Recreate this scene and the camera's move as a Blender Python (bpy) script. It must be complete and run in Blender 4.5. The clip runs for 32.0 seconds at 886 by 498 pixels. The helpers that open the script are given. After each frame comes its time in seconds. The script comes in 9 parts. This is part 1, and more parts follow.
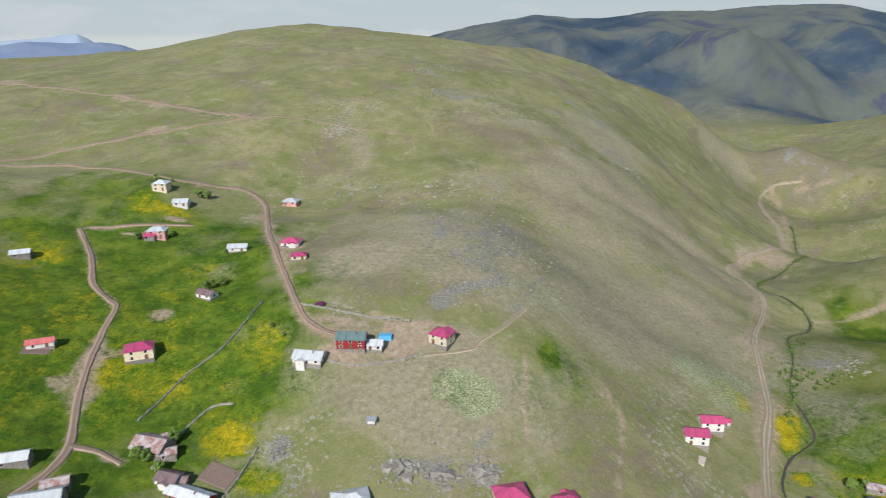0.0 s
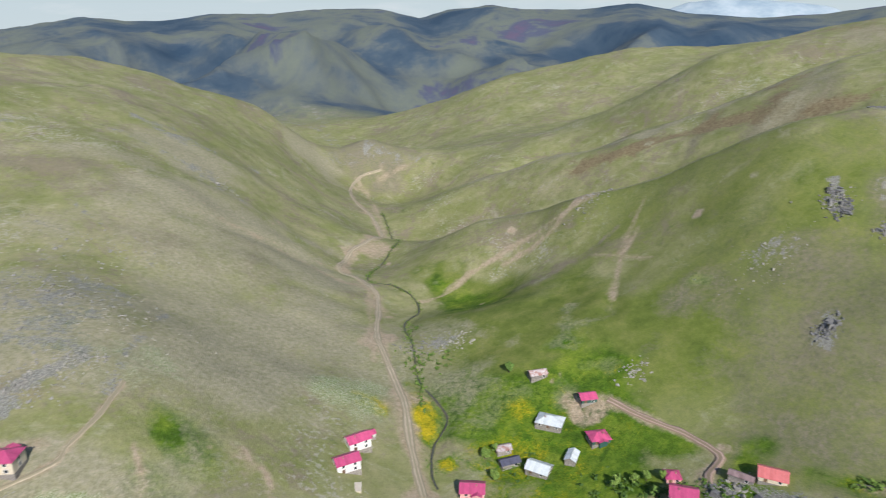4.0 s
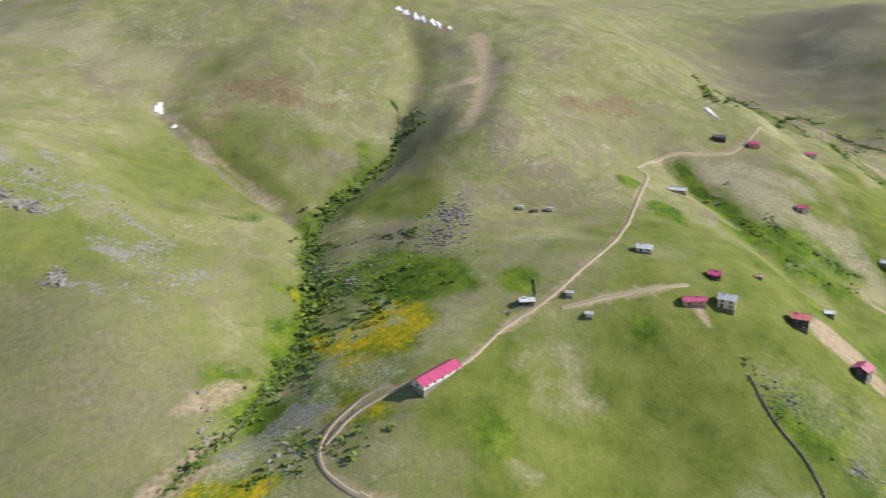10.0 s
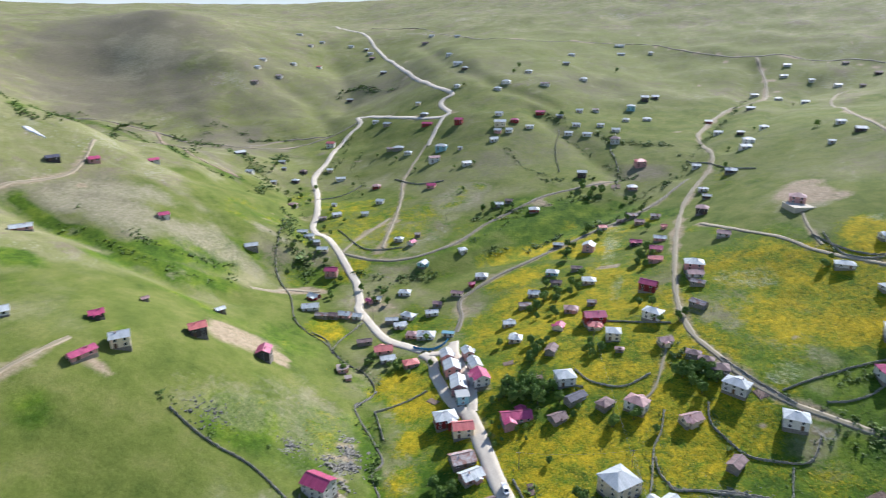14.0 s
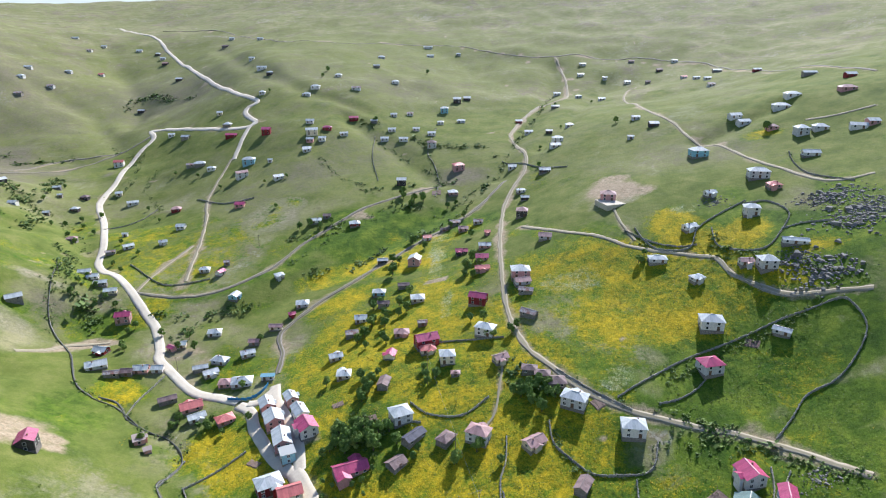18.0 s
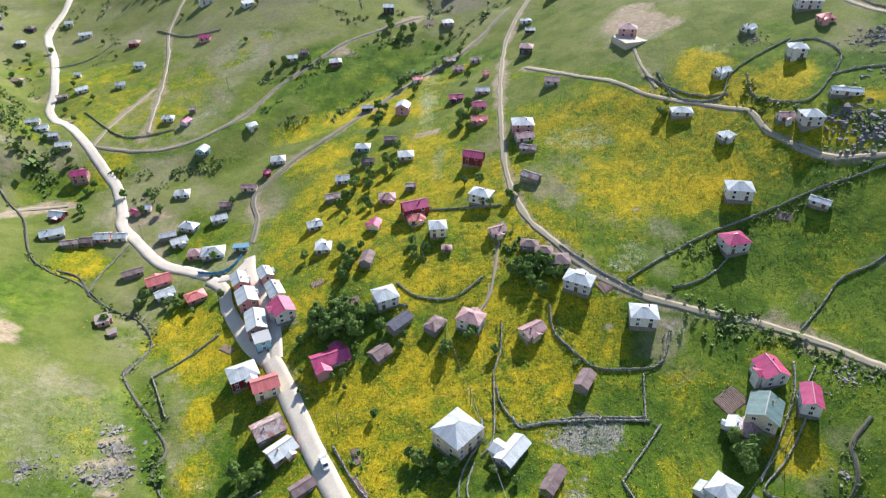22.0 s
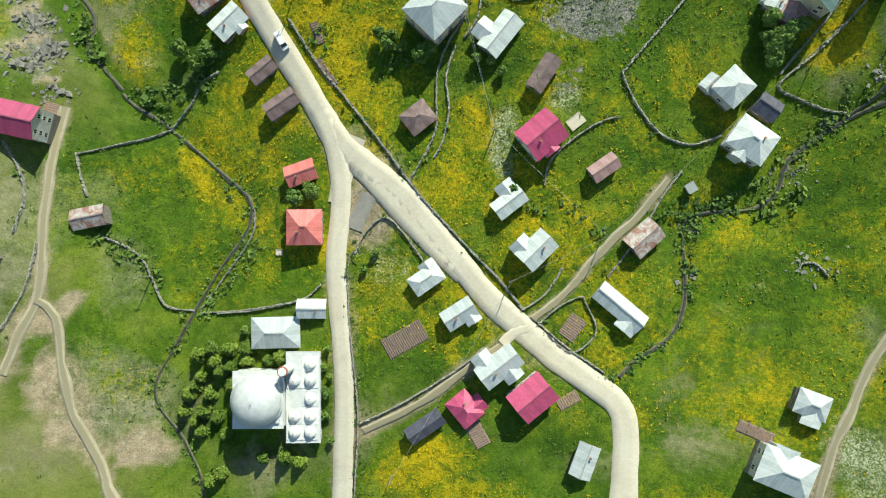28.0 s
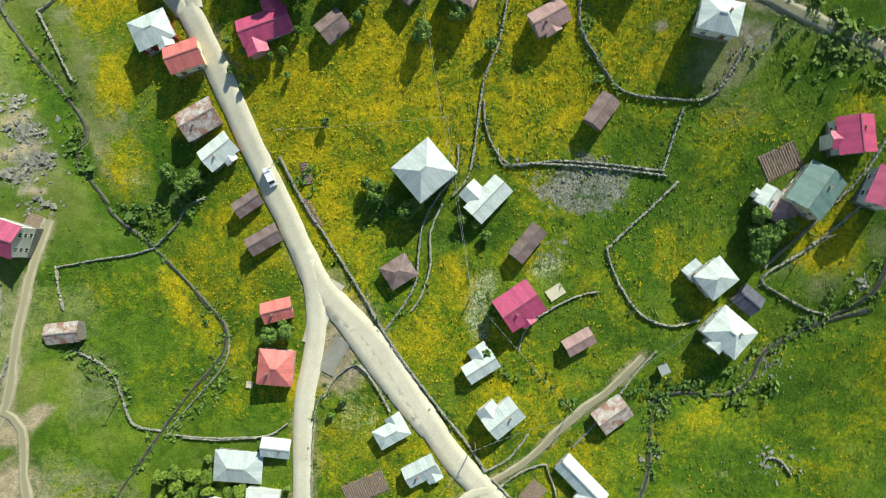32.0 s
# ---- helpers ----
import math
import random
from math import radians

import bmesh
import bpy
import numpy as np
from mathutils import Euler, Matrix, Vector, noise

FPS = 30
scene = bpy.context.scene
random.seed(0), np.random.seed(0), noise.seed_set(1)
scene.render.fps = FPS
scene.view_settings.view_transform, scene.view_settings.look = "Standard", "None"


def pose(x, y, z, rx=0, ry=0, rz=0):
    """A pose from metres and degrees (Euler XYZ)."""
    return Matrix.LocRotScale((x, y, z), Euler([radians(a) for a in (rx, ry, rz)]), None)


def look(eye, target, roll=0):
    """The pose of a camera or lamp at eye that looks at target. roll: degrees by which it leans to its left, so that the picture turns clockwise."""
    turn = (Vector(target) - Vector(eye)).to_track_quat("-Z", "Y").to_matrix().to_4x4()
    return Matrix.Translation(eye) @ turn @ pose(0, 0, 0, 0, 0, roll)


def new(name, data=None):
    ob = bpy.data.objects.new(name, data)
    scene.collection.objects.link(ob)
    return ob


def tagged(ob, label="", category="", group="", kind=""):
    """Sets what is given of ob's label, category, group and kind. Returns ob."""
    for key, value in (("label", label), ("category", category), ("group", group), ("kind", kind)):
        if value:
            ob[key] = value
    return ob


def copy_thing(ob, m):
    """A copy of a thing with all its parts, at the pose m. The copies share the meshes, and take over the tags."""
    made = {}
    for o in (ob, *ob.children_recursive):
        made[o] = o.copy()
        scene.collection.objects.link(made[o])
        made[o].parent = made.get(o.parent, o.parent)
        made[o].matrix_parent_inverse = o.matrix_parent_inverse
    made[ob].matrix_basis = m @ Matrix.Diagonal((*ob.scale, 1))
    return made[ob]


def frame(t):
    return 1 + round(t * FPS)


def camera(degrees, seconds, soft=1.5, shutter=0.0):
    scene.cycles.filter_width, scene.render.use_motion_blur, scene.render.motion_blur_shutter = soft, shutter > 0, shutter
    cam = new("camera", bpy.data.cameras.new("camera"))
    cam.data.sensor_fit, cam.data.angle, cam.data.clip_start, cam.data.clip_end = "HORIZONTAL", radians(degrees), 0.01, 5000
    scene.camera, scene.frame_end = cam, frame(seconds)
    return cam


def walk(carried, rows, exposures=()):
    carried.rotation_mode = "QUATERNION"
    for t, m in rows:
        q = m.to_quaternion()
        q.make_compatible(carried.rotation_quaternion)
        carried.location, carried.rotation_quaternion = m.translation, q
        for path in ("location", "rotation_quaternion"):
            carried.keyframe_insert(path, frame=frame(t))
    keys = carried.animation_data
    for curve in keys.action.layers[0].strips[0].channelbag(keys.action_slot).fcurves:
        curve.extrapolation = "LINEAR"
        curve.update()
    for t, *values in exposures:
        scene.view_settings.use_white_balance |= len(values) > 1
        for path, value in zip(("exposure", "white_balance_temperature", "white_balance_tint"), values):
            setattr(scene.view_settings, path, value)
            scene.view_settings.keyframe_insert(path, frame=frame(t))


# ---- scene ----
cam = camera(68.9, 32.0, 1.1, 0.5)
METRES, EYE, TILT, LEAN, TURN = 280.0, 161.3, -2.2, 1.45, 0.0
ROWS = [
    (0.0, 0.0, 0.0, 0.0, 0.3, -16.76, -1.01),
    (0.5, 0.0017, 0.0155, 0.0013, -3.15, -16.68, -0.83),
    (1.0, 0.0044, 0.0315, 0.0021, -7.17, -16.6, -0.63),
    (1.5, 0.0086, 0.0461, 0.0032, -11.61, -16.53, -0.4),
    (2.0, 0.0139, 0.0608, 0.0039, -16.13, -16.47, -0.15),
    (2.5, 0.02, 0.0744, 0.0049, -20.73, -16.44, 0.1),
    (4.5, 0.0541, 0.1215, 0.0078, -40.21, -16.5, 1.05),
    (5.0, 0.0647, 0.1307, 0.0082, -45.55, -16.56, 1.33),
    (5.5, 0.0752, 0.1386, 0.0091, -50.95, -16.66, 1.61),
    (6.0, 0.0869, 0.1457, 0.0093, -56.41, -16.75, 1.86),
    (6.5, 0.0989, 0.151, 0.0096, -62.12, -16.89, 2.1),
    (7.0, 0.1114, 0.1552, 0.0106, -68.15, -17.1, 2.37),
    (7.5, 0.124, 0.1582, 0.0113, -74.47, -17.34, 2.62),
    (8.0, 0.1366, 0.1594, 0.012, -81.09, -17.62, 2.86),
    (8.5, 0.1492, 0.1596, 0.0124, -87.84, -17.93, 3.05),
    (9.0, 0.1618, 0.1572, 0.0126, -94.66, -18.27, 3.23),
    (9.5, 0.1729, 0.1534, 0.0133, -101.49, -18.63, 3.38),
    (10.0, 0.1848, 0.1487, 0.0125, -108.33, -18.96, 3.48),
    (10.5, 0.1942, 0.1423, 0.0124, -115.13, -19.31, 3.55),
    (11.0, 0.2051, 0.1363, 0.0123, -122.02, -19.69, 3.51),
    (11.5, 0.2133, 0.1272, 0.012, -128.8, -20.06, 3.49),
    (12.0, 0.2214, 0.1195, 0.0118, -135.7, -20.41, 3.39),
    (12.5, 0.2283, 0.1101, 0.0117, -142.53, -20.76, 3.23),
    (13.0, 0.2338, 0.1005, 0.012, -149.32, -21.1, 3.02),
    (13.5, 0.2382, 0.09, 0.0115, -156.0, -21.36, 2.8),
    (14.0, 0.2418, 0.0784, 0.0104, -162.47, -21.59, 2.57),
    (14.5, 0.2456, 0.0661, 0.0094, -166.27, -21.72, 2.42),
    (15.0, 0.2438, 0.0536, 0.0094, -169.82, -21.85, 2.29),
    (15.5, 0.2465, 0.0417, 0.0089, -177.63, -22.09, 1.9),
    (17.5, 0.2444, -0.0179, 0.0057, -178.29, -22.08, 1.86),
    (18.0, 0.2433, -0.0344, 0.005, -178.28, -22.07, 1.86),
    (18.5, 0.2426, -0.0509, 0.0032, -178.29, -22.33, 1.84),
    (19.0, 0.2412, -0.0683, 0.0028, -178.28, -23.3, 1.87),
    (19.5, 0.2399, -0.0857, 0.0017, -178.28, -24.41, 1.89),
    (20.0, 0.2388, -0.103, 0.0003, -178.29, -26.46, 1.9),
    (20.5, 0.2373, -0.1209, -0.0005, -178.3, -29.21, 1.96),
    (21.0, 0.2355, -0.1392, -0.0022, -178.31, -31.99, 1.99),
    (21.5, 0.2346, -0.1573, -0.002, -178.35, -34.83, 2.02),
    (22.0, 0.2333, -0.1757, -0.0032, -178.38, -37.62, 2.05),
    (22.5, 0.2317, -0.1937, -0.0042, -178.42, -40.7, 2.1),
    (23.0, 0.2304, -0.2113, -0.0052, -178.46, -45.1, 2.13),
    (23.5, 0.2289, -0.2291, -0.0062, -178.48, -50.31, 2.18),
    (24.0, 0.228, -0.2479, -0.0062, -178.54, -55.67, 2.2),
    (24.5, 0.2259, -0.2648, -0.0072, -178.55, -60.53, 2.31),
    (25.0, 0.2243, -0.2828, -0.008, -178.56, -65.72, 2.36),
    (25.5, 0.2225, -0.3006, -0.0085, -178.58, -70.91, 2.41),
    (26.0, 0.221, -0.3196, -0.0087, -178.62, -76.22, 2.43),
    (26.5, 0.2186, -0.337, -0.0094, -178.61, -81.38, 2.52),
    (28.5, 0.2129, -0.4111, -0.0116, -178.63, -91.17, 2.5),
    (29.0, 0.2109, -0.4302, -0.0123, -178.62, -91.24, 2.53),
    (29.5, 0.2092, -0.4486, -0.0129, -178.59, -91.24, 2.53),
    (30.0, 0.207, -0.4675, -0.0136, -178.57, -91.28, 2.57),
    (30.5, 0.2056, -0.4863, -0.0142, -178.55, -91.3, 2.55),
    (31.0, 0.2038, -0.5051, -0.0148, -178.47, -91.34, 2.56),
    (31.5, 0.2021, -0.5241, -0.0155, -176.49, -91.35, 2.66),
    (32.0, 0.2017, -0.543, -0.0158, -173.21, -91.3, 2.79),
]
walk(cam, [(t, pose(0, 0, EYE, TILT, LEAN, TURN) @ pose(METRES * x, METRES * y, METRES * z, 90 + pitch, roll, yaw)) for t, x, y, z, yaw, pitch, roll in ROWS],
     [(0.0, 0.08, 6100, 14), (5.0, 0.34, 6000, 14), (9.0, 0.4, 6550, 15), (11.0, 0.44, 6100, 15), (14.0, 0.62, 5850, 15), (19.0, 0.76, 5850, 14), (23.0, 0.84, 6250, 15), (26.0, 0.58, 6650, 0), (29.0, 0.47, 6600, -8), (32.0, 0.47, 6600, -8)])

# ---- light: clear sky, sun from the south ----
SUN_FROM, SUN_HEIGHT = Vector((-0.36, -1.0)).normalized(), 36.0
world = bpy.data.worlds.new("sky")
scene.world = world
world.use_nodes = True
wn = world.node_tree.nodes
sky = wn.new("ShaderNodeTexSky")
sky.sky_type, sky.sun_disc = "NISHITA", False
sky.sun_elevation, sky.sun_rotation = radians(SUN_HEIGHT), math.atan2(SUN_FROM.x, SUN_FROM.y)
sky.altitude, sky.air_density, sky.dust_density, sky.ozone_density = 1800, 1.0, 0.7, 1.0
wn["Background"].inputs["Strength"].default_value = 0.125
world.node_tree.links.new(sky.outputs[0], wn["Background"].inputs[0])
sun = new("sun", bpy.data.lights.new("sun", "SUN"))
sun.data.energy, sun.data.angle, sun.data.color = 4.6, radians(0.7), (1.0, 0.95, 0.86)
h = math.cos(radians(SUN_HEIGHT))
sun.matrix_world = look((SUN_FROM.x * h * 900, SUN_FROM.y * h * 900, math.sin(radians(SUN_HEIGHT)) * 900), (0, 0, 0))


# ---- ravines and stream beds: depth, half-width, line on the plan ----
RAVINES = []
RAVINES.append((6, 14, [(270, 49), (294, 32), (324, 19), (365, 12), (404, 6), (432, -16), (458, -54), (501, -73), (573, -110), (617, -117)]))
RAVINES.append((6, 12, [(404, 6), (440, 22), (483, 46), (522, 74), (555, 88)]))
RAVINES.append((4, 14, [(437, -105), (503, -140), (562, -168)]))
RAVINES.append((6, 12, [(410, -236), (362, -234), (314, -226), (288, -233), (279.8, -256.5)]))
RAVINES.append((8, 22, [(712, -559), (426, -361), (379, -362), (372, -409)]))
RAVINES.append((6, 20, [(499, 780), (549, 640), (515, 459), (516, 358), (510, 268)]))
RAVINES.append((3, 8, [(289, 355), (311, 333), (341, 326)]))
RAVINES.append((2, 6, [(262, 234), (296, 260), (323, 274)]))
RAVINES.append((3, 12, [(103, 449), (160, 453), (208, 449)]))
RAVINES.append((5, 16, [(45, -496), (79.0, -447.4), (117.4, -404.2), (145.3, -375.2), (170.0, -350.4), (195.8, -329.4)]))
RAVINES.append((1.8, 4, [(233.3, -257.4), (223.2, -254.8), (213.5, -244.2), (203.1, -237.5), (189.7, -231.7), (180.0, -220.2), (179.7, -209.7), (182.2, -203.2), (175.5, -194.5), (163.7, -182.7), (155.9, -172.9), (157.1, -165.0), (149.3, -154.5)]))
RAVINES.append((1.8, 4.5, [(-39.6, -150.9), (-32.6, -147.9), (-25.6, -142.9), (-19.5, -137.9), (-17.5, -130.9), (-13.4, -126.0), (-2.4, -125.0), (3.6, -122.0), (3.6, -114.1), (3.6, -103.2), (6.5, -94.3), (14.4, -88.3)]))
RAVINES.append((2, 5, [(128, 202), (131, 212), (141, 225), (157, 238), (161, 252), (164, 271), (180, 302), (195, 336), (217, 353), (229, 375), (227, 402), (222, 432)]))
RAVINES.append((5, 16, [(645, -1058), (564, -956), (471, -814), (431, -711)]))
RAVINES.append((4, 14, [(597, -796), (548, -774), (494, -742), (415, -645)]))
RAVINES.append((6, 14, [(-48, -869), (-30, -769), (-3, -656), (26, -556), (43, -489)]))
RAVINES.append((4, 12, [(185, -635), (154, -594), (125, -557), (88.8, -496.3)]))
RAVINES.append((4, 12, [(436, -1012), (329, -807), (243, -698), (166, -648)]))
RAVINES.append((5, 16, [(406, -465), (385, -469), (344, -437), (297.3, -376.5)]))
RAVINES.append((4, 10, [(-102, -803), (-57, -690), (-18, -575), (6, -524)]))
RAVINES.append((4, 10, [(-157, -480), (-127, -467), (-92, -448)]))
RAVINES.append((1.5, 4, [(148.4, -153.5), (146.3, -151.5), (138.1, -146.4), (129.8, -140.2), (122.7, -134.1), (114.5, -127.1), (113.5, -122.0), (115.6, -117.0), (121.9, -107.8), (127.0, -97.7), (132.2, -88.5), (137.2, -78.4), (137.1, -72.3), (133.9, -68.4), (129.7, -63.4)]))

RAVINES.append((24, 60, [(467, 239), (445, 278), (425, 343), (411, 404), (382, 497), (345, 560)]))
RAVINES.append((24, 75, [(723, 342), (661, 407), (618, 503), (571, 606), (500, 700)]))
RAVINES.append((10, 40, [(340, 250), (325, 290), (300, 330), (270, 350)]))

# ---- landform: heights along named valley floors, spurs and crests ----
LANDFORM = {
    "village_stream": [(430, -640, 34), (389, -560, 27), (352, -470, 14), (310, -385, 10), (262, -315, -3), (215, -240, -4), (185, -206, -5), (150, -151, -9), (141, -110, -11), (136, -60, -10), (125, 40, -9), (122, 140, -9)],
    "north_stream": [(132, 212, -10), (158, 240, -10), (170, 282, -11), (206, 345, -13), (232, 420, -19), (262, 480, -24), (330, 628, -37), (400, 800, -50), (470, 940, -62), (560, 1200, -85)],
    "dirt_valley_road": [(99, 222, 3), (126, 269, 6), (109, 302, 9), (160, 330, 0), (186, 358, -5), (205, 456, -12)],
    "north_hill_foot": [(19, 174, 18), (-27, 193, 31), (11, 210, 33), (-3, 232, 42), (34, 264, 42), (15, 315, 62), (-45, 220, 42), (70, 200, 12), (60, 330, 38)],
    "north_hill_crest": [(-19, 595, 113), (-120, 760, 141), (-229, 950, 166), (-72, 948, 155), (145, 918, 124), (314, 899, 64), (473, 892, 6), (-365, 888, 140), (-519, 773, 116), (120, 640, 92), (220, 700, 50), (110, 480, 62)],
    "west_fields": [(-120, 222, 43), (-99, 183, 31), (-106, 262, 49), (-106, 305, 57), (-99, 396, 57), (-156, 331, 58), (-170, 373, 72), (-147, 480, 92), (-167, 215, 52), (-118, 130, 34), (-298, 424, 80), (-429, 636, 113), (-320, 200, 92), (-60, 110, 14), (-160, 40, 40)],
    "east_hamlet": [(195, 208, -5), (207, 199, 1), (198, 223, 2), (221, 299, 2), (214, 204, 3), (237, 146, 10), (255, 194, 19), (200, 140, 3), (212, 79, 18)],
    "east_spur": [(308, 108, 62), (322, 127, 58), (328, 196, 62), (424, 187, 119), (300, 260, 28), (285, 340, 2), (480, 150, 113)],
    "near_spur_crest": [(401, 209, 114), (384, 243, 97), (367, 299, 69), (354, 344, 50), (328, 427, 14), (292, 490, -14)],
    "hollow_behind_spur": [(467, 239, 101), (445, 278, 80), (425, 343, 45), (411, 404, 20), (382, 497, -20)],
    "second_spur_crest": [(608, 293, 134), (556, 347, 99), (525, 430, 66), (489, 520, 31), (447, 598, -5)],
    "hollow_beyond": [(723, 342, 117), (661, 407, 72), (618, 503, 33), (571, 606, -6)],
    "gully_floor": [(243, 76, 12), (268, 45, 22), (284, 24, 28), (311, 6, 35), (365, 2, 45), (424, 2, 54), (466, -61, 78), (520, -95, 105), (600, -118, 141)],
    "snow_gully": [(470, 40, 68), (510, 66, 87), (560, 88, 106), (620, 100, 130)],
    "gully_shoulders": [(357, -65, 63), (375, -106, 62), (427, -110, 105), (330, -40, 52), (520, 0, 105), (590, -20, 140), (560, -170, 142), (648, -150, 171), (500, -190, 120)],
    "east_knoll": [(220, 9, 27), (244, -15, 43), (252, -61, 39), (278, -61, 51), (268, -83, 51), (222, -84, 16), (201, -136, 19), (175, -109, 6), (168, -138, 0), (244, -125, 48), (228, -130, 29), (241, -179, 37), (221, -198, 17), (293, -136, 57), (170, -40, 2), (190, 40, 10)],
    "east_hill": [(387, -227, 56), (394, -205, 65), (371, -190, 68), (339, -278, 49), (428, -291, 78), (449, -332, 90), (529, -358, 100), (540, -420, 70), (650, -380, 120), (563, -330, 134), (642, -273, 168), (296, -336, 23), (433, -494, 40), (360, -380, 44), (720, -60, 200), (760, 120, 192), (880, -150, 240), (900, 60, 225)],
    "far_spurs": [(446, 790, -66), (541, 692, 0), (770, 522, 124), (863, 404, 157), (911, 254, 184), (734, 1313, -65), (949, 1158, 45), (1160, 977, 106), (1202, 814, 98), (900, 800, 10)],
    "south_valley": [(432, -755, 50), (389, -594, 31), (307, -406, 15), (455, -525, 34), (593, -545, 36), (703, -565, 54), (534, -914, 79), (480, -660, 44), (813, -690, 84)],
    "south_spur": [(209, -596, 68), (171, -615, 67), (287, -680, 84), (321, -807, 110), (295, -544, 33), (118, -523, 43), (250, -450, 22), (136, -431, 27), (204, -354, 10), (180, -500, 42), (345, -890, 118), (460, -960, 102)],
    "village_ridge": [(67, -176, 3), (96, -170, 0), (102, -116, -4), (134, -200, -1), (87, -150, -1), (42, -208, 12), (102, -272, 15), (30, -430, 42), (60, -340, 30), (150, -330, 9), (90, -400, 25), (109, -75, -4), (67, -107, -1), (41, -78, -1), (0, -60, 3)],
    "west_bowl": [(22, -117, 0), (4, -118, -1), (40, -144, 3), (16, -142, 3), (-8, -141, 3), (-25, -134, 2), (-33, -119, 6), (-23, -81, 8), (-30, -191, 15), (5, -212, 19), (-60, -170, 23), (-70, -90, 19), (-100, -20, 26), (20, 20, 4)],
    "west_slope": [(-34, -245, 25), (-76, -297, 56), (-89, -343, 67), (-88, -440, 79), (-148, -431, 90), (-200, -526, 112), (-23, -393, 62), (-30, -313, 47), (-166, -490, 106), (-120, -250, 63), (-197, -400, 100), (-300, -300, 135), (-260, -120, 92)],
    "south_slopes": [(-109, -756, 78), (-56, -931, 116), (-13, -933, 112), (72, -889, 96), (30, -640, 62), (100, -760, 86), (-367, -790, 135), (-300, -620, 130), (240, -1000, 128), (-30, -545, 74), (0, -1200, 155), (-400, -1200, 200), (-600, -500, 190)],
    "south_hills": [(825, -884, 172), (716, -999, 141), (709, -1283, 142), (640, -790, 110), (588, -1575, 205), (1124, -888, 166), (480, -1150, 140), (100, -1600, 260), (-300, -1700, 300), (1200, -400, 230)],
    "village_slopes": [(-45, -208, 18.4), (-29, -234, 26.7), (-38, -260, 35.2), (-64, -252, 35.4), (23, -226, 20.5), (-43, -296, 43.8), (-70, -289, 53.4), (0, -225, 22), (200, -220, -3.2), (244, -260, -0.5), (252, -295, 2.5), (241, -279, 2.7), (184, -226, -6.4), (284, -311, 0.2), (264, -329, 5.5), (121, -258, 10.7), (94, -230, 12.1), (47, -282, 26.6), (155, -274, -0), (168, -254, -0.4), (9, -223, 22.4), (6, -194, 10.7), (11, -177, 7.1), (46, -175, 6.7), (-33, -180, 12.2), (111, -214, 7.6), (138, -147, -8.6), (113, -123, -6.7), (19, -157, 5.4), (302, -390, 14.7), (-15, -332, 50.8), (152, -456, 32.7)],
}


# the far crest: bearing in degrees, height, and so on round
CREST = (-180, 150, -120, 190, -90, 215, -72, 199, -65, 201, -60, 203, -57, 204, -54, 225, -46, 215, -41, 170, -37, 141, -34.5, 165, -31, 230, -15, 260, 5, 262, 19.6, 258, 24.5, 225, 28.5, 192, 33, 177, 38.5, 206,
         42.4, 258, 46.6, 230, 51.2, 237, 54, 258, 57.5, 238, 59.7, 197, 63, 246, 65, 252, 68.5, 245, 71.8, 228, 76.2, 230, 79.5, 200, 82.3, 199, 85, 220, 90, 170, 92.5, 138, 97, 60, 105, 0, 140, 0, 180, 150)
FAR_SPUR = [(700, 1750), (900, 2050), (1250, 2350), (1700, 2600)]


def value_noise(x, y, seed):
    """Smooth noise on a unit lattice, between -1 and 1."""
    xi, yi = np.floor(x), np.floor(y)
    fx, fy = x - xi, y - yi
    fx, fy = fx * fx * fx * (fx * (fx * 6 - 15) + 10), fy * fy * fy * (fy * (fy * 6 - 15) + 10)

    def corner(a, b):
        s = np.sin(a * 127.1 + b * 311.7 + seed * 74.7) * 43758.5453
        return (s - np.floor(s)) * 2 - 1

    low = corner(xi, yi) * (1 - fx) + corner(xi + 1, yi) * fx
    high = corner(xi, yi + 1) * (1 - fx) + corner(xi + 1, yi + 1) * fx
    return low * (1 - fy) + high * fy


def fbm(x, y, size, octaves, seed):
    total, gain = 0.0, 1.0
    for k in range(octaves):
        total = total + gain * value_noise(x / size + 17.3 * k, y / size - 9.1 * k, seed + k)
        size, gain = size / 2, gain / 2
    return total


def smooth(a, b, v):
    s = np.clip((v - a) / (b - a), 0, 1)
    return s * s * (3 - 2 * s)


NODES = np.array([p for line in LANDFORM.values() for p in line], float)
SOFT = 35.0


def kernel(d2):
    return -np.sqrt(d2 + SOFT * SOFT)


def solve_landform():
    n = len(NODES)
    d2 = ((NODES[:, None, :2] - NODES[None, :, :2]) ** 2).sum(2)
    a = np.zeros((n + 3, n + 3))
    a[:n, :n] = kernel(d2) + 4.0 * np.eye(n)
    a[:n, n], a[:n, n + 1:] = 1, NODES[:, :2] / 1000
    a[n:, :n] = a[:n, n:].T
    return np.linalg.solve(a, np.concatenate([NODES[:, 2], np.zeros(3)]))


WEIGHTS = solve_landform()


def line_distance(x, y, line):
    """The distance of each place from a line on the plan."""
    best = np.full(len(x), 1e9)
    for (ax, ay), (bx, by) in zip(line, line[1:]):
        dx, dy = bx - ax, by - ay
        s = np.clip(((x - ax) * dx + (y - ay) * dy) / max(dx * dx + dy * dy, 1e-9), 0, 1)
        best = np.minimum(best, np.hypot(x - ax - s * dx, y - ay - s * dy))
    return best


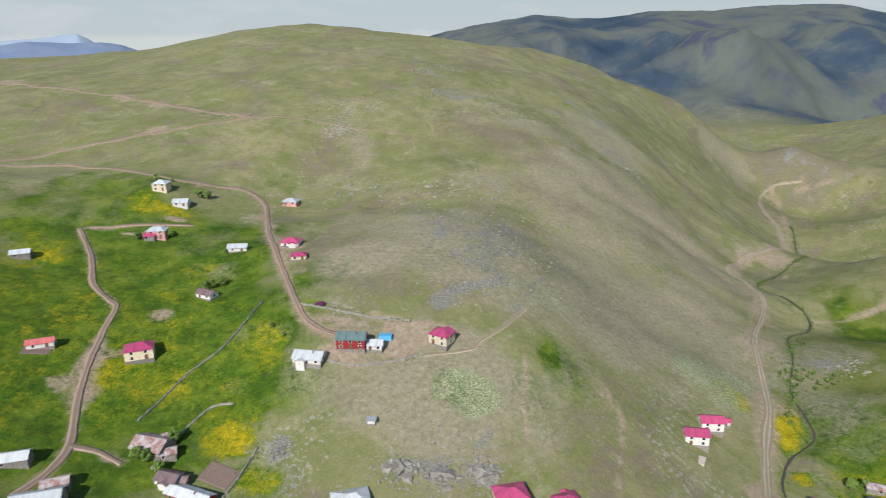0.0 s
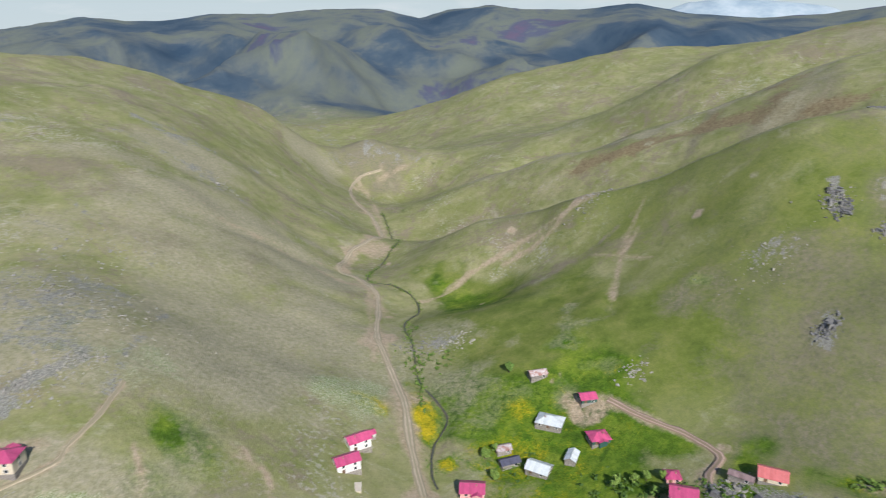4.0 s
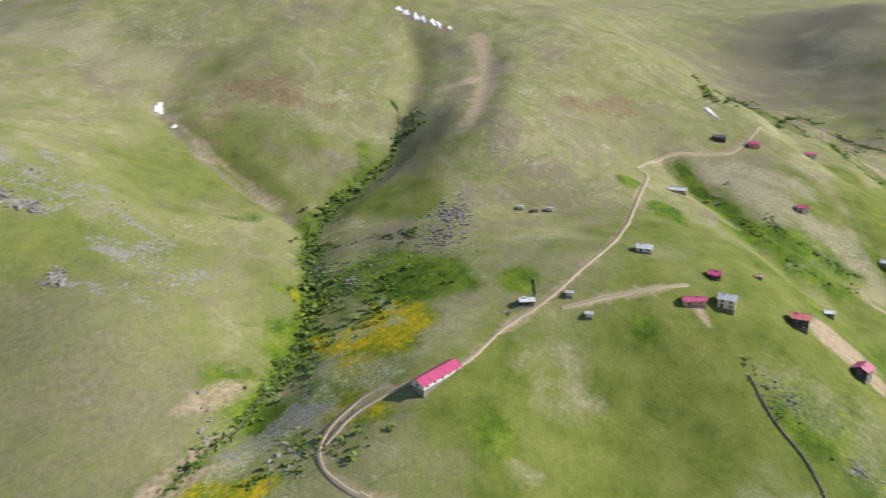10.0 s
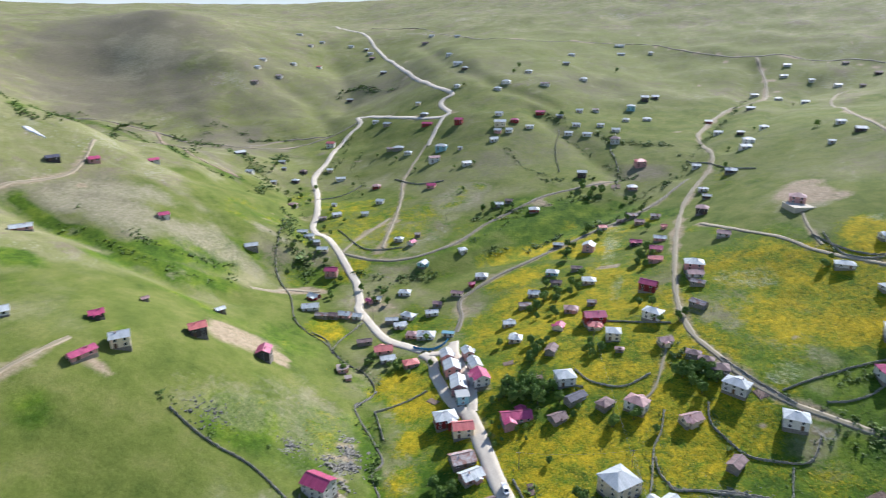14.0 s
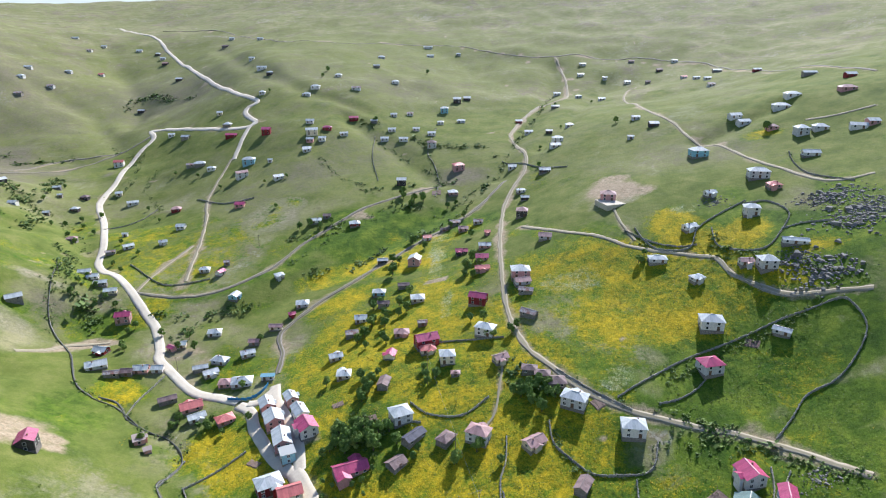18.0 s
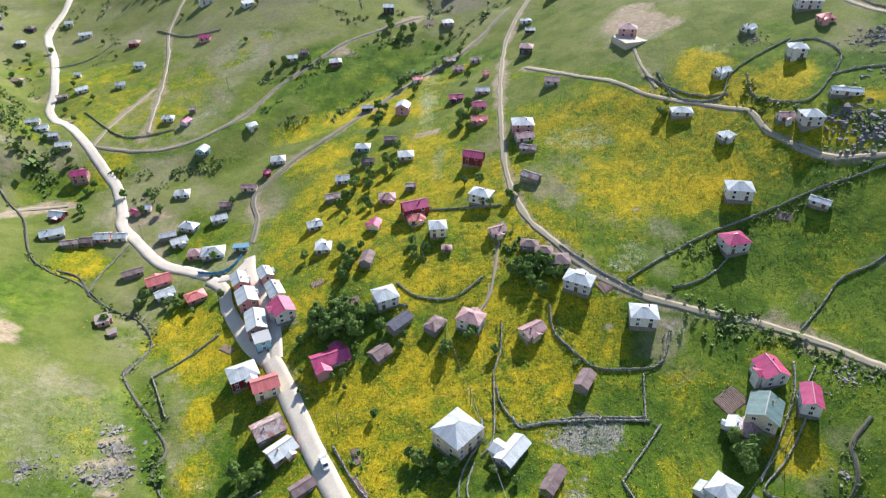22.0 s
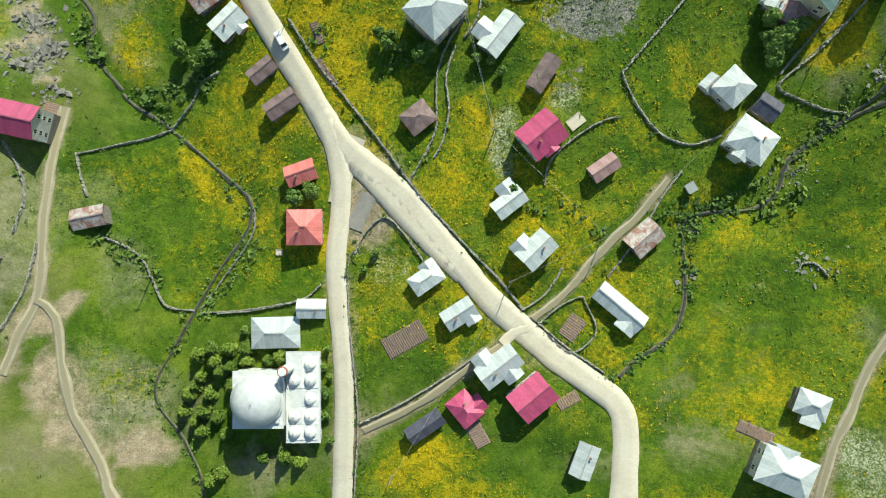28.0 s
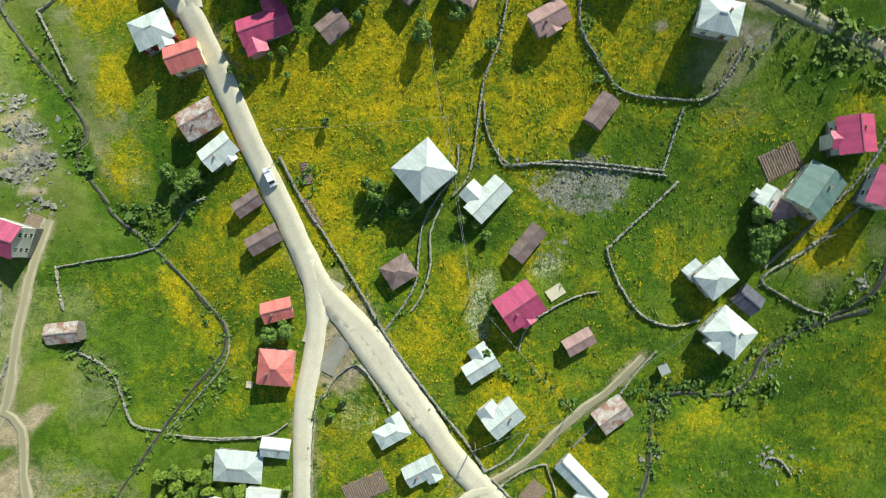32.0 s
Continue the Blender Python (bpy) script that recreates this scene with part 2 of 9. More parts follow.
def carve(x, y):
    """How deep ravines and stream beds cut into the slopes."""
    cut = np.zeros(len(x))
    for deep, half, line in RAVINES:
        p = np.array(line)
        near = (x > p[:, 0].min() - 2 * half) & (x < p[:, 0].max() + 2 * half) & (y > p[:, 1].min() - 2 * half) & (y < p[:, 1].max() + 2 * half)
        if near.any():
            d = line_distance(x[near], y[near], line)
            cut[near] = np.maximum(cut[near], deep * np.maximum(1 - np.sqrt(d * d + 0.04 * half * half) / (1.5 * half), 0) ** 1.4)
    return cut


def height(x, y, fine=True):
    """The ground's height; x and y are numbers or arrays."""
    x, y = np.atleast_1d(np.asarray(x, float)), np.atleast_1d(np.asarray(y, float))
    shape = x.shape
    x, y = x.ravel(), y.ravel()
    z = np.empty(len(x))
    n = len(NODES)
    for s in range(0, len(x), 20000):
        px, py = x[s:s + 20000], y[s:s + 20000]
        d2 = (px[:, None] - NODES[None, :, 0]) ** 2 + (py[:, None] - NODES[None, :, 1]) ** 2
        z[s:s + 20000] = kernel(d2) @ WEIGHTS[:n] + WEIGHTS[n] + (px * WEIGHTS[n + 1] + py * WEIGHTS[n + 2]) / 1000
    # distant ranges beyond the valley: a crest by bearing, spurs that fall towards the valley
    r = np.hypot(x - 150, y + 100)
    bearing = np.degrees(np.arctan2(y + 100, x - 150))
    north = smooth(-10, 25, bearing)
    far = smooth(1500, 2150, r)
    crest = np.interp(bearing, CREST[0::2], CREST[1::2])
    rise = smooth(1500, 3650, r) ** 1.25
    spurs = 1 - np.abs(fbm(x + 900, y, 1150, 4, 9)) * 1.7
    gullies = np.abs(fbm(x - 400, y + 200, 420, 3, 5))
    floor = 112 - 292 * north
    mountains = floor * (1 - rise) + crest * rise + (spurs * 130 - gullies * 40) * (1 - smooth(2500, 3500, r)) * (0.35 + 0.65 * north)
    away = line_distance(x, y, FAR_SPUR)
    mountains = mountains + 130 * north * np.maximum(1 - away / 420, 0) ** 1.3 * (1 - smooth(2700, 3200, r))
    mountains = mountains - 110 * smooth(3700, 4500, r)
    z = z * (1 - far) + mountains * far
    if fine:
        open_hill = smooth(250, 600, np.hypot(x - 60, y + 180))
        z = z + fbm(x, y, 60, 3, 11) * (0.5 + 2.2 * open_hill) + fbm(x, y, 9, 2, 23) * 0.16 - carve(x, y)
    return z.reshape(shape) if len(shape) and shape != (1,) else float(z[0])

# ---- materials ----
def shader(name):
    m = bpy.data.materials.new(name)
    m.use_nodes = True
    t = m.node_tree
    return m, t, t.nodes["Principled BSDF"]


def node(t, kind, **values):
    n = t.nodes.new(kind)
    for key, v in values.items():
        n.inputs[key].default_value = v
    return n


def coords(t, space="Object"):
    return t.nodes.new("ShaderNodeTexCoord").outputs[space]


def noise_of(t, vector, scale, detail=4.0, rough=0.6, distortion=0.0):
    n = node(t, "ShaderNodeTexNoise", Scale=scale, Detail=detail, Roughness=rough, Distortion=distortion)
    t.links.new(vector, n.inputs["Vector"])
    return n.outputs["Fac"]


def ramp(t, fac, *stops):
    r = t.nodes.new("ShaderNodeValToRGB")
    e = r.color_ramp.elements
    while len(e) < len(stops):
        e.new(0.5)
    for el, (p, c) in zip(e, stops):
        el.position, el.color = p, (*c, 1) if len(c) == 3 else c
    t.links.new(fac, r.inputs[0])
    return r.outputs[0]


def blend(t, fac, a, b, mode="MIX"):
    m = t.nodes.new("ShaderNodeMix")
    m.data_type, m.blend_type = "RGBA", mode
    for value, socket in ((fac, m.inputs[0]), (a, m.inputs[6]), (b, m.inputs[7])):
        if isinstance(value, bpy.types.NodeSocket):
            t.links.new(value, socket)
        else:
            socket.default_value = value if socket.type == "VALUE" else (*value, 1)
    return m.outputs[2]


def calc(t, op, a, b=0.0, clamp=False):
    m = t.nodes.new("ShaderNodeMath")
    m.operation, m.use_clamp = op, clamp
    for value, socket in zip((a, b), m.inputs):
        if isinstance(value, bpy.types.NodeSocket):
            t.links.new(value, socket)
        else:
            socket.default_value = value
    return m.outputs[0]


def relief(t, bsdf, fac, strength, distance):
    b = node(t, "ShaderNodeBump", Strength=strength, Distance=distance)
    t.links.new(fac, b.inputs["Height"])
    t.links.new(b.outputs[0], bsdf.inputs["Normal"])


def layer(t, name):
    a = t.nodes.new("ShaderNodeAttribute")
    a.attribute_name = name
    return a.outputs["Fac"]


def grass_ground():
    m, t, b = shader("mountain_pasture")
    v = coords(t)
    broad, mid, fine, tiny = noise_of(t, v, 0.012, 5), noise_of(t, v, 0.07, 6, 0.65), noise_of(t, v, 0.45, 6, 0.7), noise_of(t, v, 2.2, 4, 0.7)
    pasture = ramp(t, broad, (0.3, (0.18, 0.185, 0.07)), (0.5, (0.245, 0.24, 0.105)), (0.7, (0.31, 0.285, 0.15)))
    pasture = blend(t, ramp(t, mid, (0.4, (0, 0, 0)), (0.68, (1, 1, 1))), pasture, (0.175, 0.195, 0.06))
    pasture = blend(t, ramp(t, noise_of(t, v, 0.03, 7, 0.7, 1.5), (0.52, (0, 0, 0)), (0.72, (0.6, 0.6, 0.6))), pasture, (0.32, 0.28, 0.17))
    # heath patches, pale streaks down the slopes and scattered stones
    heath = calc(t, "MULTIPLY", noise_of(t, v, 0.018, 8, 0.72, 1.0), calc(t, "ADD", noise_of(t, v, 0.25, 5, 0.7), 0.5))
    pasture = blend(t, ramp(t, heath, (0.5, (0, 0, 0)), (0.64, (0.75, 0.75, 0.75))), pasture, (0.21, 0.165, 0.125))
    pasture = blend(t, ramp(t, noise_of(t, v, 0.022, 8, 0.75, 2.5), (0.55, (0, 0, 0)), (0.68, (0.5, 0.5, 0.5))), pasture, (0.4, 0.37, 0.26))
    pasture = blend(t, ramp(t, noise_of(t, v, 0.035, 8, 0.75, 1.2), (0.3, (0.7, 0.7, 0.7)), (0.42, (0, 0, 0))), pasture, (0.1, 0.125, 0.035))
    dots = calc(t, "ADD", noise_of(t, v, 0.5, 4, 0.6), calc(t, "MULTIPLY", noise_of(t, v, 0.016, 6, 0.75), 1.1))
    dots = calc(t, "MULTIPLY", dots, 0.5)
    pasture = blend(t, ramp(t, dots, (0.6, (0, 0, 0)), (0.65, (0.6, 0.6, 0.6))), pasture, (0.42, 0.39, 0.32))
    lush = ramp(t, mid, (0.32, (0.035, 0.078, 0.006)), (0.5, (0.09, 0.15, 0.012)), (0.68, (0.185, 0.235, 0.024)))
    speck = calc(t, "ADD", calc(t, "MULTIPLY", noise_of(t, v, 0.12, 8, 0.75), 0.5), calc(t, "MULTIPLY", noise_of(t, v, 1.3, 6, 0.8), 0.5))
    speck = calc(t, "ADD", speck, calc(t, "MULTIPLY", calc(t, "SUBTRACT", layer(t, "flowers"), 0.75), 0.16))
    flowers = ramp(t, speck, (0.39, (0.055, 0.125, 0.008)), (0.45, (0.145, 0.2, 0.01)), (0.52, (0.33, 0.28, 0.01)), (0.6, (0.54, 0.385, 0.012)))
    white = ramp(t, tiny, (0.42, (0.13, 0.17, 0.03)), (0.62, (0.5, 0.5, 0.36)))
    dry = ramp(t, fine, (0.3, (0.21, 0.2, 0.105)), (0.5, (0.29, 0.265, 0.165)), (0.66, (0.36, 0.315, 0.215)), (0.78, (0.44, 0.405, 0.32)))
    bare = ramp(t, fine, (0.3, (0.26, 0.2, 0.125)), (0.55, (0.38, 0.3, 0.205)), (0.75, (0.5, 0.405, 0.3)))
    stone = ramp(t, tiny, (0.4, (0.16, 0.155, 0.125)), (0.7, (0.37, 0.355, 0.305)))
    lawn = ramp(t, mid, (0.3, (0.085, 0.12, 0.02)), (0.5, (0.135, 0.165, 0.032)), (0.7, (0.195, 0.205, 0.058)))
    heather = ramp(t, fine, (0.3, (0.13, 0.125, 0.075)), (0.5, (0.19, 0.17, 0.11)), (0.7, (0.25, 0.2, 0.15)))
    rust = ramp(t, fine, (0.3, (0.12, 0.085, 0.05)), (0.5, (0.215, 0.165, 0.09)), (0.7, (0.28, 0.245, 0.13)))
    # far ranges: the blue haze of distance is put into their base colour
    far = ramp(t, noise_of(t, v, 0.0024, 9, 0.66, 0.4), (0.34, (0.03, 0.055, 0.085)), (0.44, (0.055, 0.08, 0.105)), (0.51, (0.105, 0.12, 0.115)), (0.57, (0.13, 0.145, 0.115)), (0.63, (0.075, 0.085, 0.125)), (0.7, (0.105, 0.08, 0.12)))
    colour = pasture
    ragged = calc(t, "ADD", calc(t, "MULTIPLY", noise_of(t, v, 0.045, 8, 0.72, 0.8), 0.62), calc(t, "MULTIPLY", noise_of(t, v, 0.5, 6, 0.75), 0.38))
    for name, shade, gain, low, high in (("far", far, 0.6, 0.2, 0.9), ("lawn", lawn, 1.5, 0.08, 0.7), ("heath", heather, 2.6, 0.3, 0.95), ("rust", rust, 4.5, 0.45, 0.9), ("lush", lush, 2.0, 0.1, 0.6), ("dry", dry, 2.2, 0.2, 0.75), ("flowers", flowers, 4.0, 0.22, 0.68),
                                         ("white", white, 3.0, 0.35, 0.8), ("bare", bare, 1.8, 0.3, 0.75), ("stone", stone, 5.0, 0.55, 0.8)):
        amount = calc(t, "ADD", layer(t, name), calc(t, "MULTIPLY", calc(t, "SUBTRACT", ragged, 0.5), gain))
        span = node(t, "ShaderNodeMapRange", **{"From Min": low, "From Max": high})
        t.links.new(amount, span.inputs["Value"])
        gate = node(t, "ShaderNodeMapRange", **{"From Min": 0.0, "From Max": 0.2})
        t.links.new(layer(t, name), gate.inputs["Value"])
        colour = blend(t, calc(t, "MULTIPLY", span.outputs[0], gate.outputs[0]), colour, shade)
    grain = ramp(t, tiny, (0.32, (0.58, 0.61, 0.58)), (0.68, (1.32, 1.31, 1.3)))
    clumps = ramp(t, noise_of(t, v, 0.4, 9, 0.85), (0.34, (0.5, 0.58, 0.5)), (0.5, (0.98, 0.98, 0.96)), (0.66, (1.34, 1.28, 1.22)))
    rank = calc(t, "MULTIPLY", ramp(t, noise_of(t, v, 0.11, 8, 0.75, 1.2), (0.52, (0, 0, 0)), (0.64, (0.75, 0.75, 0.75))), layer(t, "lush"), True)
    colour = blend(t, rank, colour, (0.035, 0.085, 0.008))
    meadow_here = calc(t, "ADD", calc(t, "MULTIPLY", calc(t, "MAXIMUM", layer(t, "lush"), layer(t, "flowers")), 0.6), 0.4, True)
    colour = blend(t, meadow_here, blend(t, meadow_here, colour, grain, "MULTIPLY"), clumps, "MULTIPLY")
    t.links.new(colour, b.inputs["Base Color"])
    b.inputs["Roughness"].default_value = 0.95
    b.inputs["Specular IOR Level"].default_value = 0.15
    relief(t, b, calc(t, "ADD", fine, calc(t, "MULTIPLY", tiny, 0.4)), 0.8, 0.4)
    return m


GRASS = grass_ground()

COVER = {"green": [], "lawn": [], "heath": [], "rust": [], "flowers": [], "lush": [], "dry": [], "white": [], "bare": [], "stone": []}


def cover(kind, x, y, half_length, half_width, turn, strength):
    COVER[kind].append((x, y, half_length, half_width, turn, strength))


STRIPS = {name: [] for name in COVER}


def cover_strip(kind, half_width, strength, line):
    STRIPS[kind].append((half_width, strength, line))


def strips(x, y, rows):
    best = np.zeros_like(x)
    wob = 1 + 0.7 * fbm(x, y, 20, 4, 47)
    for half, s, line in rows:
        p = np.array(line)
        near = (x > p[:, 0].min() - 3 * half) & (x < p[:, 0].max() + 3 * half) & (y > p[:, 1].min() - 3 * half) & (y < p[:, 1].max() + 3 * half)
        best[near] = np.maximum(best[near], s * (1 - smooth(0.0, 1.8, line_distance(x[near], y[near], line) / half * wob[near])))
    return best


def patches(x, y, rows):
    best = np.zeros_like(x)
    wob = 1 + 0.45 * fbm(x, y, 26, 4, 41)
    for px, py, a, b, turn, s in rows:
        c, k = math.cos(radians(turn)), math.sin(radians(turn))
        u, v = ((x - px) * c + (y - py) * k) / a, (-(x - px) * k + (y - py) * c) / b
        best = np.maximum(best, s * (1 - smooth(0.35, 1.5, np.sqrt(u * u + v * v) * wob)))
    return best


def axis(low, high, step, reach_low, reach_high):
    line = list(np.arange(low, high + 0.1, step))
    for edge, sign, reach in ((high, 1, reach_high), (low, -1, reach_low)):
        p, s, side = edge, step, []
        while abs(p - edge) < reach:
            s *= 1.026
            p += sign * s
            side.append(p)
        line = line + side if sign > 0 else side[::-1] + line
    return np.array(line)


def ground():
    xs, ys = axis(-230, 440, 2.8, 4500, 4500), axis(-520, 400, 2.8, 4300, 4400)
    gx, gy = np.meshgrid(xs, ys)
    gz = height(gx, gy)
    nx, ny = len(xs), len(ys)
    verts = np.stack([gx, gy, gz], 2).reshape(-1, 3)
    i = np.arange(nx * ny).reshape(ny, nx)
    quads = np.stack([i[:-1, :-1], i[:-1, 1:], i[1:, 1:], i[1:, :-1]], 2).reshape(-1, 4)
    me = bpy.data.meshes.new("ground")
    me.vertices.add(len(verts))
    me.vertices.foreach_set("co", verts.ravel())
    me.loops.add(quads.size)
    me.loops.foreach_set("vertex_index", quads.ravel())
    me.polygons.add(len(quads))
    me.polygons.foreach_set("loop_start", np.arange(0, quads.size, 4))
    me.polygons.foreach_set("loop_total", np.full(len(quads), 4))
    me.polygons.foreach_set("use_smooth", np.ones(len(quads), bool))
    me.update()
    x, y = verts[:, 0], verts[:, 1]
    covers = {name: np.maximum(patches(x, y, rows), strips(x, y, STRIPS[name])) for name, rows in COVER.items()}
    keep = 1 - 0.6 * np.clip(covers.pop("green"), 0, 1)
    covers["flowers"], covers["white"] = covers["flowers"] * keep, covers["white"] * keep
    # where the haze-blue colour of the far ranges sets in, by distance and bearing
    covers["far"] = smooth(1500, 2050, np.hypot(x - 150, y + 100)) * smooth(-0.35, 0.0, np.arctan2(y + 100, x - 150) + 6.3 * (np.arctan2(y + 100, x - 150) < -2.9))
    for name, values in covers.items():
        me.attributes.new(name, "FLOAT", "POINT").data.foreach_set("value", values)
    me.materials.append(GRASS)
    return tagged(new("ground", me), "grassy mountain slopes with yellow flower meadows", "ground", kind="structure")


# ---- land cover: soft-edged patches (kind, x, y, half-length, half-width, turn, strength) ----
cover("flowers", 83.6, -162.7, 16, 16, 0, 0.95)
cover("flowers", 112.2, -140.1, 14, 10, 0, 0.75)
cover("flowers", 145.9, -165.2, 11, 15, 0, 0.8)
cover("flowers", 125.8, -133.1, 9, 15, 30, 0.85)
cover("flowers", -8.5, -84.3, 22, 20, 0, 0.62)
cover("flowers", 67.0, -61.1, 15, 8, 20, 0.85)
cover("flowers", 2.3, -158.8, 13, 12, 0, 0.75)
cover("flowers", -26.8, -165.0, 10, 14, 40, 0.9)
cover("flowers", 75.9, -103.1, 10, 16, 0, 0.65)
cover("flowers", 54.1, -137.8, 22, 20, 0, 0.62)
cover("flowers", 15.5, -111.1, 12, 10, 0, 0.62)
cover("flowers", 19.5, -145.7, 16, 14, 0, 0.62)
cover("flowers", 110.5, -107.9, 10, 8, 0, 0.7)
cover("flowers", 82.6, -191.6, 20, 18, 0, 1.0)
cover("flowers", 70.9, -237.3, 18, 12, 0, 0.95)
cover("flowers", 162.7, -212.3, 12, 14, 0, 0.85)
cover("flowers", 149.0, -187.0, 12, 14, 0, 0.9)
cover("flowers", 18.7, -206.3, 13, 12, 0, 0.8)
cover("flowers", 31.9, -220.7, 14, 10, 0, 0.75)
cover("flowers", 131.4, -254.4, 12, 12, 0, 0.8)
cover("flowers", -6.8, -188.9, 14, 14, 0, 0.7)
cover("flowers", 106.5, -365.6, 36, 14, 0, 0.9)
cover("flowers", 136.7, -331.3, 30, 18, 30, 0.9)
cover("flowers", -22.2, -269.1, 30, 16, 0, 1.0)
cover("flowers", -9.6, -302.3, 26, 18, 0, 0.85)
cover("flowers", -39.4, -337.2, 15, 12, 0, 1.0)
cover("flowers", -73.1, -321.8, 12, 12, 0, 0.75)
cover("flowers", -95.1, -293.2, 14, 8, 0, 0.75)
cover("flowers", 61.2, -208.4, 26, 12, 0, 0.95)
cover("flowers", 225.2, -263.2, 14, 12, 0, 0.85)
cover("flowers", 49.5, -227.8, 24, 10, 0, 0.85)
cover("flowers", 85.7, -329.4, 14, 26, 0, 0.75)
cover("flowers", -128, -441, 16, 10, 0, 0.8)
cover("flowers", 15.9, -469.6, 8, 22, 0, 0.5)
cover("flowers", 282.2, -417.4, 14, 18, 0, 0.55)
cover("flowers", 351, -456, 14, 14, 0, 0.55)
cover("flowers", -198, 286, 26, 22, 0, 0.62)
cover("flowers", -159, 238, 24, 16, 0, 0.5)
cover("flowers", -77, 189, 14, 12, 30, 0.62)
cover("flowers", -62, 170, 11, 9, 0, 0.62)
cover("flowers", -161, 351, 28, 12, 0, 0.68)
cover("flowers", -72, 225, 12, 10, 0, 0.6)
cover("flowers", -126, 210, 10, 16, 0, 0.65)
cover("flowers", 155, 253, 4, 11, 0, 0.85)
cover("flowers", 140, 214, 6, 6, 0, 0.9)
cover("flowers", 185, 220, 8, 8, 0, 0.85)
cover("flowers", 296, -12, 28, 13, 35, 0.95)
cover("flowers", 232, 54, 16, 4, 0, 0.7)
cover("lush", 61.0, -137.8, 110, 85, 0, 1.15)
cover("lush", 84.4, -225.2, 100, 80, 0, 1.05)
cover("lawn", 107.5, -373.8, 130, 110, 0, 1.1)
cover("lush", -53.7, -289.8, 80, 70, 0, 0.85)
cover("lush", 142.7, -119.0, 11, 14, 0, 1)
cover("lush", 74.8, -145.7, 9, 12, 0, 0.95)
cover("lush", -20.6, -145.9, 22, 16, 0, 0.85)
cover("lush", -142, 227, 80, 90, 0, 0.85)
cover("lush", -161, 321, 70, 60, 0, 0.62)
cover("lush", 172, 243, 14, 13, 0, 1)
cover("lush", 169, 246, 12, 12, 0, 1)
cover("lush", 186, 196, 30, 30, 0, 0.75)
cover("lush", 322, -22, 28, 11, 20, 0.9)
cover("lush", -53.6, -237.2, 24, 20, 0, 1)
cover("lush", 139.3, -404.0, 30, 22, 20, 0.95)
cover("lawn", 309.8, -419.2, 80, 80, 0, 1)
cover("lush", -22.0, -224.5, 16, 10, 0, 1)
cover("lush", -101.0, -300.0, 24, 20, 0, 0.8)
cover("lawn", 267.1, -273.7, 22, 16, 0, 0.85)
cover("lush", 197.7, -154.7, 6, 16, 0, 0.8)
cover("lush", 269, 42, 26, 10, 30, 0.7)
cover("dry", -3, 220, 50, 26, 0, 0.9)
cover("dry", 8, 314, 60, 60, 0, 0.75)
cover("dry", -39, 294, 24, 26, 0, 0.9)
cover("dry", 79, 329, 40, 60, 0, 0.7)
cover("dry", 137, 336, 26, 50, 0, 0.75)
cover("dry", -7, 202, 44, 30, 0, 0.85)
cover("dry", 247.8, -72.4, 9, 18, 0, 0.4)
cover("dry", 190.0, -187.9, 15, 11, 30, 0.24)
cover("dry", 168.6, -164.3, 6, 12, 20, 0.29)
cover("dry", 154.8, -77.8, 8, 10, 0, 0.4)
cover("dry", 201.3, -184.0, 8, 16, 30, 0.36)
cover("dry", 372, -294, 30, 14, 30, 0.7)
cover("dry", 773, -775, 60, 70, 0, 0.6)
cover("dry", 205.0, -443.0, 24, 26, 0, 0.6)
cover("dry", -19.9, -375.5, 14, 10, 0, 0.8)
cover("dry", 521, 293, 40, 16, 0, 0.6)
cover("white", 12, 210, 8, 9, 0, 1)
cover("white", 8.3, -233.7, 6, 5, 0, 0.5)
cover("white", 15.7, -305.4, 14, 9, 0, 0.5)
cover("white", 48.2, -139.7, 4, 12, 0, 0.75)
cover("white", -35.6, -67.3, 8, 8, 0, 0.8)
cover("white", 33.4, -150.6, 5, 6, 0, 0.85)
cover("white", 115, 264, 8, 12, 0, 0.8)
cover("white", 76.8, -308.7, 5, 14, 0, 0.5)
cover("white", 83.8, -364.1, 6, 34, 0, 0.5)
cover("white", -50.4, -351.6, 14, 8, 0, 0.5)
cover("white", -13.4, -106.1, 9, 5, 30, 0.5)
cover("white", 73.9, -112.0, 8, 10, 0, 0.6)
cover("bare", -41, 224, 8, 5, 0, 1)
cover("bare", -21, 230, 9, 8, 0, 1)
cover("bare", -8, 234, 8, 5, 0, 0.9)
cover("bare", -45, 241, 12, 3, -10, 0.9)
cover("bare", -167, 323, 8, 2, 10, 1)
cover("bare", -152, 344, 7, 3, 0, 1)
cover("bare", -120, 247, 5, 2, 30, 0.9)
cover("bare", 224.4, -210.5, 5, 3.5, 0, 1)
cover("bare", 141.1, -61.2, 7, 5, 40, 1)
cover("bare", 161.0, -75.7, 4, 6, 0, 0.85)
cover("bare", 158.3, -99.5, 3, 3, 0, 0.9)
cover("bare", 82.9, -124.0, 3.5, 5, 0, 1)
cover("bare", 246.1, -203.2, 6, 9, 0, 0.9)
cover("bare", 249.6, -133.4, 8, 3, 0, 0.9)
cover("bare", 219.9, -203.8, 5, 4, 0, 0.9)
cover("bare", 205, 197, 8, 6, 0, 0.95)
cover("bare", 220, 143, 4, 4, 0, 0.9)
cover("bare", 235, 75, 14, 2.5, 35, 0.95)
cover("bare", 236, 83, 14, 2.2, 35, 0.95)
cover("bare", 251, 60, 3, 14, 0, 0.6)
cover("heath", 523, 363, 60, 8, 20, 0.8)
cover("bare", 523, -148, 7, 36, 0, 0.85)
cover("bare", 547, 79, 5, 14, 0, 0.8)
cover("bare", 266, 498, 12, 12, 0, 0.7)
cover("bare", -33.0, -383.9, 14, 8, 0, 0.75)
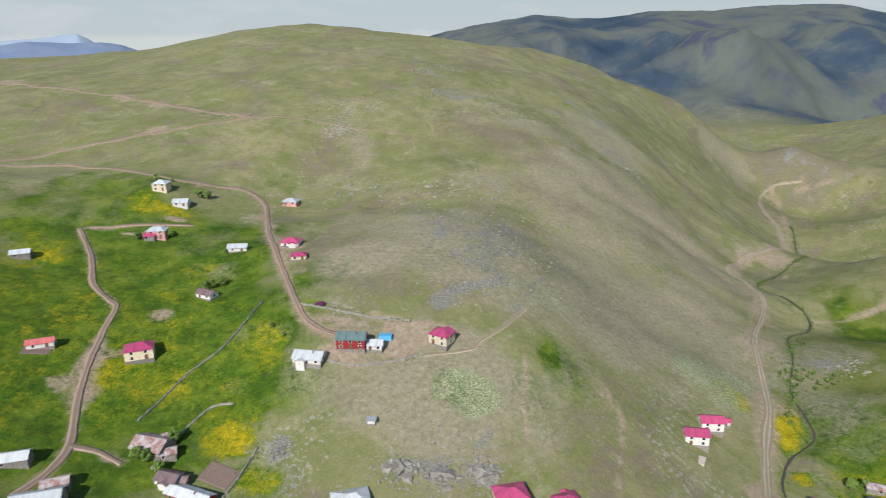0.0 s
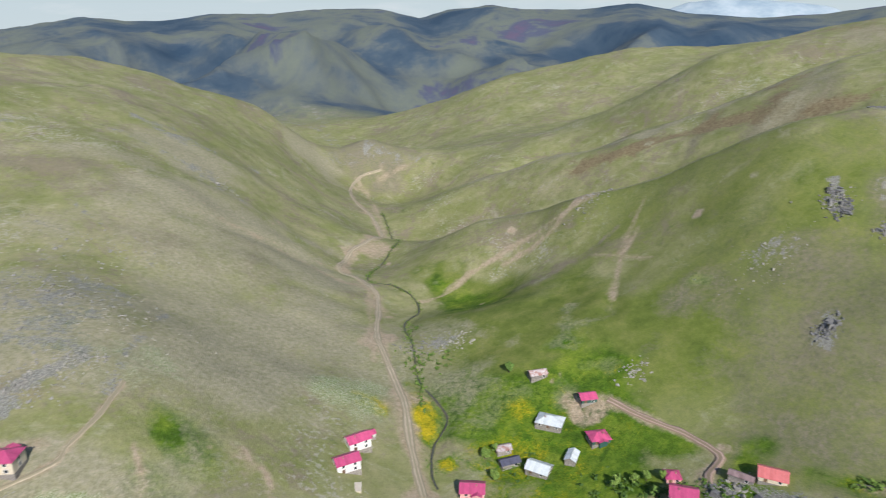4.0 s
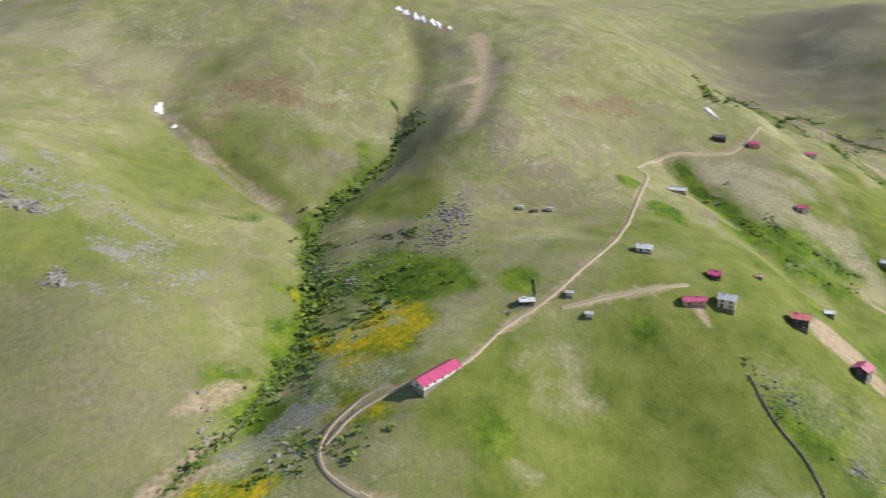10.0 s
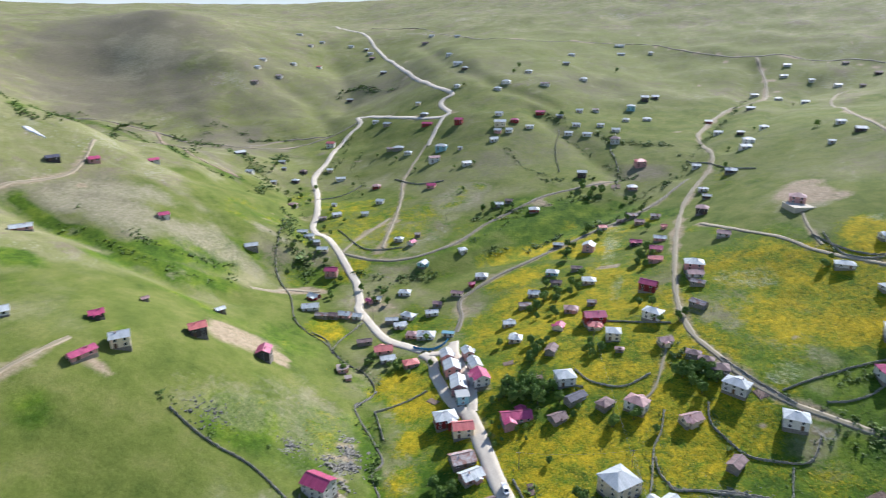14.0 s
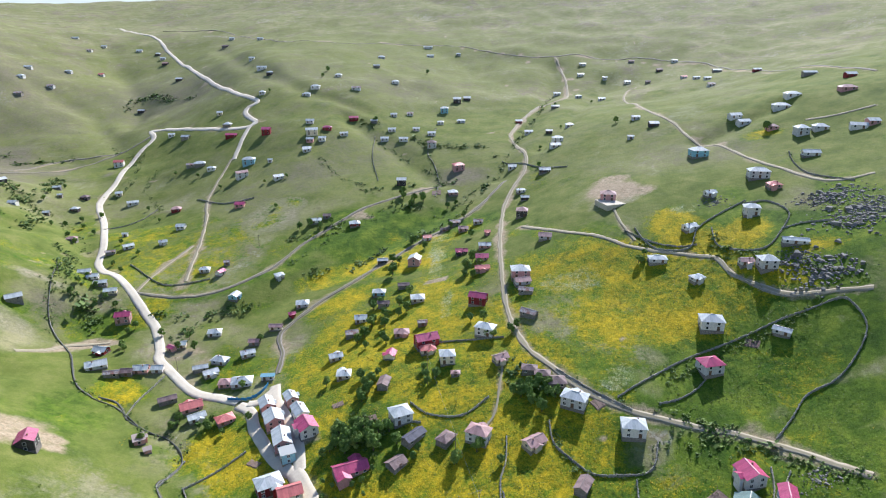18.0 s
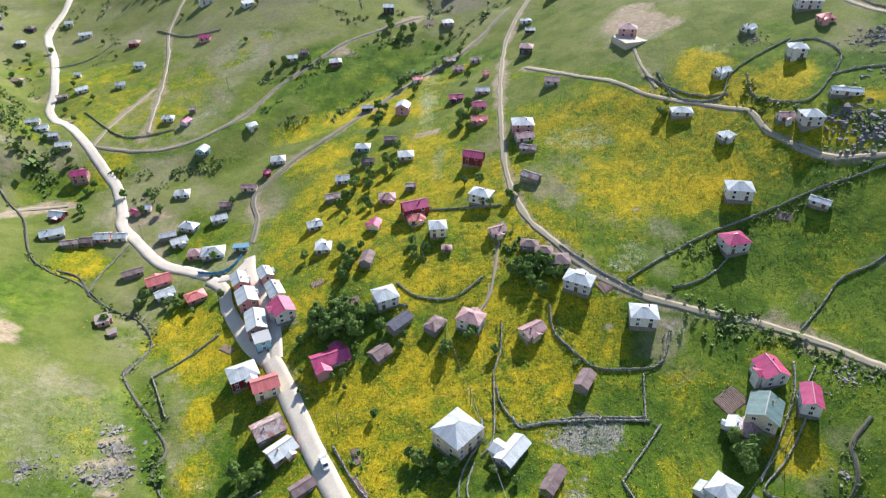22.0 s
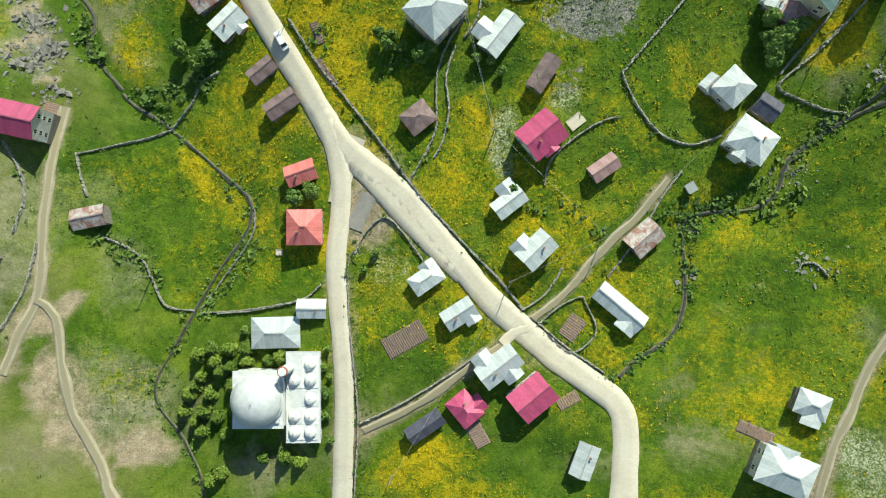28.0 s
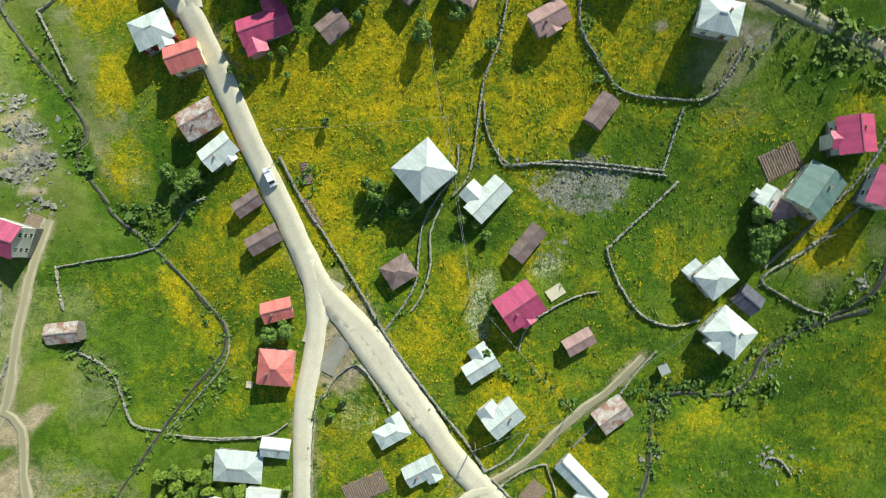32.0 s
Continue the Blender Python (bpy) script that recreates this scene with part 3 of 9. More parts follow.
cover("bare", 60, 224, 3, 14, 0, 0.5)
cover("bare", 307, 265, 3, 30, 0, 0.5)
cover("bare", 314, 358, 3, 26, 35, 0.5)
cover("bare", 127.7, -221.4, 5, 3, 0, 0.8)
cover("bare", 99.1, -67.8, 9, 26, 0, 0.35)
cover("stone", 17, 336, 46, 44, 0, 0.5)
cover("stone", 4, 580, 34, 22, 0, 0.5)
cover("stone", 153, 543, 20, 16, 0, 0.5)
cover("stone", 28.3, -173.6, 12, 8, 0, 0.95)
cover("stone", 398, 128, 26, 22, 0, 0.52)
cover("stone", 342, 82, 20, 16, 0, 0.5)
cover("stone", -57, 181, 6, 9, 0, 0.8)
cover("stone", 6, 176, 16, 3, 0, 0.9)
cover("stone", 2, 263, 12, 3, 20, 0.8)
cover("stone", -16, 176, 3, 5, 0, 0.9)
cover("stone", 191, 296, 16, 10, 0, 0.55)
cover("stone", 168.7, -162.3, 4, 11, 20, 0.5)
cover("stone", 244, 41, 24, 8, 0, 0.55)
cover("stone", 413, 854, 40, 20, 0, 0.45)
cover("flowers", 74.8, -137.8, 75, 60, 0, 0.72)
cover("flowers", 84.4, -215.4, 85, 65, 0, 0.85)
cover("flowers", 85.5, -275.2, 95, 65, 0, 0.8)
cover("flowers", -15.4, -112.1, 45, 60, 0, 0.56)
cover("flowers", -19.7, -300.6, 66, 46, 0, 0.72)
cover("flowers", -148, 225, 80, 80, 0, 0.42)
cover("flowers", 251.2, -390.3, 70, 60, 0, 0.55)
cover("flowers", 177, 197, 40, 30, 0, 0.5)
cover("dry", 135, 468, 60, 40, 0, 0.9)
cover("dry", 141, 582, 50, 40, 0, 0.8)
cover("dry", 364, 833, 40, 60, 0, 0.75)
cover("dry", 82, 293, 50, 50, 0, 0.9)
cover("dry", 171, 414, 40, 40, 0, 0.75)
cover("lawn", 155.9, -142.3, 16, 22, 0, 1.2)
cover("lawn", 160.4, -112.8, 18, 16, 0, 0.85)
cover("lush", 122.7, -131.1, 13, 16, 0, 1)
cover("lawn", 169.2, -176.1, 12, 14, 0, 0.9)
cover("lush", -27.5, -98.1, 14, 26, 0, 0.9)
cover("lawn", 211.0, -199.9, 30, 26, 0, 0.9)
cover("flowers", -6.8, -317.0, 60, 24, 0, 0.8)
cover("flowers", -40.5, -323.9, 18, 10, 0, 1.0)
cover("flowers", -65.2, -318.7, 16, 8, 0, 0.95)
cover("flowers", 292.9, -429.9, 30, 20, 0, 0.6)
cover("flowers", 124.0, -375.7, 40, 20, 20, 0.85)
cover("flowers", 99.4, -320.4, 40, 20, 20, 0.9)
cover("heath", -54, 303, 36, 26, 0, 0.75)
cover("heath", -29, 267, 24, 18, 0, 0.6)
cover("heath", 57, 292, 40, 60, 0, 0.55)
cover("heath", 46, 487, 60, 50, 0, 0.5)
cover("heath", 134, 410, 30, 60, 0, 0.6)
cover("heath", 128, 494, 20, 20, 0, 0.4)
cover("heath", 203, 613, 20, 20, 0, 0.4)
cover("heath", 620, 723, 50, 16, 30, 0.6)
cover("heath", 521, 293, 50, 30, 0, 0.8)
cover("heath", 611, 132, 40, 20, 0, 0.5)
cover("heath", 436, -228, 60, 24, 0, 0.6)
cover("heath", 428, -182, 50, 26, 0, 0.6)
cover("heath", 369, -276, 30, 12, -30, 0.8)
cover("heath", 382, -142, 16, 9, 0, 0.7)
cover("heath", 853, -748, 120, 120, 0, 0.7)
cover("heath", 744, -836, 110, 110, 0, 0.65)
cover("heath", 553, -747, 70, 60, 0, 0.55)
cover("heath", 268, -756, 70, 60, 0, 0.5)
cover("heath", 385, -291, 34, 12, -20, 0.8)
cover("heath", 205.0, -443.0, 34, 30, 0, 0.6)
cover("heath", 521, -692, 80, 60, 0, 0.5)
cover("heath", 293.5, -90.7, 50, 40, 0, 0.5)
cover("heath", 285, 125, 80, 80, 0, 0.7)
cover("heath", 252, 89, 60, 50, 0, 0.5)
cover("lawn", 251, 120, 50, 40, 0, 0.7)
cover("lawn", 248.4, -245.5, 34, 30, 0, 0.8)
cover("lawn", 258.1, -300.7, 26, 30, 0, 0.75)
cover("lawn", 191.2, -143.3, 40, 40, 0, 0.8)
cover("lawn", 226.4, -140.5, 60, 40, 0, 0.65)
cover("lush", 340, -183, 12, 10, 0, 0.9)
cover("lush", 373, -181, 10, 10, 0, 0.8)
cover("lawn", 26, -622, 160, 90, 0, 0.68)
cover("lawn", 337, -599, 140, 90, 0, 0.65)
cover("flowers", -52.6, -234.4, 34, 24, 0, 0.55)
cover("flowers", 37.2, -249.2, 20, 16, 0, 0.9)
cover("flowers", 38.7, -219.9, 40, 26, 0, 0.7)
cover("lawn", 161.4, -122.1, 40, 60, 0, 1.1)
cover("lawn", 188.5, -176.2, 40, 50, 0, 0.95)
cover("lawn", 262.1, -183.3, 60, 50, 0, 0.9)
cover("lawn", 214.7, -174.3, 40, 40, 0, 1)
cover("lawn", 248.5, -121.3, 60, 40, 0, 0.8)
cover("lawn", 233.0, -99.6, 60, 40, 0, 0.75)
cover("lawn", 349, -275, 50, 40, 0, 0.8)
cover("lush", -36.5, -126.0, 20, 50, 0, 0.95)
cover("heath", 645, -682, 70, 60, 0, 0.8)
cover("heath", 779, -791, 90, 80, 0, 0.7)
cover("heath", 599, -818, 60, 60, 0, 0.6)
cover("heath", 560, -631, 40, 16, 0, 0.8)
cover("lush", 163.4, -235.0, 20, 14, 0, 0.9)
cover("lush", 141.7, -120.0, 12, 18, 0, 1)
cover("lush", -27.5, -122.0, 24, 12, 0, 1)
cover("lush", 73.8, -146.7, 12, 10, 0, 1)
cover("lush", 57.0, -151.5, 9, 16, 0, 1)
cover("lush", 17.5, -137.8, 8, 14, 0, 0.95)
cover("lush", 5.6, -99.2, 7, 10, 0, 1)
cover("lawn", 238.0, -257.4, 40, 30, 0, 1)
cover("lawn", 39.1, -415.6, 70, 60, 0, 0.8)
cover("lawn", -65.8, -369.3, 80, 60, 0, 0.8)
cover("lush", -10.4, -127.9, 16, 14, 0, 0.9)
cover("lush", -3.5, -89.3, 12, 10, 0, 0.8)
cover("lush", -21.5, -90.2, 10, 12, 0, 0.8)
cover("heath", 456, 851, 70, 50, 0, 0.9)
cover("heath", 434, 871, 60, 50, 0, 0.7)
cover("bare", -20, 225, 8, 4, 0, 0.95)
cover("bare", -44, 221, 7, 4, 0, 0.95)
cover("bare", -33, 229, 10, 4, 0, 0.8)
cover("lush", 336, -9, 20, 10, 20, 0.8)
cover("flowers", 288, -9, 22, 12, 20, 0.95)
cover("flowers", 276, 8, 14, 10, 0, 0.85)
cover("lush", 269, 23, 14, 10, 0, 0.7)
cover("lawn", 235.1, -112.7, 70, 50, 0, 0.9)
cover("heath", 365, -34, 24, 16, 0, 0.8)
cover("heath", 376, 7, 10, 20, 0, 0.7)
cover("lush", -73.5, -237.8, 30, 18, 0, 1)
cover("lush", -69.1, -211.5, 26, 16, 0, 0.95)
cover("lush", -23.6, -198.7, 26, 10, 0, 0.9)
cover("lawn", 220.5, -212.4, 34, 26, 0, 1.1)
cover("lush", 256.9, -326.3, 20, 14, 0, 0.7)
cover("heath", 142, -737, 100, 60, 0, 0.5)
cover("heath", -85.6, -429.1, 60, 40, 0, 0.5)
cover("lush", -57.3, -186.4, 20, 12, 0, 1)
cover("flowers", -42.2, -199.1, 20, 10, 0, 0.8)
cover("lawn", 228.4, -220.0, 40, 30, 0, 1.1)
cover("lawn", 236.9, -107.5, 30, 20, 0, 0.8)
cover("lush", 65, -41, 60, 24, 0, 1)
cover("flowers", 56, -43, 24, 14, 0, 0.85)
cover("flowers", -3, -46, 30, 16, 0, 0.62)
cover("lush", -9, -47, 50, 24, 0, 0.95)
cover("lawn", 145, -35, 40, 30, 0, 1)
cover_strip("bare", 3, 0.75, [(356, 342), (320, 341), (294, 360)])
cover_strip("bare", 2, 0.7, [(331, 275), (307, 268), (271, 243)])
cover_strip("bare", 7, 0.85, [(590, -166), (531, -153), (451, -113)])
cover_strip("bare", 3, 0.55, [(554, 84), (512, 62), (483, 42), (445, 22)])
cover_strip("bare", 3, 0.7, [(229, 94), (242, 80), (250, 66)])
cover_strip("bare", 3, 0.9, [(254, 71), (268, 56)])
cover_strip("bare", 3, 0.55, [(109, 458), (158, 460), (211, 455)])
cover_strip("bare", 4, 0.6, [(212, 457), (320, 575), (427, 811), (474, 822), (511, 814)])
cover_strip("bare", 4, 0.7, [(154, 299), (187, 365), (212, 410)])
cover_strip("dry", 16, 0.6, [(40, 527), (94, 520), (147, 501), (195, 462)])
cover_strip("dry", 10, 0.55, [(-86, 414), (-59, 438), (-63, 476)])
cover_strip("dry", 18, 0.75, [(391, -259), (342, -274), (316, -289)])
cover_strip("lush", 6, 0.6, [(405, -241), (351, -234), (306, -237), (288.2, -267.2)])
cover_strip("lush", 7, 0.6, [(228, 99), (246, 76), (275, 49), (300, 31), (332, 18), (374, 11), (413, 5), (439, -17), (467, -56)])
cover_strip("lush", 5, 0.9, [(164.8, -180.8), (157.2, -164.1), (147.3, -152.5), (136.0, -145.3), (123.7, -136.2), (114.5, -123.0), (116.7, -111.9), (127.0, -99.7), (136.2, -83.4), (138.1, -75.4)])
cover_strip("lush", 5, 0.95, [(-32.6, -147.9), (-20.6, -137.9), (-13.4, -126.0), (3.6, -122.0), (2.5, -103.2), (14.4, -88.3)])
cover_strip("lush", 6, 0.95, [(8.8, -223.7), (-15.5, -215.4), (-33.5, -210.0), (-47.4, -201.4)])
cover_strip("lush", 6, 0.6, [(255.4, -344.8), (215.4, -348.1), (183.1, -376.0), (150.7, -426.7)])
cover_strip("stone", 10, 0.62, [(619, 1771), (737, 1673), (459, 859), (503, 826)])
cover_strip("stone", 8, 0.6, [(113, 632), (154, 616), (218, 638)])
cover_strip("stone", 14, 0.6, [(418, 165), (400, 132), (384, 100), (340, 74)])
cover_strip("stone", 6, 0.7, [(258, 59), (264, 31), (286, 21)])
cover_strip("flowers", 7, 0.8, [(234, 65), (235, 45)])
cover_strip("white", 8, 0.7, [(251, 56), (266, 27), (279, 5)])
cover_strip("white", 5, 0.6, [(300, 7), (293, -18), (320, -14)])
cover_strip("dry", 30, 0.6, [(835, 392), (738, 227), (623, 106)])
cover_strip("heath", 9, 0.8, [(418, -250), (392, -263), (342, -251), (309, -258)])
cover_strip("heath", 20, 0.7, [(603, -142), (528, -132), (452, -89)])
cover_strip("lush", 5, 0.55, [(493, -327), (708, -571), (652, -562), (588, -540), (412, -394), (384, -424)])
cover_strip("lush", 5, 0.5, [(413, -237), (372, -241), (321, -239), (288, -263)])
cover_strip("stone", 3, 0.85, [(-3, 254), (7, 268), (22, 274)])
cover_strip("stone", 3, 0.8, [(-19, 178), (6, 182), (15, 196)])
cover_strip("stone", 2.5, 0.75, [(28, 257), (39, 282), (64, 329)])

cover("dry", 184.4, -178.1, 14, 24, 20, 0.46)
cover("dry", 147.0, -106.7, 8, 12, 4, 0.46)
cover("lush", 139.6, -119.0, 13, 10, 4, 1.1)
cover("bare", 159.3, -98.5, 3, 4, 5, 0.9)
cover("bare", 165.5, -94.4, 6, 4, 4, 0.9)
cover("stone", 32.4, -156.5, 5, 6, 0, 0.6)
cover("lush", -16.4, -108.1, 20, 12, -1, 1.0)
cover("lush", -21.5, -130.9, 14, 7, -2, 1.0)
cover("lush", 57.0, -119.0, 8, 8, 1, 0.9)
cover("white", 142.8, -162.2, 6, 5, 3, 0.6)
cover("flowers", 94.0, -224.8, 23, 9, -7, 0.95)
cover("flowers", 94.3, -179.3, 10, 11, -2, 0.9)
cover("flowers", 41.3, -191.2, 13, 11, -4, 0.9)
cover("flowers", 151.5, -211.7, 16, 14, -4, 0.9)
cover("flowers", 120.7, -128.1, 8, 9, 1, 0.85)
cover("dry", 192.4, -180.1, 16, 29, 31, 0.46)
cover("stone", 187.3, -156.4, 3, 5, 26, 0.75)
cover("lawn", 236.4, -247.3, 10, 26, 45, 1.1)
cover("flowers", 86.2, -192.6, 26, 13, -3, 1.0)
cover("flowers", 157.9, -207.5, 12, 15, -2, 0.95)
cover("lush", -36.4, -234.6, 29, 16, -16, 1.2)
cover("lush", -69.6, -251.4, 23, 12, -29, 1.1)
cover("flowers", 3.5, -273.0, 29, 30, -11, 0.95)
cover("flowers", -41.3, -344.8, 16, 19, -22, 1.0)
cover("flowers", -70.9, -317.4, 14, 12, -28, 1.0)
cover("lush", 112.7, -427.9, 39, 20, -11, 1.1)
cover("heath", 68.0, -502.2, 28, 23, -18, 0.8)
cover("heath", 436, -805, 134, 92, -25, 0.6)
cover("bare", -20.5, -392.4, 20, 17, -37, 0.9)
cover("white", 3.6, -238.0, 7, 8, -3, 0.5)
cover("lush", 36.9, -307.2, 17, 29, -16, 0.8)
cover("flowers", 129.6, -306.7, 20, 24, -19, 0.9)
cover("flowers", 171.3, -224.6, 16, 18, -1, 0.95)
cover("flowers", 247.2, -340.2, 17, 24, 17, 0.7)
cover("lush", -48.4, -193.3, 15, 9, -19, 1.1)
cover("lush", -14.2, -203.3, 11, 10, -5, 1.0)
cover("lawn", 268.0, -280.9, 14, 19, 58, 1.2)
cover("lawn", 235.5, -242.3, 12, 28, 54, 1.2)
cover("heath", 148, -554, 57, 46, 3, 0.5)
cover("heath", 223.0, -480.2, 39, 32, -15, 0.5)
cover("lawn", 252.6, -252.8, 20, 26, 74, 1.2)
cover("lawn", 356, -285, 35, 35, 46, 1.1)
cover("lawn", 213.1, -210.0, 17, 18, 71, 1.2)
cover("bare", 238.4, -195.1, 14, 11, 80, 0.8)
cover("dry", 211.4, -159.0, 28, 14, 54, 0.36)
cover("heath", 292.5, -321.1, 11, 15, 67, 0.8)
cover("heath", 814, -769, 155, 273, 32, 0.95)
cover("heath", 394, -273, 31, 24, 53, 1.0)
cover("rust", 466, -206, 46, 16, 89, 0.8)
cover("lush", 322, -252, 46, 16, 71, 1.0)
cover("lawn", 345, -367, 53, 34, -79, 1.1)
cover("lawn", 261.1, -266.5, 31, 28, 84, 1.2)
cover("heath", 497, -575, 58, 89, 43, 0.9)
cover("lawn", 192.1, -187.9, 14, 22, 74, 1.2)
cover("bare", 238.1, -203.2, 15, 12, -85, 0.8)
cover("lush", 289.7, -68.9, 11, 9, 34, 0.8)
cover("heath", 189.3, -513.1, 36, 41, 9, 0.6)
cover("rust", 557, 18, 42, 12, 66, 0.9)
cover("rust", 536, 53, 20, 25, 63, 0.7)
cover("rust", 464, -213, 40, 17, -86, 0.8)
cover("heath", 363, -269, 19, 36, 59, 1.0)
cover("lush", 323, -36, 34, 13, 42, 1.1)
cover("flowers", 296, -14, 27, 15, 39, 1.0)
cover("lawn", 399, -46, 33, 19, 40, 0.9)
cover("dry", 229.3, -56.7, 10, 8, 81, 0.4)
cover("dry", 209.0, -36.5, 8, 6, 77, 0.4)
cover("lush", 204.0, -147.9, 16, 12, 78, 0.9)
cover("lawn", 247.8, -251.9, 26, 18, -84, 1.1)
cover("white", 282, 18, 11, 12, 36, 0.6)
cover("lawn", 202.3, -90.9, 18, 12, 61, 0.9)
cover("lush", 221, -30, 9, 9, 76, 0.5)
cover("lush", 317, -35, 30, 21, 57, 1.1)
cover("flowers", 297, -10, 24, 20, 54, 1.0)
cover("white", 272, 10, 21, 8, 51, 0.7)
cover("rust", 551, 10, 36, 18, 72, 0.9)
cover("rust", 512, 289, 85, 19, 39, 0.9)
cover("flowers", 237, 48, 25, 6, 73, 0.75)
cover("flowers", 249, 12, 20, 7, 58, 0.6)
cover("dry", 236.3, -65.7, 13, 10, -89, 0.4)
cover("lush", 249.3, -108.0, 8, 8, 75, 0.6)
cover("rust", 546, 8, 35, 19, 77, 0.9)
cover("rust", 829, 366, 91, 14, 61, 0.9)
cover("lawn", 259, 359, 34, 19, 81, 1.3)
cover("bare", 281, 61, 15, 4, -64, 0.7)
cover("stone", 356, 89, 21, 23, -48, 0.55)
cover("stone", 401, 151, 22, 28, -51, 0.55)
cover("stone", 426, 188, 47, 14, 35, 0.7)
cover("stone", 315, 189, 13, 12, -89, 0.5)
cover("flowers", 296, -2, 21, 16, 74, 1.0)
cover("lush", 173, 244, 12, 17, -57, 1.2)
cover("flowers", 184, 218, 7, 9, -51, 1.0)
cover("flowers", 148, 244, 6, 20, -29, 0.9)
cover("lush", 210, 159, 14, 9, -63, 0.8)
cover("stone", 3, 341, 38, 44, 7, 0.5)
cover("lush", 44, 234, 9, 18, 13, 0.75)
cover("bare", -40, 219, 9, 3, -8, 1.0)
cover("bare", -19, 225, 7, 4, -5, 1.0)
cover("bare", -21, 240, 12, 3, -7, 0.8)
cover("lawn", 261, 365, 25, 18, -39, 1.2)
cover("lush", 169, 240, 12, 22, -35, 1.1)
cover("white", 42, 274, 18, 23, 26, 0.4)
cover("white", 123, 272, 16, 17, 23, 0.7)
cover("dry", 104, 328, 45, 30, 30, 0.8)
cover("heath", -40, 281, 19, 30, -19, 0.6)
cover_strip("rust", 9, 1.1, [(465, 458), (495, 411), (519, 360), (521, 310), (519, 256)])
cover_strip("bare", 2.5, 0.9, [(228, 97), (244, 81), (251, 65)])
cover_strip("bare", 2.5, 0.9, [(248, 82), (270, 54)])
cover_strip("stone", 5, 0.7, [(419, 164), (397, 132), (392, 105), (372, 79)])
cover_strip("stone", 3, 0.85, [(381, 148), (376, 127)])
cover_strip("stone", 3, 0.85, [(358, 180), (343, 165)])
cover_strip("stone", 3, 0.8, [(338, 121), (328, 110)])
cover_strip("stone", 2, 0.8, [(291, 143), (281, 136)])
cover_strip("bare", 2.5, 0.75, [(353, 330), (334, 344), (308, 365), (278, 379), (232, 374)])
cover_strip("bare", 3, 0.6, [(350, 288), (321, 277), (275, 248)])
cover_strip("heath", 2, 1.0, [(330, 292), (313, 297)])
cover_strip("bare", 2, 0.6, [(110, 486), (137, 460), (178, 448), (196, 424)])
cover_strip("stone", 3, 0.85, [(-5, 257), (7, 270), (26, 281)])
cover_strip("stone", 2, 0.6, [(40, 451), (61, 398), (78, 367)])
cover_strip("stone", 5, 0.6, [(621, 1780), (638, 1426), (470, 851)])
cover_strip("stone", 4, 0.6, [(76, 603), (119, 569), (153, 544)])
cover_strip("stone", 6, 0.6, [(-33, 694), (1, 598)])
cover_strip("heath", 3, 0.9, [(556, 88), (494, 58), (450, 29), (418, 10)])
cover_strip("bare", 3, 0.7, [(570, -164), (525, -144), (445, -111)])
cover_strip("lush", 6, 1.0, [(409, -244), (357, -239), (315, -238), (290, -259)])
cover_strip("heath", 5, 0.9, [(467, -336), (577, -552), (383, -417)])

cover("lawn", 60, -560, 420, 200, 0, 0.55)
cover("lawn", 380, -640, 260, 180, 0, 0.45)
cover("lawn", -250, -420, 220, 260, 0, 0.75)
cover("lawn", 200, -900, 500, 260, 0, 0.4)
# a thin paler strip along the near spur's crest
cover_strip("dry", 2.5, 0.9, [(401, 209), (384, 243), (367, 299), (354, 344), (328, 427), (292, 490)])
# the sunlit edge of the second crest, painted as a paler strip
cover_strip("dry", 5, 0.8, [(608, 293), (556, 347), (525, 430), (489, 520), (447, 598)])


cover("lawn", 215, -50, 55, 45, 0, 1.0)
cover("lawn", 230, -150, 45, 50, 0, 0.9)
cover("green", -36, -235, 30, 16, -7, 1.0)
cover("lush", -36, -235, 30, 16, -7, 1.0)
cover("green", -69, -251, 23, 12, -23, 1.0)
cover("lush", -69, -251, 23, 12, -23, 1.0)
cover("green", -49, -194, 16, 9, -17, 1.0)
cover("lush", -49, -194, 16, 9, -17, 1.0)
cover("green", -16, -201, 11, 9, -3, 0.8)
cover("lush", -16, -201, 11, 9, -3, 0.8)
cover("green", -16, -107, 20, 12, -1, 0.7)
cover("green", 139, -120, 14, 9, 3, 0.95)
cover("lush", 139, -120, 14, 9, 3, 0.95)
cover("green", 57, -118, 8, 8, 0, 0.6)
cover("green", -21, -131, 14, 7, -2, 1.0)
cover("lush", -21, -131, 14, 7, -2, 1.0)
cover("green", 70, -160, 11, 10, -2, 0.9)
cover("lush", 70, -160, 11, 10, -2, 0.9)
cover("green", 131, -165, 10, 10, -2, 0.9)
cover("lush", 131, -165, 10, 10, -2, 0.9)
cover("green", -4, -160, 9, 8, 0, 0.8)
cover("green", 34, -142, 10, 9, 1, 0.8)
cover("green", 100, -127, 8, 14, -2, 0.7)
cover("green", 102, -215, 18, 14, -6, 0.9)
cover("lush", 102, -215, 18, 14, -6, 0.9)
cover("green", 49, -161, 9, 10, -2, 0.8)
cover("green", 21, -139, 9, 9, 1, 0.7)
cover("green", 11, -119, 9, 7, 2, 0.8)
cover("green", 68, -145, 8, 10, -1, 0.8)
cover("green", -13, -180, 9, 10, -3, 0.8)
cover("green", 1, -210, 11, 8, -2, 0.7)
cover("green", 73, -215, 14, 7, -3, 0.6)
cover("green", 139, -141, 9, 5, 3, 0.5)
cover("green", 118, -110, 8, 10, -1, 0.6)
cover("green", 85, -113, 6, 7, -0, 0.4)
cover("green", 143, -317, 13, 15, -15, 0.5)
cover("green", 109, -327, 17, 14, -21, 0.6)
cover("green", 72, -256, 15, 15, -10, 0.6)
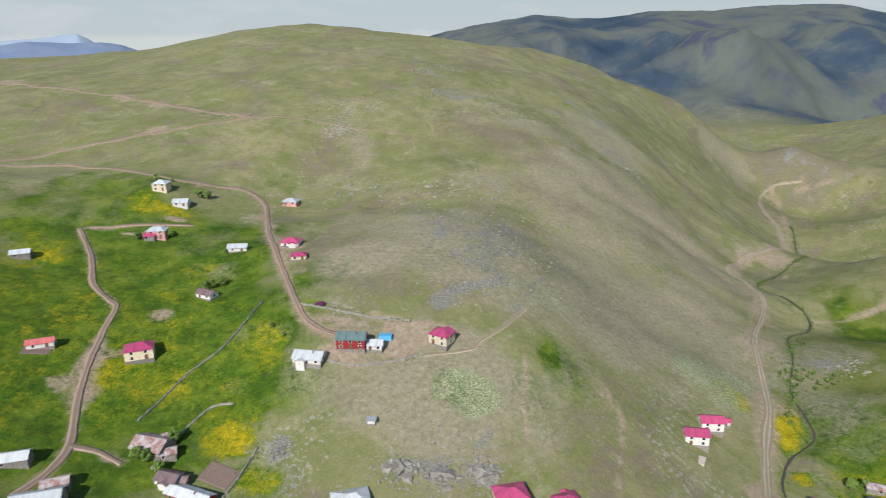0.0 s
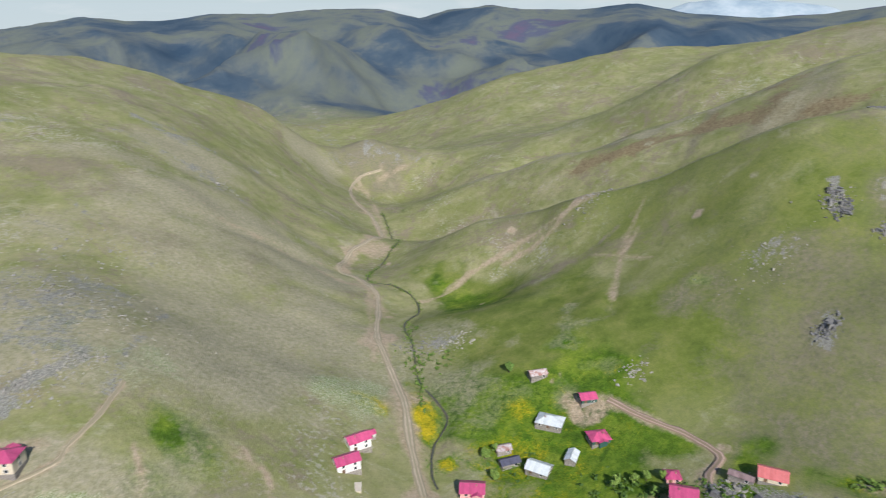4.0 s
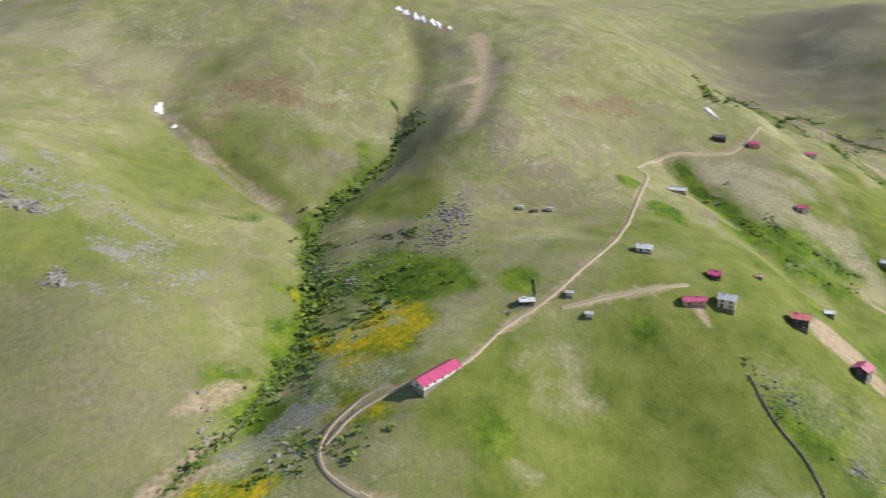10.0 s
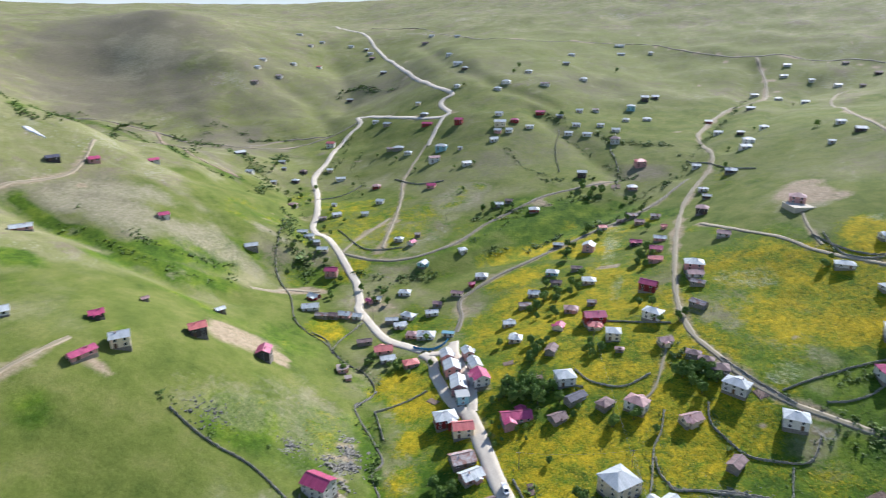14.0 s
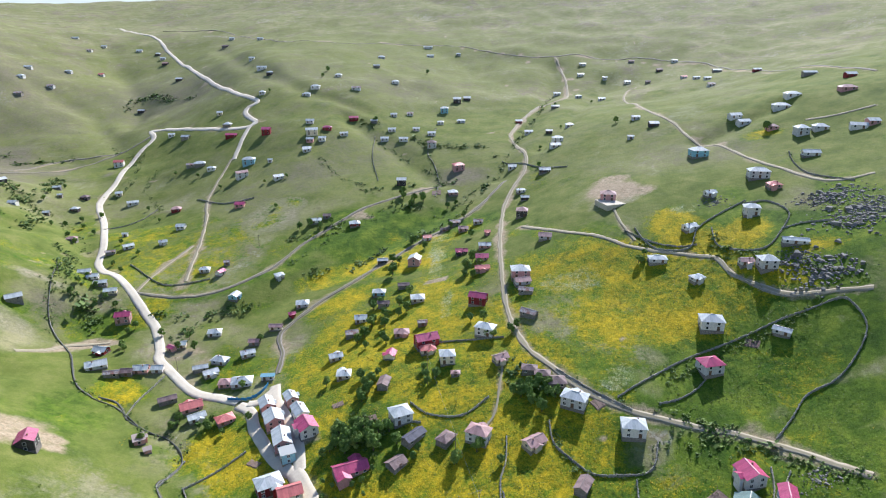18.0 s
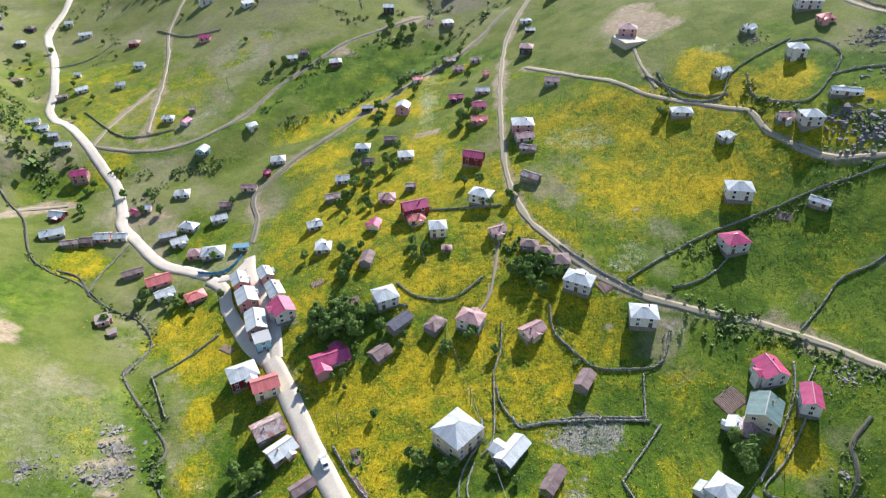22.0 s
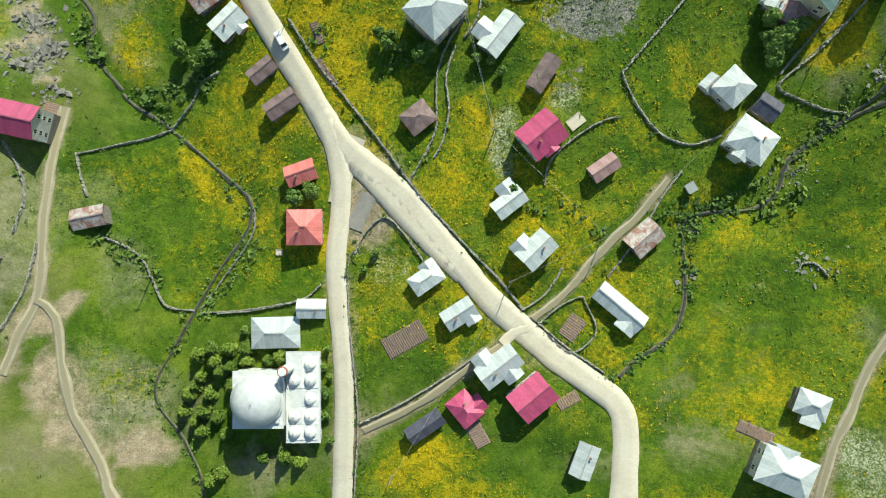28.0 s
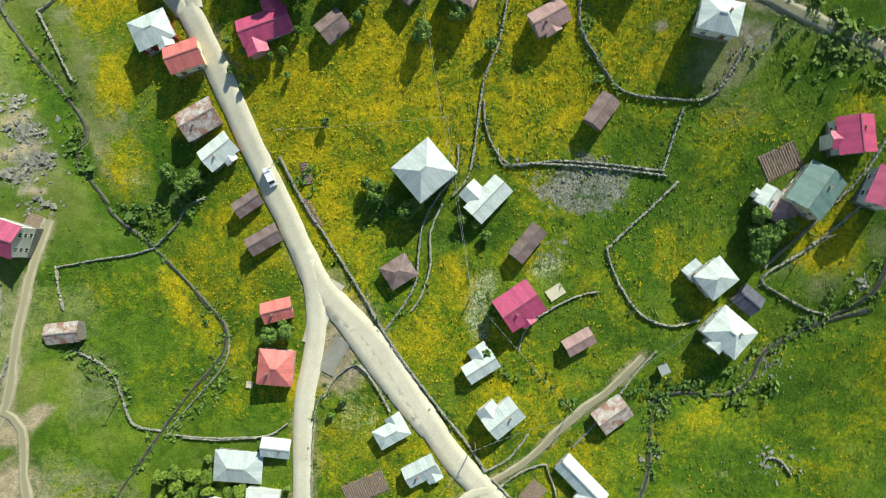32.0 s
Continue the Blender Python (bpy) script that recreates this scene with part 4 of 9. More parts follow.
cover("green", 36, -236, 13, 9, -10, 0.8)
cover("green", 181, -286, 20, 9, -6, 0.7)
cover("bare", 163, -77, 5, 9, -3, 0.85)
cover("bare", 159, -68, 6, 9, -4, 0.65)
cover("bare", 139, -60, 9, 4, 0, 0.85)
cover("dry", 146, -74, 15, 10, -1, 0.7)
cover("bare", 165, -103, 3, 7, -1, 0.5)
cover("dry", 163, -141, 5, 6, 5, 0.43)
cover("heath", 21, -175, 8, 4, 1, 0.8)
cover("green", -10, -108, 10, 8, 2, 0.6)
cover("green", -28, -120, 9, 5, 2, 0.8)
cover("dry", -36, -99, 6, 8, 4, 0.5)
cover("green", -3, -86, 8, 8, 3, 0.6)
cover("heath", 170, -171, 7, 5, 20, 0.9)
cover("heath", 167, -164, 7, 5, 20, 0.9)
cover("heath", 171, -161, 7, 5, 20, 0.9)
cover("bare", 172, -174, 4, 2, 30, 0.8)
cover("bare", 169, -167, 4, 2, 30, 0.8)
cover("bare", 173, -164, 4, 2, 30, 0.8)
cover("bare", 166, -156, 4, 2, 30, 0.8)
cover("heath", 31, -172, 9, 6, 0, 1.1)
cover("lawn", 330, 150, 90, 110, 0, 0.62)
cover("lawn", 400, 300, 90, 110, 0, 0.5)
cover("lawn", 260, 190, 50, 60, 0, 0.8)
cover("lawn", 480, 60, 70, 60, 0, 0.6)
cover("lush", -142, 227, 85, 95, 0, 1.15)
cover("dry", 150, 330, 60, 90, 20, 0.6)
cover("dry", 100, 420, 70, 90, 0, 0.6)
cover("lush", 192, 200, 34, 42, 0, 1.15)
cover("green", 192, 205, 20, 30, 0, 0.6)
cover("lawn", 230, 260, 60, 90, 0, 0.9)
cover("dry", 176, -118, 16, 30, 0, 0.55)
cover("heath", 172, -105, 14, 24, 20, 0.55)
cover("heath", 150, -78, 14, 20, 0, 0.6)
cover("heath", 190, -185, 14, 22, 20, 0.6)
cover("lush", 236, -236, 18, 26, 30, 0.45)
cover("lush", -60, -190, 26, 14, 20, 1.1)
cover("heath", -34, 204, 22, 11, 1, 0.7)
cover("heath", 51, 206, 17, 15, 16, 0.6)
cover("heath", -45, 302, 26, 56, -12, 0.5)
cover("white", 113, 265, 15, 18, 26, 0.8)
cover("flowers", 130, 262, 6, 9, 27, 0.9)
cover("lush", 31, 216, 8, 16, 11, 0.6)
cover("lush", 172, 241, 10, 22, -22, 1.2)
cover("green", 172, 241, 10, 22, -22, 1.0)
cover("lush", 250, 351, 20, 28, -8, 0.8)
cover("lush", -150, 253, 10, 18, 13, 1.1)
cover("lush", -173, 291, 13, 18, 14, 1.1)
cover("lush", -61, 209, 8, 8, -7, 1.1)
cover("green", -61, 209, 8, 8, -7, 0.9)
cover("lush", -92, 219, 12, 11, -3, 1.0)
cover("flowers", -105, 206, 11, 10, 3, 0.7)
cover("flowers", -74, 185, 12, 9, 1, 0.95)
cover("bare", -121, 248, 6, 5, 5, 0.9)
cover("bare", -45, 223, 8, 4, 0, 1.0)
cover("bare", -20, 227, 8, 5, 4, 1.0)
cover("stone", -16, 175, 5, 3, 4, 0.9)
cover("stone", 6, 176, 11, 2, 5, 0.9)
cover("stone", -57, 182, 5, 8, -4, 0.6)
cover("lush", 202, 119, 24, 7, -74, 0.8)
cover("flowers", 229, 95, 12, 6, -66, 0.6)
cover("stone", 207, 112, 18, 7, -73, 0.6)
cover_strip("bare", 1.2, 0.8, [(31, 233), (29, 216), (27, 194)])
cover_strip("bare", 1.4, 0.85, [(63, 230), (67, 216), (63, 200), (57, 182)])
cover_strip("bare", 1.2, 0.7, [(45, 240), (54, 229)])
cover_strip("stone", 2.5, 0.8, [(-6, 254), (3, 268), (26, 279)])
cover_strip("bare", 1.6, 0.9, [(-30, 246), (-11, 241), (7, 240)])
cover_strip("stone", 3, 0.7, [(-41, 712), (-11, 660)])
cover_strip("stone", 4, 0.6, [(640, 1708), (646, 1375), (476, 837)])

# ---- surfaces of built things ----
def plain(name, low, high, rough=0.8, scale=1.5, metal=0.0, spec=0.3, bump=0.0, stain=None, stain_at=(0.55, 0.75), hue=0.0):
    """A surface that varies between two colours, with stains of a third and a shift from object to object."""
    m, t, b = shader(name)
    v = coords(t)
    c = ramp(t, noise_of(t, v, scale, 5, 0.65), (0.35, low), (0.65, high))
    if stain:
        c = blend(t, ramp(t, noise_of(t, v, scale * 0.45, 6, 0.7), (stain_at[0], (0, 0, 0)), (stain_at[1], (1, 1, 1))), c, stain)
    own = t.nodes.new("ShaderNodeObjectInfo").outputs["Random"]
    c = blend(t, 1.0, c, ramp(t, own, (0.0, (0.78, 0.78, 0.8)), (1.0, (1.12, 1.1, 1.06))), "MULTIPLY")
    t.links.new(c, b.inputs["Base Color"])
    b.inputs["Roughness"].default_value, b.inputs["Metallic"].default_value, b.inputs["Specular IOR Level"].default_value = rough, metal, spec
    if bump:
        relief(t, b, noise_of(t, v, scale * 6, 4, 0.7), 0.6, bump)
    return m


def sheet(name, low, high, rust=None, rust_at=(0.56, 0.7), rough=0.45):
    """Painted or bare corrugated sheet: ribs down the slope, sheet laps, rust."""
    m, t, b = shader(name)
    v = coords(t, "UV")
    sep = t.nodes.new("ShaderNodeSeparateXYZ")
    t.links.new(v, sep.inputs[0])
    lap = calc(t, "FRACT", calc(t, "DIVIDE", sep.outputs[0], 0.95))
    col = t.nodes.new("ShaderNodeTexWhiteNoise")
    col.noise_dimensions = "1D"
    t.links.new(calc(t, "FLOOR", calc(t, "DIVIDE", sep.outputs[0], 0.95)), col.inputs["W"])
    c = ramp(t, noise_of(t, v, 0.5, 5, 0.7), (0.3, low), (0.7, high))
    c = blend(t, 0.16, c, ramp(t, col.outputs["Value"], (0, (0.2, 0.2, 0.2)), (1, (1, 1, 1))), "OVERLAY")
    if rust:
        c = blend(t, ramp(t, noise_of(t, v, 0.35, 6, 0.75, 0.6), (rust_at[0], (0, 0, 0)), (rust_at[1], (1, 1, 1))), c, rust)
    c = blend(t, ramp(t, lap, (0.0, (0.45, 0.45, 0.45)), (0.07, (0, 0, 0))), c, (0.12, 0.11, 0.1))
    own = t.nodes.new("ShaderNodeObjectInfo").outputs["Random"]
    c = blend(t, 1.0, c, ramp(t, own, (0.0, (0.82, 0.82, 0.84)), (1.0, (1.08, 1.06, 1.04))), "MULTIPLY")
    t.links.new(c, b.inputs["Base Color"])
    b.inputs["Roughness"].default_value, b.inputs["Specular IOR Level"].default_value = rough, 0.4
    rib = calc(t, "SINE", calc(t, "MULTIPLY", sep.outputs[0], 33.0))
    relief(t, b, rib, 0.35, 0.03)
    return m


ROOFS = {
    "w": ("pale grey metal", sheet("galvanised_sheet", (0.47, 0.51, 0.5), (0.62, 0.66, 0.64), (0.42, 0.39, 0.34), (0.62, 0.82))),
    "q": ("rust-streaked metal", sheet("rusty_sheet", (0.42, 0.4, 0.38), (0.6, 0.58, 0.55), (0.32, 0.15, 0.11), (0.4, 0.56), 0.65)),
    "r": ("weathered brown metal", sheet("brown_sheet", (0.16, 0.11, 0.105), (0.27, 0.19, 0.18), (0.12, 0.07, 0.055), (0.5, 0.7), 0.7)),
    "p": ("faded pinkish metal", sheet("faded_pink_sheet", (0.34, 0.2, 0.19), (0.48, 0.3, 0.28), (0.25, 0.15, 0.14), (0.55, 0.75), 0.6)),
    "m": ("raspberry red metal", sheet("raspberry_sheet", (0.42, 0.055, 0.14), (0.52, 0.09, 0.19), (0.34, 0.04, 0.1), (0.6, 0.8), 0.4)),
    "s": ("salmon red metal", sheet("salmon_sheet", (0.54, 0.13, 0.12), (0.64, 0.2, 0.18), (0.44, 0.12, 0.11), (0.6, 0.8), 0.45)),
    "g": ("dark green metal", sheet("green_sheet", (0.1, 0.17, 0.16), (0.17, 0.25, 0.23), None)),
    "d": ("dark slate-blue metal", sheet("slate_sheet", (0.06, 0.06, 0.085), (0.11, 0.11, 0.15), (0.1, 0.08, 0.08), (0.55, 0.75), 0.6)),
    "b": ("turquoise metal", sheet("turquoise_sheet", (0.12, 0.4, 0.52), (0.2, 0.52, 0.64), None)),
}
WALLS = {
    "W": ("white-rendered", plain("white_render", (0.6, 0.58, 0.54), (0.78, 0.76, 0.71), stain=(0.45, 0.42, 0.36), bump=0.01)),
    "P": ("pink-rendered", plain("pink_render", (0.55, 0.27, 0.25), (0.68, 0.38, 0.35), stain=(0.4, 0.22, 0.2), bump=0.01)),
    "C": ("cream-rendered", plain("cream_render", (0.62, 0.52, 0.36), (0.76, 0.67, 0.5), stain=(0.45, 0.37, 0.27), bump=0.01)),
    "R": ("dark red-painted", plain("red_boards", (0.22, 0.02, 0.025), (0.34, 0.05, 0.05), stain=(0.14, 0.03, 0.03), bump=0.01)),
    "S": ("rough stone", plain("rubble_wall", (0.16, 0.14, 0.12), (0.34, 0.31, 0.27), scale=2.5, stain=(0.12, 0.1, 0.08), bump=0.06)),
    "D": ("dark timber", plain("dark_timber", (0.045, 0.04, 0.042), (0.09, 0.075, 0.075), stain=(0.03, 0.03, 0.035), bump=0.02)),
    "E": ("dark green-painted", plain("green_boards", (0.02, 0.065, 0.05), (0.045, 0.11, 0.085), stain=(0.03, 0.05, 0.045), bump=0.01)),
    "T": ("turquoise-painted", plain("turquoise_render", (0.2, 0.42, 0.5), (0.32, 0.56, 0.62), stain=(0.3, 0.4, 0.42), bump=0.01)),
}
FRAME = plain("window_frame_paint", (0.62, 0.61, 0.58), (0.78, 0.77, 0.74), 0.5)
DOOR = plain("door_wood", (0.1, 0.06, 0.035), (0.2, 0.12, 0.07), 0.6)
BRICKWORK = plain("chimney_brick", (0.24, 0.13, 0.1), (0.4, 0.26, 0.2), 0.9, 4)


def glass():
    m, t, b = shader("window_glass")
    b.inputs["Base Color"].default_value = (0.025, 0.03, 0.035, 1)
    b.inputs["Roughness"].default_value = 0.08
    return m


GLASS = glass()


# ---- mesh helpers ----
def link_mesh(name, verts, faces, material, parent=None, label="", uv=None, flat=True):
    me = bpy.data.meshes.new(name)
    me.from_pydata([tuple(v) for v in verts], [], faces)
    for mat in (material if isinstance(material, (list, tuple)) else [material]):
        me.materials.append(mat)
    if uv is not None:
        layer_uv = me.uv_layers.new(name="UVMap")
        for loop in me.loops:
            layer_uv.data[loop.index].uv = uv[loop.vertex_index]
    me.validate()
    ob = new(name, me)
    if parent:
        ob.parent = parent
    if label:
        ob["label"] = label
    return ob


def box_faces(k=0):
    return [[k + i for i in f] for f in ((0, 3, 2, 1), (4, 5, 6, 7), (0, 1, 5, 4), (1, 2, 6, 5), (2, 3, 7, 6), (3, 0, 4, 7))]


def box_verts(x0, x1, y0, y1, z0, z1):
    return [(x0, y0, z0), (x1, y0, z0), (x1, y1, z0), (x0, y1, z0), (x0, y0, z1), (x1, y0, z1), (x1, y1, z1), (x0, y1, z1)]


def boxes(name, rows, material, parent=None, label=""):
    verts, faces = [], []
    for row in rows:
        faces += box_faces(len(verts))
        verts += box_verts(*row)
    return link_mesh(name, verts, faces, material, parent, label)


def mesh_once(name, rows, material):
    verts, faces = [], []
    for row in rows:
        faces += box_faces(len(verts))
        verts += box_verts(*row)
    me = bpy.data.meshes.new(name)
    me.from_pydata(verts, [], faces)
    me.materials.append(material)
    return me


WINDOW_FRAME = mesh_once("window", [(-0.6, 0.6, -0.06, 0.05, 0.0, 0.1), (-0.6, 0.6, -0.05, 0.05, 1.2, 1.3), (-0.6, -0.5, -0.05, 0.05, 0.1, 1.2), (0.5, 0.6, -0.05, 0.05, 0.1, 1.2), (-0.04, 0.04, -0.045, 0.05, 0.1, 1.2)], FRAME)
PANE = mesh_once("pane", [(-0.5, 0.5, -0.012, 0.012, 0.1, 1.2)], GLASS)
FAR_WINDOW = mesh_once("window", [(-0.6, 0.6, -0.06, 0.05, 0.0, 0.1), (-0.6, 0.6, -0.05, 0.05, 1.2, 1.3), (-0.6, -0.5, -0.05, 0.05, 0.1, 1.2), (0.5, 0.6, -0.05, 0.05, 0.1, 1.2), (-0.5, 0.5, -0.03, 0.02, 0.1, 1.2)], FRAME)
FAR_WINDOW.materials.append(GLASS)
for face in FAR_WINDOW.polygons[24:]:
    face.material_index = 1
SILL = mesh_once("sill", [(-0.7, 0.7, -0.14, 0.05, -0.07, 0.0)], FRAME)
DOOR_LEAF = mesh_once("door", [(-0.5, 0.5, -0.06, 0.05, 0.0, 2.05), (-0.6, -0.5, -0.09, 0.05, 0, 2.15), (0.5, 0.6, -0.09, 0.05, 0, 2.15), (-0.6, 0.6, -0.09, 0.05, 2.05, 2.17)], DOOR)
CHIMNEY = mesh_once("chimney", [(-0.2, 0.2, -0.2, 0.2, -0.9, 0.55), (-0.26, 0.26, -0.26, 0.26, 0.55, 0.64)], BRICKWORK)


def child(name, me, parent, x, y, z, turn=0.0):
    ob = new(name, me)
    ob.parent = parent
    ob.location, ob.rotation_euler = (x, y, z), (0, 0, radians(turn))
    return ob


def thing(name, x, y, turn, label, category, group="", sink=0.0, z=None):
    ob = new(name)
    ob.empty_display_size = 0.5
    ob.location = (x, y, (height(x, y) if z is None else z) - sink)
    ob.rotation_euler = (0, 0, radians(turn))
    return tagged(ob, label, category, group)


def roof_part(shape, length, width, wall_top, rise, material, parent, far):
    """A roof of sheet 8 cm thick with overhanging eaves and a ridge cap."""
    o = 0.45
    a, b, t = length / 2, width / 2, 0.08
    width -= 2 * o
    drop = rise * o / (width / 2)
    e, r = wall_top - drop, wall_top + rise
    if shape == "F":
        return boxes("roof", [(-a, a, -b, b, wall_top, wall_top + 0.16)], material, parent)
    slope = math.hypot(b, r - e)
    inset = min(b, a * 0.85) if shape == "H" else 0.0
    verts, faces, uv = [], [], []

    def slab(points, flat_uv):
        k, n = len(verts), len(points)
        verts.extend(points)
        verts.extend((x, y, z - t) for x, y, z in points)
        uv.extend(flat_uv * 2)
        faces.append([k + i for i in range(n)])
        faces.append([k + n + i for i in reversed(range(n))])
        for i in range(n):
            j = (i + 1) % n
            faces.append([k + i, k + n + i, k + n + j, k + j])

    for s in (1, -1):
        slab([(-a * s, -b * s, e), (a * s, -b * s, e), ((a - inset) * s, 0, r), (-(a - inset) * s, 0, r)], [(0, 0), (2 * a, 0), (2 * a - inset, slope), (inset, slope)])
        if shape == "H":
            slab([(a * s, -b * s, e), (a * s, b * s, e), ((a - inset) * s, 0, r)], [(0.3, 0), (0.3 + 2 * b, 0), (0.3 + b, slope)])
    ob = link_mesh("roof", verts, faces, material, parent, uv=uv)
    cap = max(a - inset, 0.2)
    if not far:
        boxes("ridge_cap", [(-cap, cap, -0.16, 0.16, r - 0.03, r + 0.05)], material, ob)
    return ob


rng = random.Random(7)


def house(x, y, turn, length, width, storeys, roof, wall, wings=()):
    """A village house: rendered or stone walls, a sheet roof, windows, a door, a chimney."""
    length, width = max(length - 0.9, 1.6), max(width - 0.9, 1.6)
    near = math.hypot(x - 60, y + 140) < 130
    far = math.hypot(x - 70, y + 60) > 420
    roof_words, roof_mat = ROOFS[roof[1]]
    wall_words, wall_mat = WALLS[wall]
    shape = {"G": "gable", "H": "hipped", "F": "flat"}[roof[0]]
    tall = (1.6, 2.25, 4.4, 6.6)[storeys]
    rise = 0.0 if roof[0] == "F" else width * (0.26 if roof[0] == "G" else 0.24)
    corners = [(x + math.cos(radians(turn)) * u - math.sin(radians(turn)) * v, y + math.sin(radians(turn)) * u + math.cos(radians(turn)) * v) for u in (-length / 2, length / 2) for v in (-width / 2, width / 2)]
    grounds = [height(*c) for c in corners]
    base = sum(grounds) / 4 + 0.15
    depth = base - min(grounds) + 0.6
    small = storeys == 0 or (wall == "S" and length * width < 60)
    kind = "hut" if length < 5 else "barn" if small else "house"
    storey_words = {0: "low", 1: "one-storey", 2: "two-storey", 3: "three-storey"}[storeys]
    label = f"{storey_words} {wall_words} {kind} with {roof_words} {shape} roof"
    ob = thing(kind, x, y, turn, label, kind, "village houses", z=base)
    l, w = length / 2, width / 2
    verts, faces = list(box_verts(-l, l, -w, w, -depth, tall)), box_faces()
    if roof[0] == "G":
        top = tall + rise - 0.05
        verts += [(-l, 0, top), (l, 0, top)]
        faces[1:2] = [[4, 5, 9, 8], [6, 7, 8, 9]]
        faces += [[4, 8, 7], [5, 6, 9]]
    link_mesh("wall", verts, faces, wall_mat, ob)
    if not far:
        boxes("plinth", [(-l - 0.08, l + 0.08, -w - 0.08, w + 0.08, -depth, 0.25)], WALLS["S"][1], ob)
    roof_part(roof[0], length + 0.9, width + 0.9, tall, rise, roof_mat, ob, far)
    if not wings and not far and not small and rng.random() < 0.4:
        wings = [(rng.uniform(-0.22, 0.22) * length, rng.uniform(0.8, 1.6), rng.uniform(0.3, 0.42) * length, rng.choice((1, -1)))]
    for u, out, wide, s in wings:
        low, crest = tall - 0.35, (tall - 0.35 + wide * 0.22)
        y0, y1 = s * 0.1, s * (w + out)
        pts = box_verts(u - wide / 2, u + wide / 2, min(y0, y1), max(y0, y1), -depth, low) + [(u, min(y0, y1), crest - 0.06), (u, max(y0, y1), crest - 0.06)]
        sides = box_faces()
        sides[1:2] = [[5, 6, 9, 8], [7, 4, 8, 9]]
        sides += [[4, 5, 8], [6, 7, 9]]
        link_mesh("wing_wall", pts, sides, wall_mat, ob)
        cover_roof = roof_part("G", w + out + 0.4, wide + 0.9, low, wide * 0.22, roof_mat, ob, True)
        cover_roof.name = "wing_roof"
        cover_roof.location, cover_roof.rotation_euler = (u, s * (w + out + 0.4) / 2, 0), (0, 0, radians(90))
    side = 1 if math.cos(radians(turn)) * (0 if abs(y) < 1e-6 else 1) >= 0 else -1
    front = side if y < 60 else -side
    levels = max(storeys, 1)
    if length >= 5 and not (small and storeys == 0):
        count = max(2, int(length / 2.8)) if near else 2 if far else max(2, int(length / 3.6))
        for level in range(levels):
            z = 0.65 + 2.1 * level
            for k in range(count):
                u = (k + 0.5) / count * length - l
                for s in ((1, -1) if not far else (front,)):
                    if small and (k + level) % 2:
                        continue
                    if level == 0 and s == front and k == count // 2:
                        child("door", DOOR_LEAF, ob, u, s * w, 0.0, 0 if s < 0 else 180)
                        continue
                    win = child("window", WINDOW_FRAME if near else FAR_WINDOW, ob, u, s * w, z, 0 if s < 0 else 180)
                    if near:
                        child("pane", PANE, win, 0, 0, 0)
                        child("sill", SILL, win, 0, 0, 0)
            if not far and not small:
                for s in (1, -1):
                    for v in ((-0.25, 0.25) if near and width > 6.5 else (0,)):
                        win = child("window", WINDOW_FRAME if near else FAR_WINDOW, ob, s * l, v * width, z, 90 if s > 0 else -90)
                        if near:
                            child("pane", PANE, win, 0, 0, 0)
    elif length >= 3:
        child("door", DOOR_LEAF, ob, 0, front * w, -0.1, 0 if front < 0 else 180)
    if not far and not small and roof[0] != "F" and rng.random() < 0.55:
        child("chimney", CHIMNEY, ob, l * 0.35 * rng.choice((1, -1)), w * 0.3, tall + rise * 0.75)
    return ob


# ---- ribbons on the ground ----
def curve_points(line, step):
    """A smooth line through the given plan points, at even steps."""
    p = np.array([line[0], *line, line[-1]], float)
    out = []
    for i in range(1, len(p) - 2):
        p0, p1, p2, p3 = p[i - 1:i + 3]
        n = max(2, int(np.hypot(*(p2 - p1)) / step))
        for s in np.arange(n) / n:
            out.append(0.5 * (2 * p1 + (p2 - p0) * s + (2 * p0 - 5 * p1 + 4 * p2 - p3) * s * s + (3 * p1 - p0 - 3 * p2 + p3) * s ** 3))
    out.append(p[-1])
    return np.array(out)


LIFT = [0.12]


def ribbon(name, line, width, material, label, category, lift, crown=0.0, rag=0.12, step=2.0, kind="structure"):
    c = curve_points(line, step)
    d = np.gradient(c, axis=0)
    d /= np.maximum(np.hypot(d[:, 0], d[:, 1]), 1e-6)[:, None]
    side = np.stack([-d[:, 1], d[:, 0]], 1)
    rows = []
    for k, u in enumerate((-0.5, -0.42, -0.15, 0.15, 0.42, 0.5)):
        wob = 1 + rag * fbm(c[:, 0] + 31 * (u > 0), c[:, 1], 7, 3, 61)
        q = c + side * (u * width * wob)[:, None]
        z = height(q[:, 0], q[:, 1]) + lift + crown * (1 - 4 * u * u) - (0.45 + lift if abs(u) == 0.5 else 0)
        rows.append(np.column_stack([q, z]))
    verts = np.stack(rows, 1).reshape(-1, 3)
    n, faces = len(c), []
    for i in range(n - 1):
        for k in range(5):
            faces.append((i * 6 + k, i * 6 + k + 1, i * 6 + 7 + k, i * 6 + 6 + k)[::-1])
    dist = np.concatenate([[0], np.cumsum(np.hypot(*np.diff(c, axis=0).T))])
    uv = [(u * width, s) for s in dist for u in (-0.5, -0.42, -0.15, 0.15, 0.42, 0.5)]
    ob = link_mesh(name, verts, faces, material, uv=uv)
    for p in ob.data.polygons:
        p.use_smooth = True
    return tagged(ob, label, category, kind=kind)


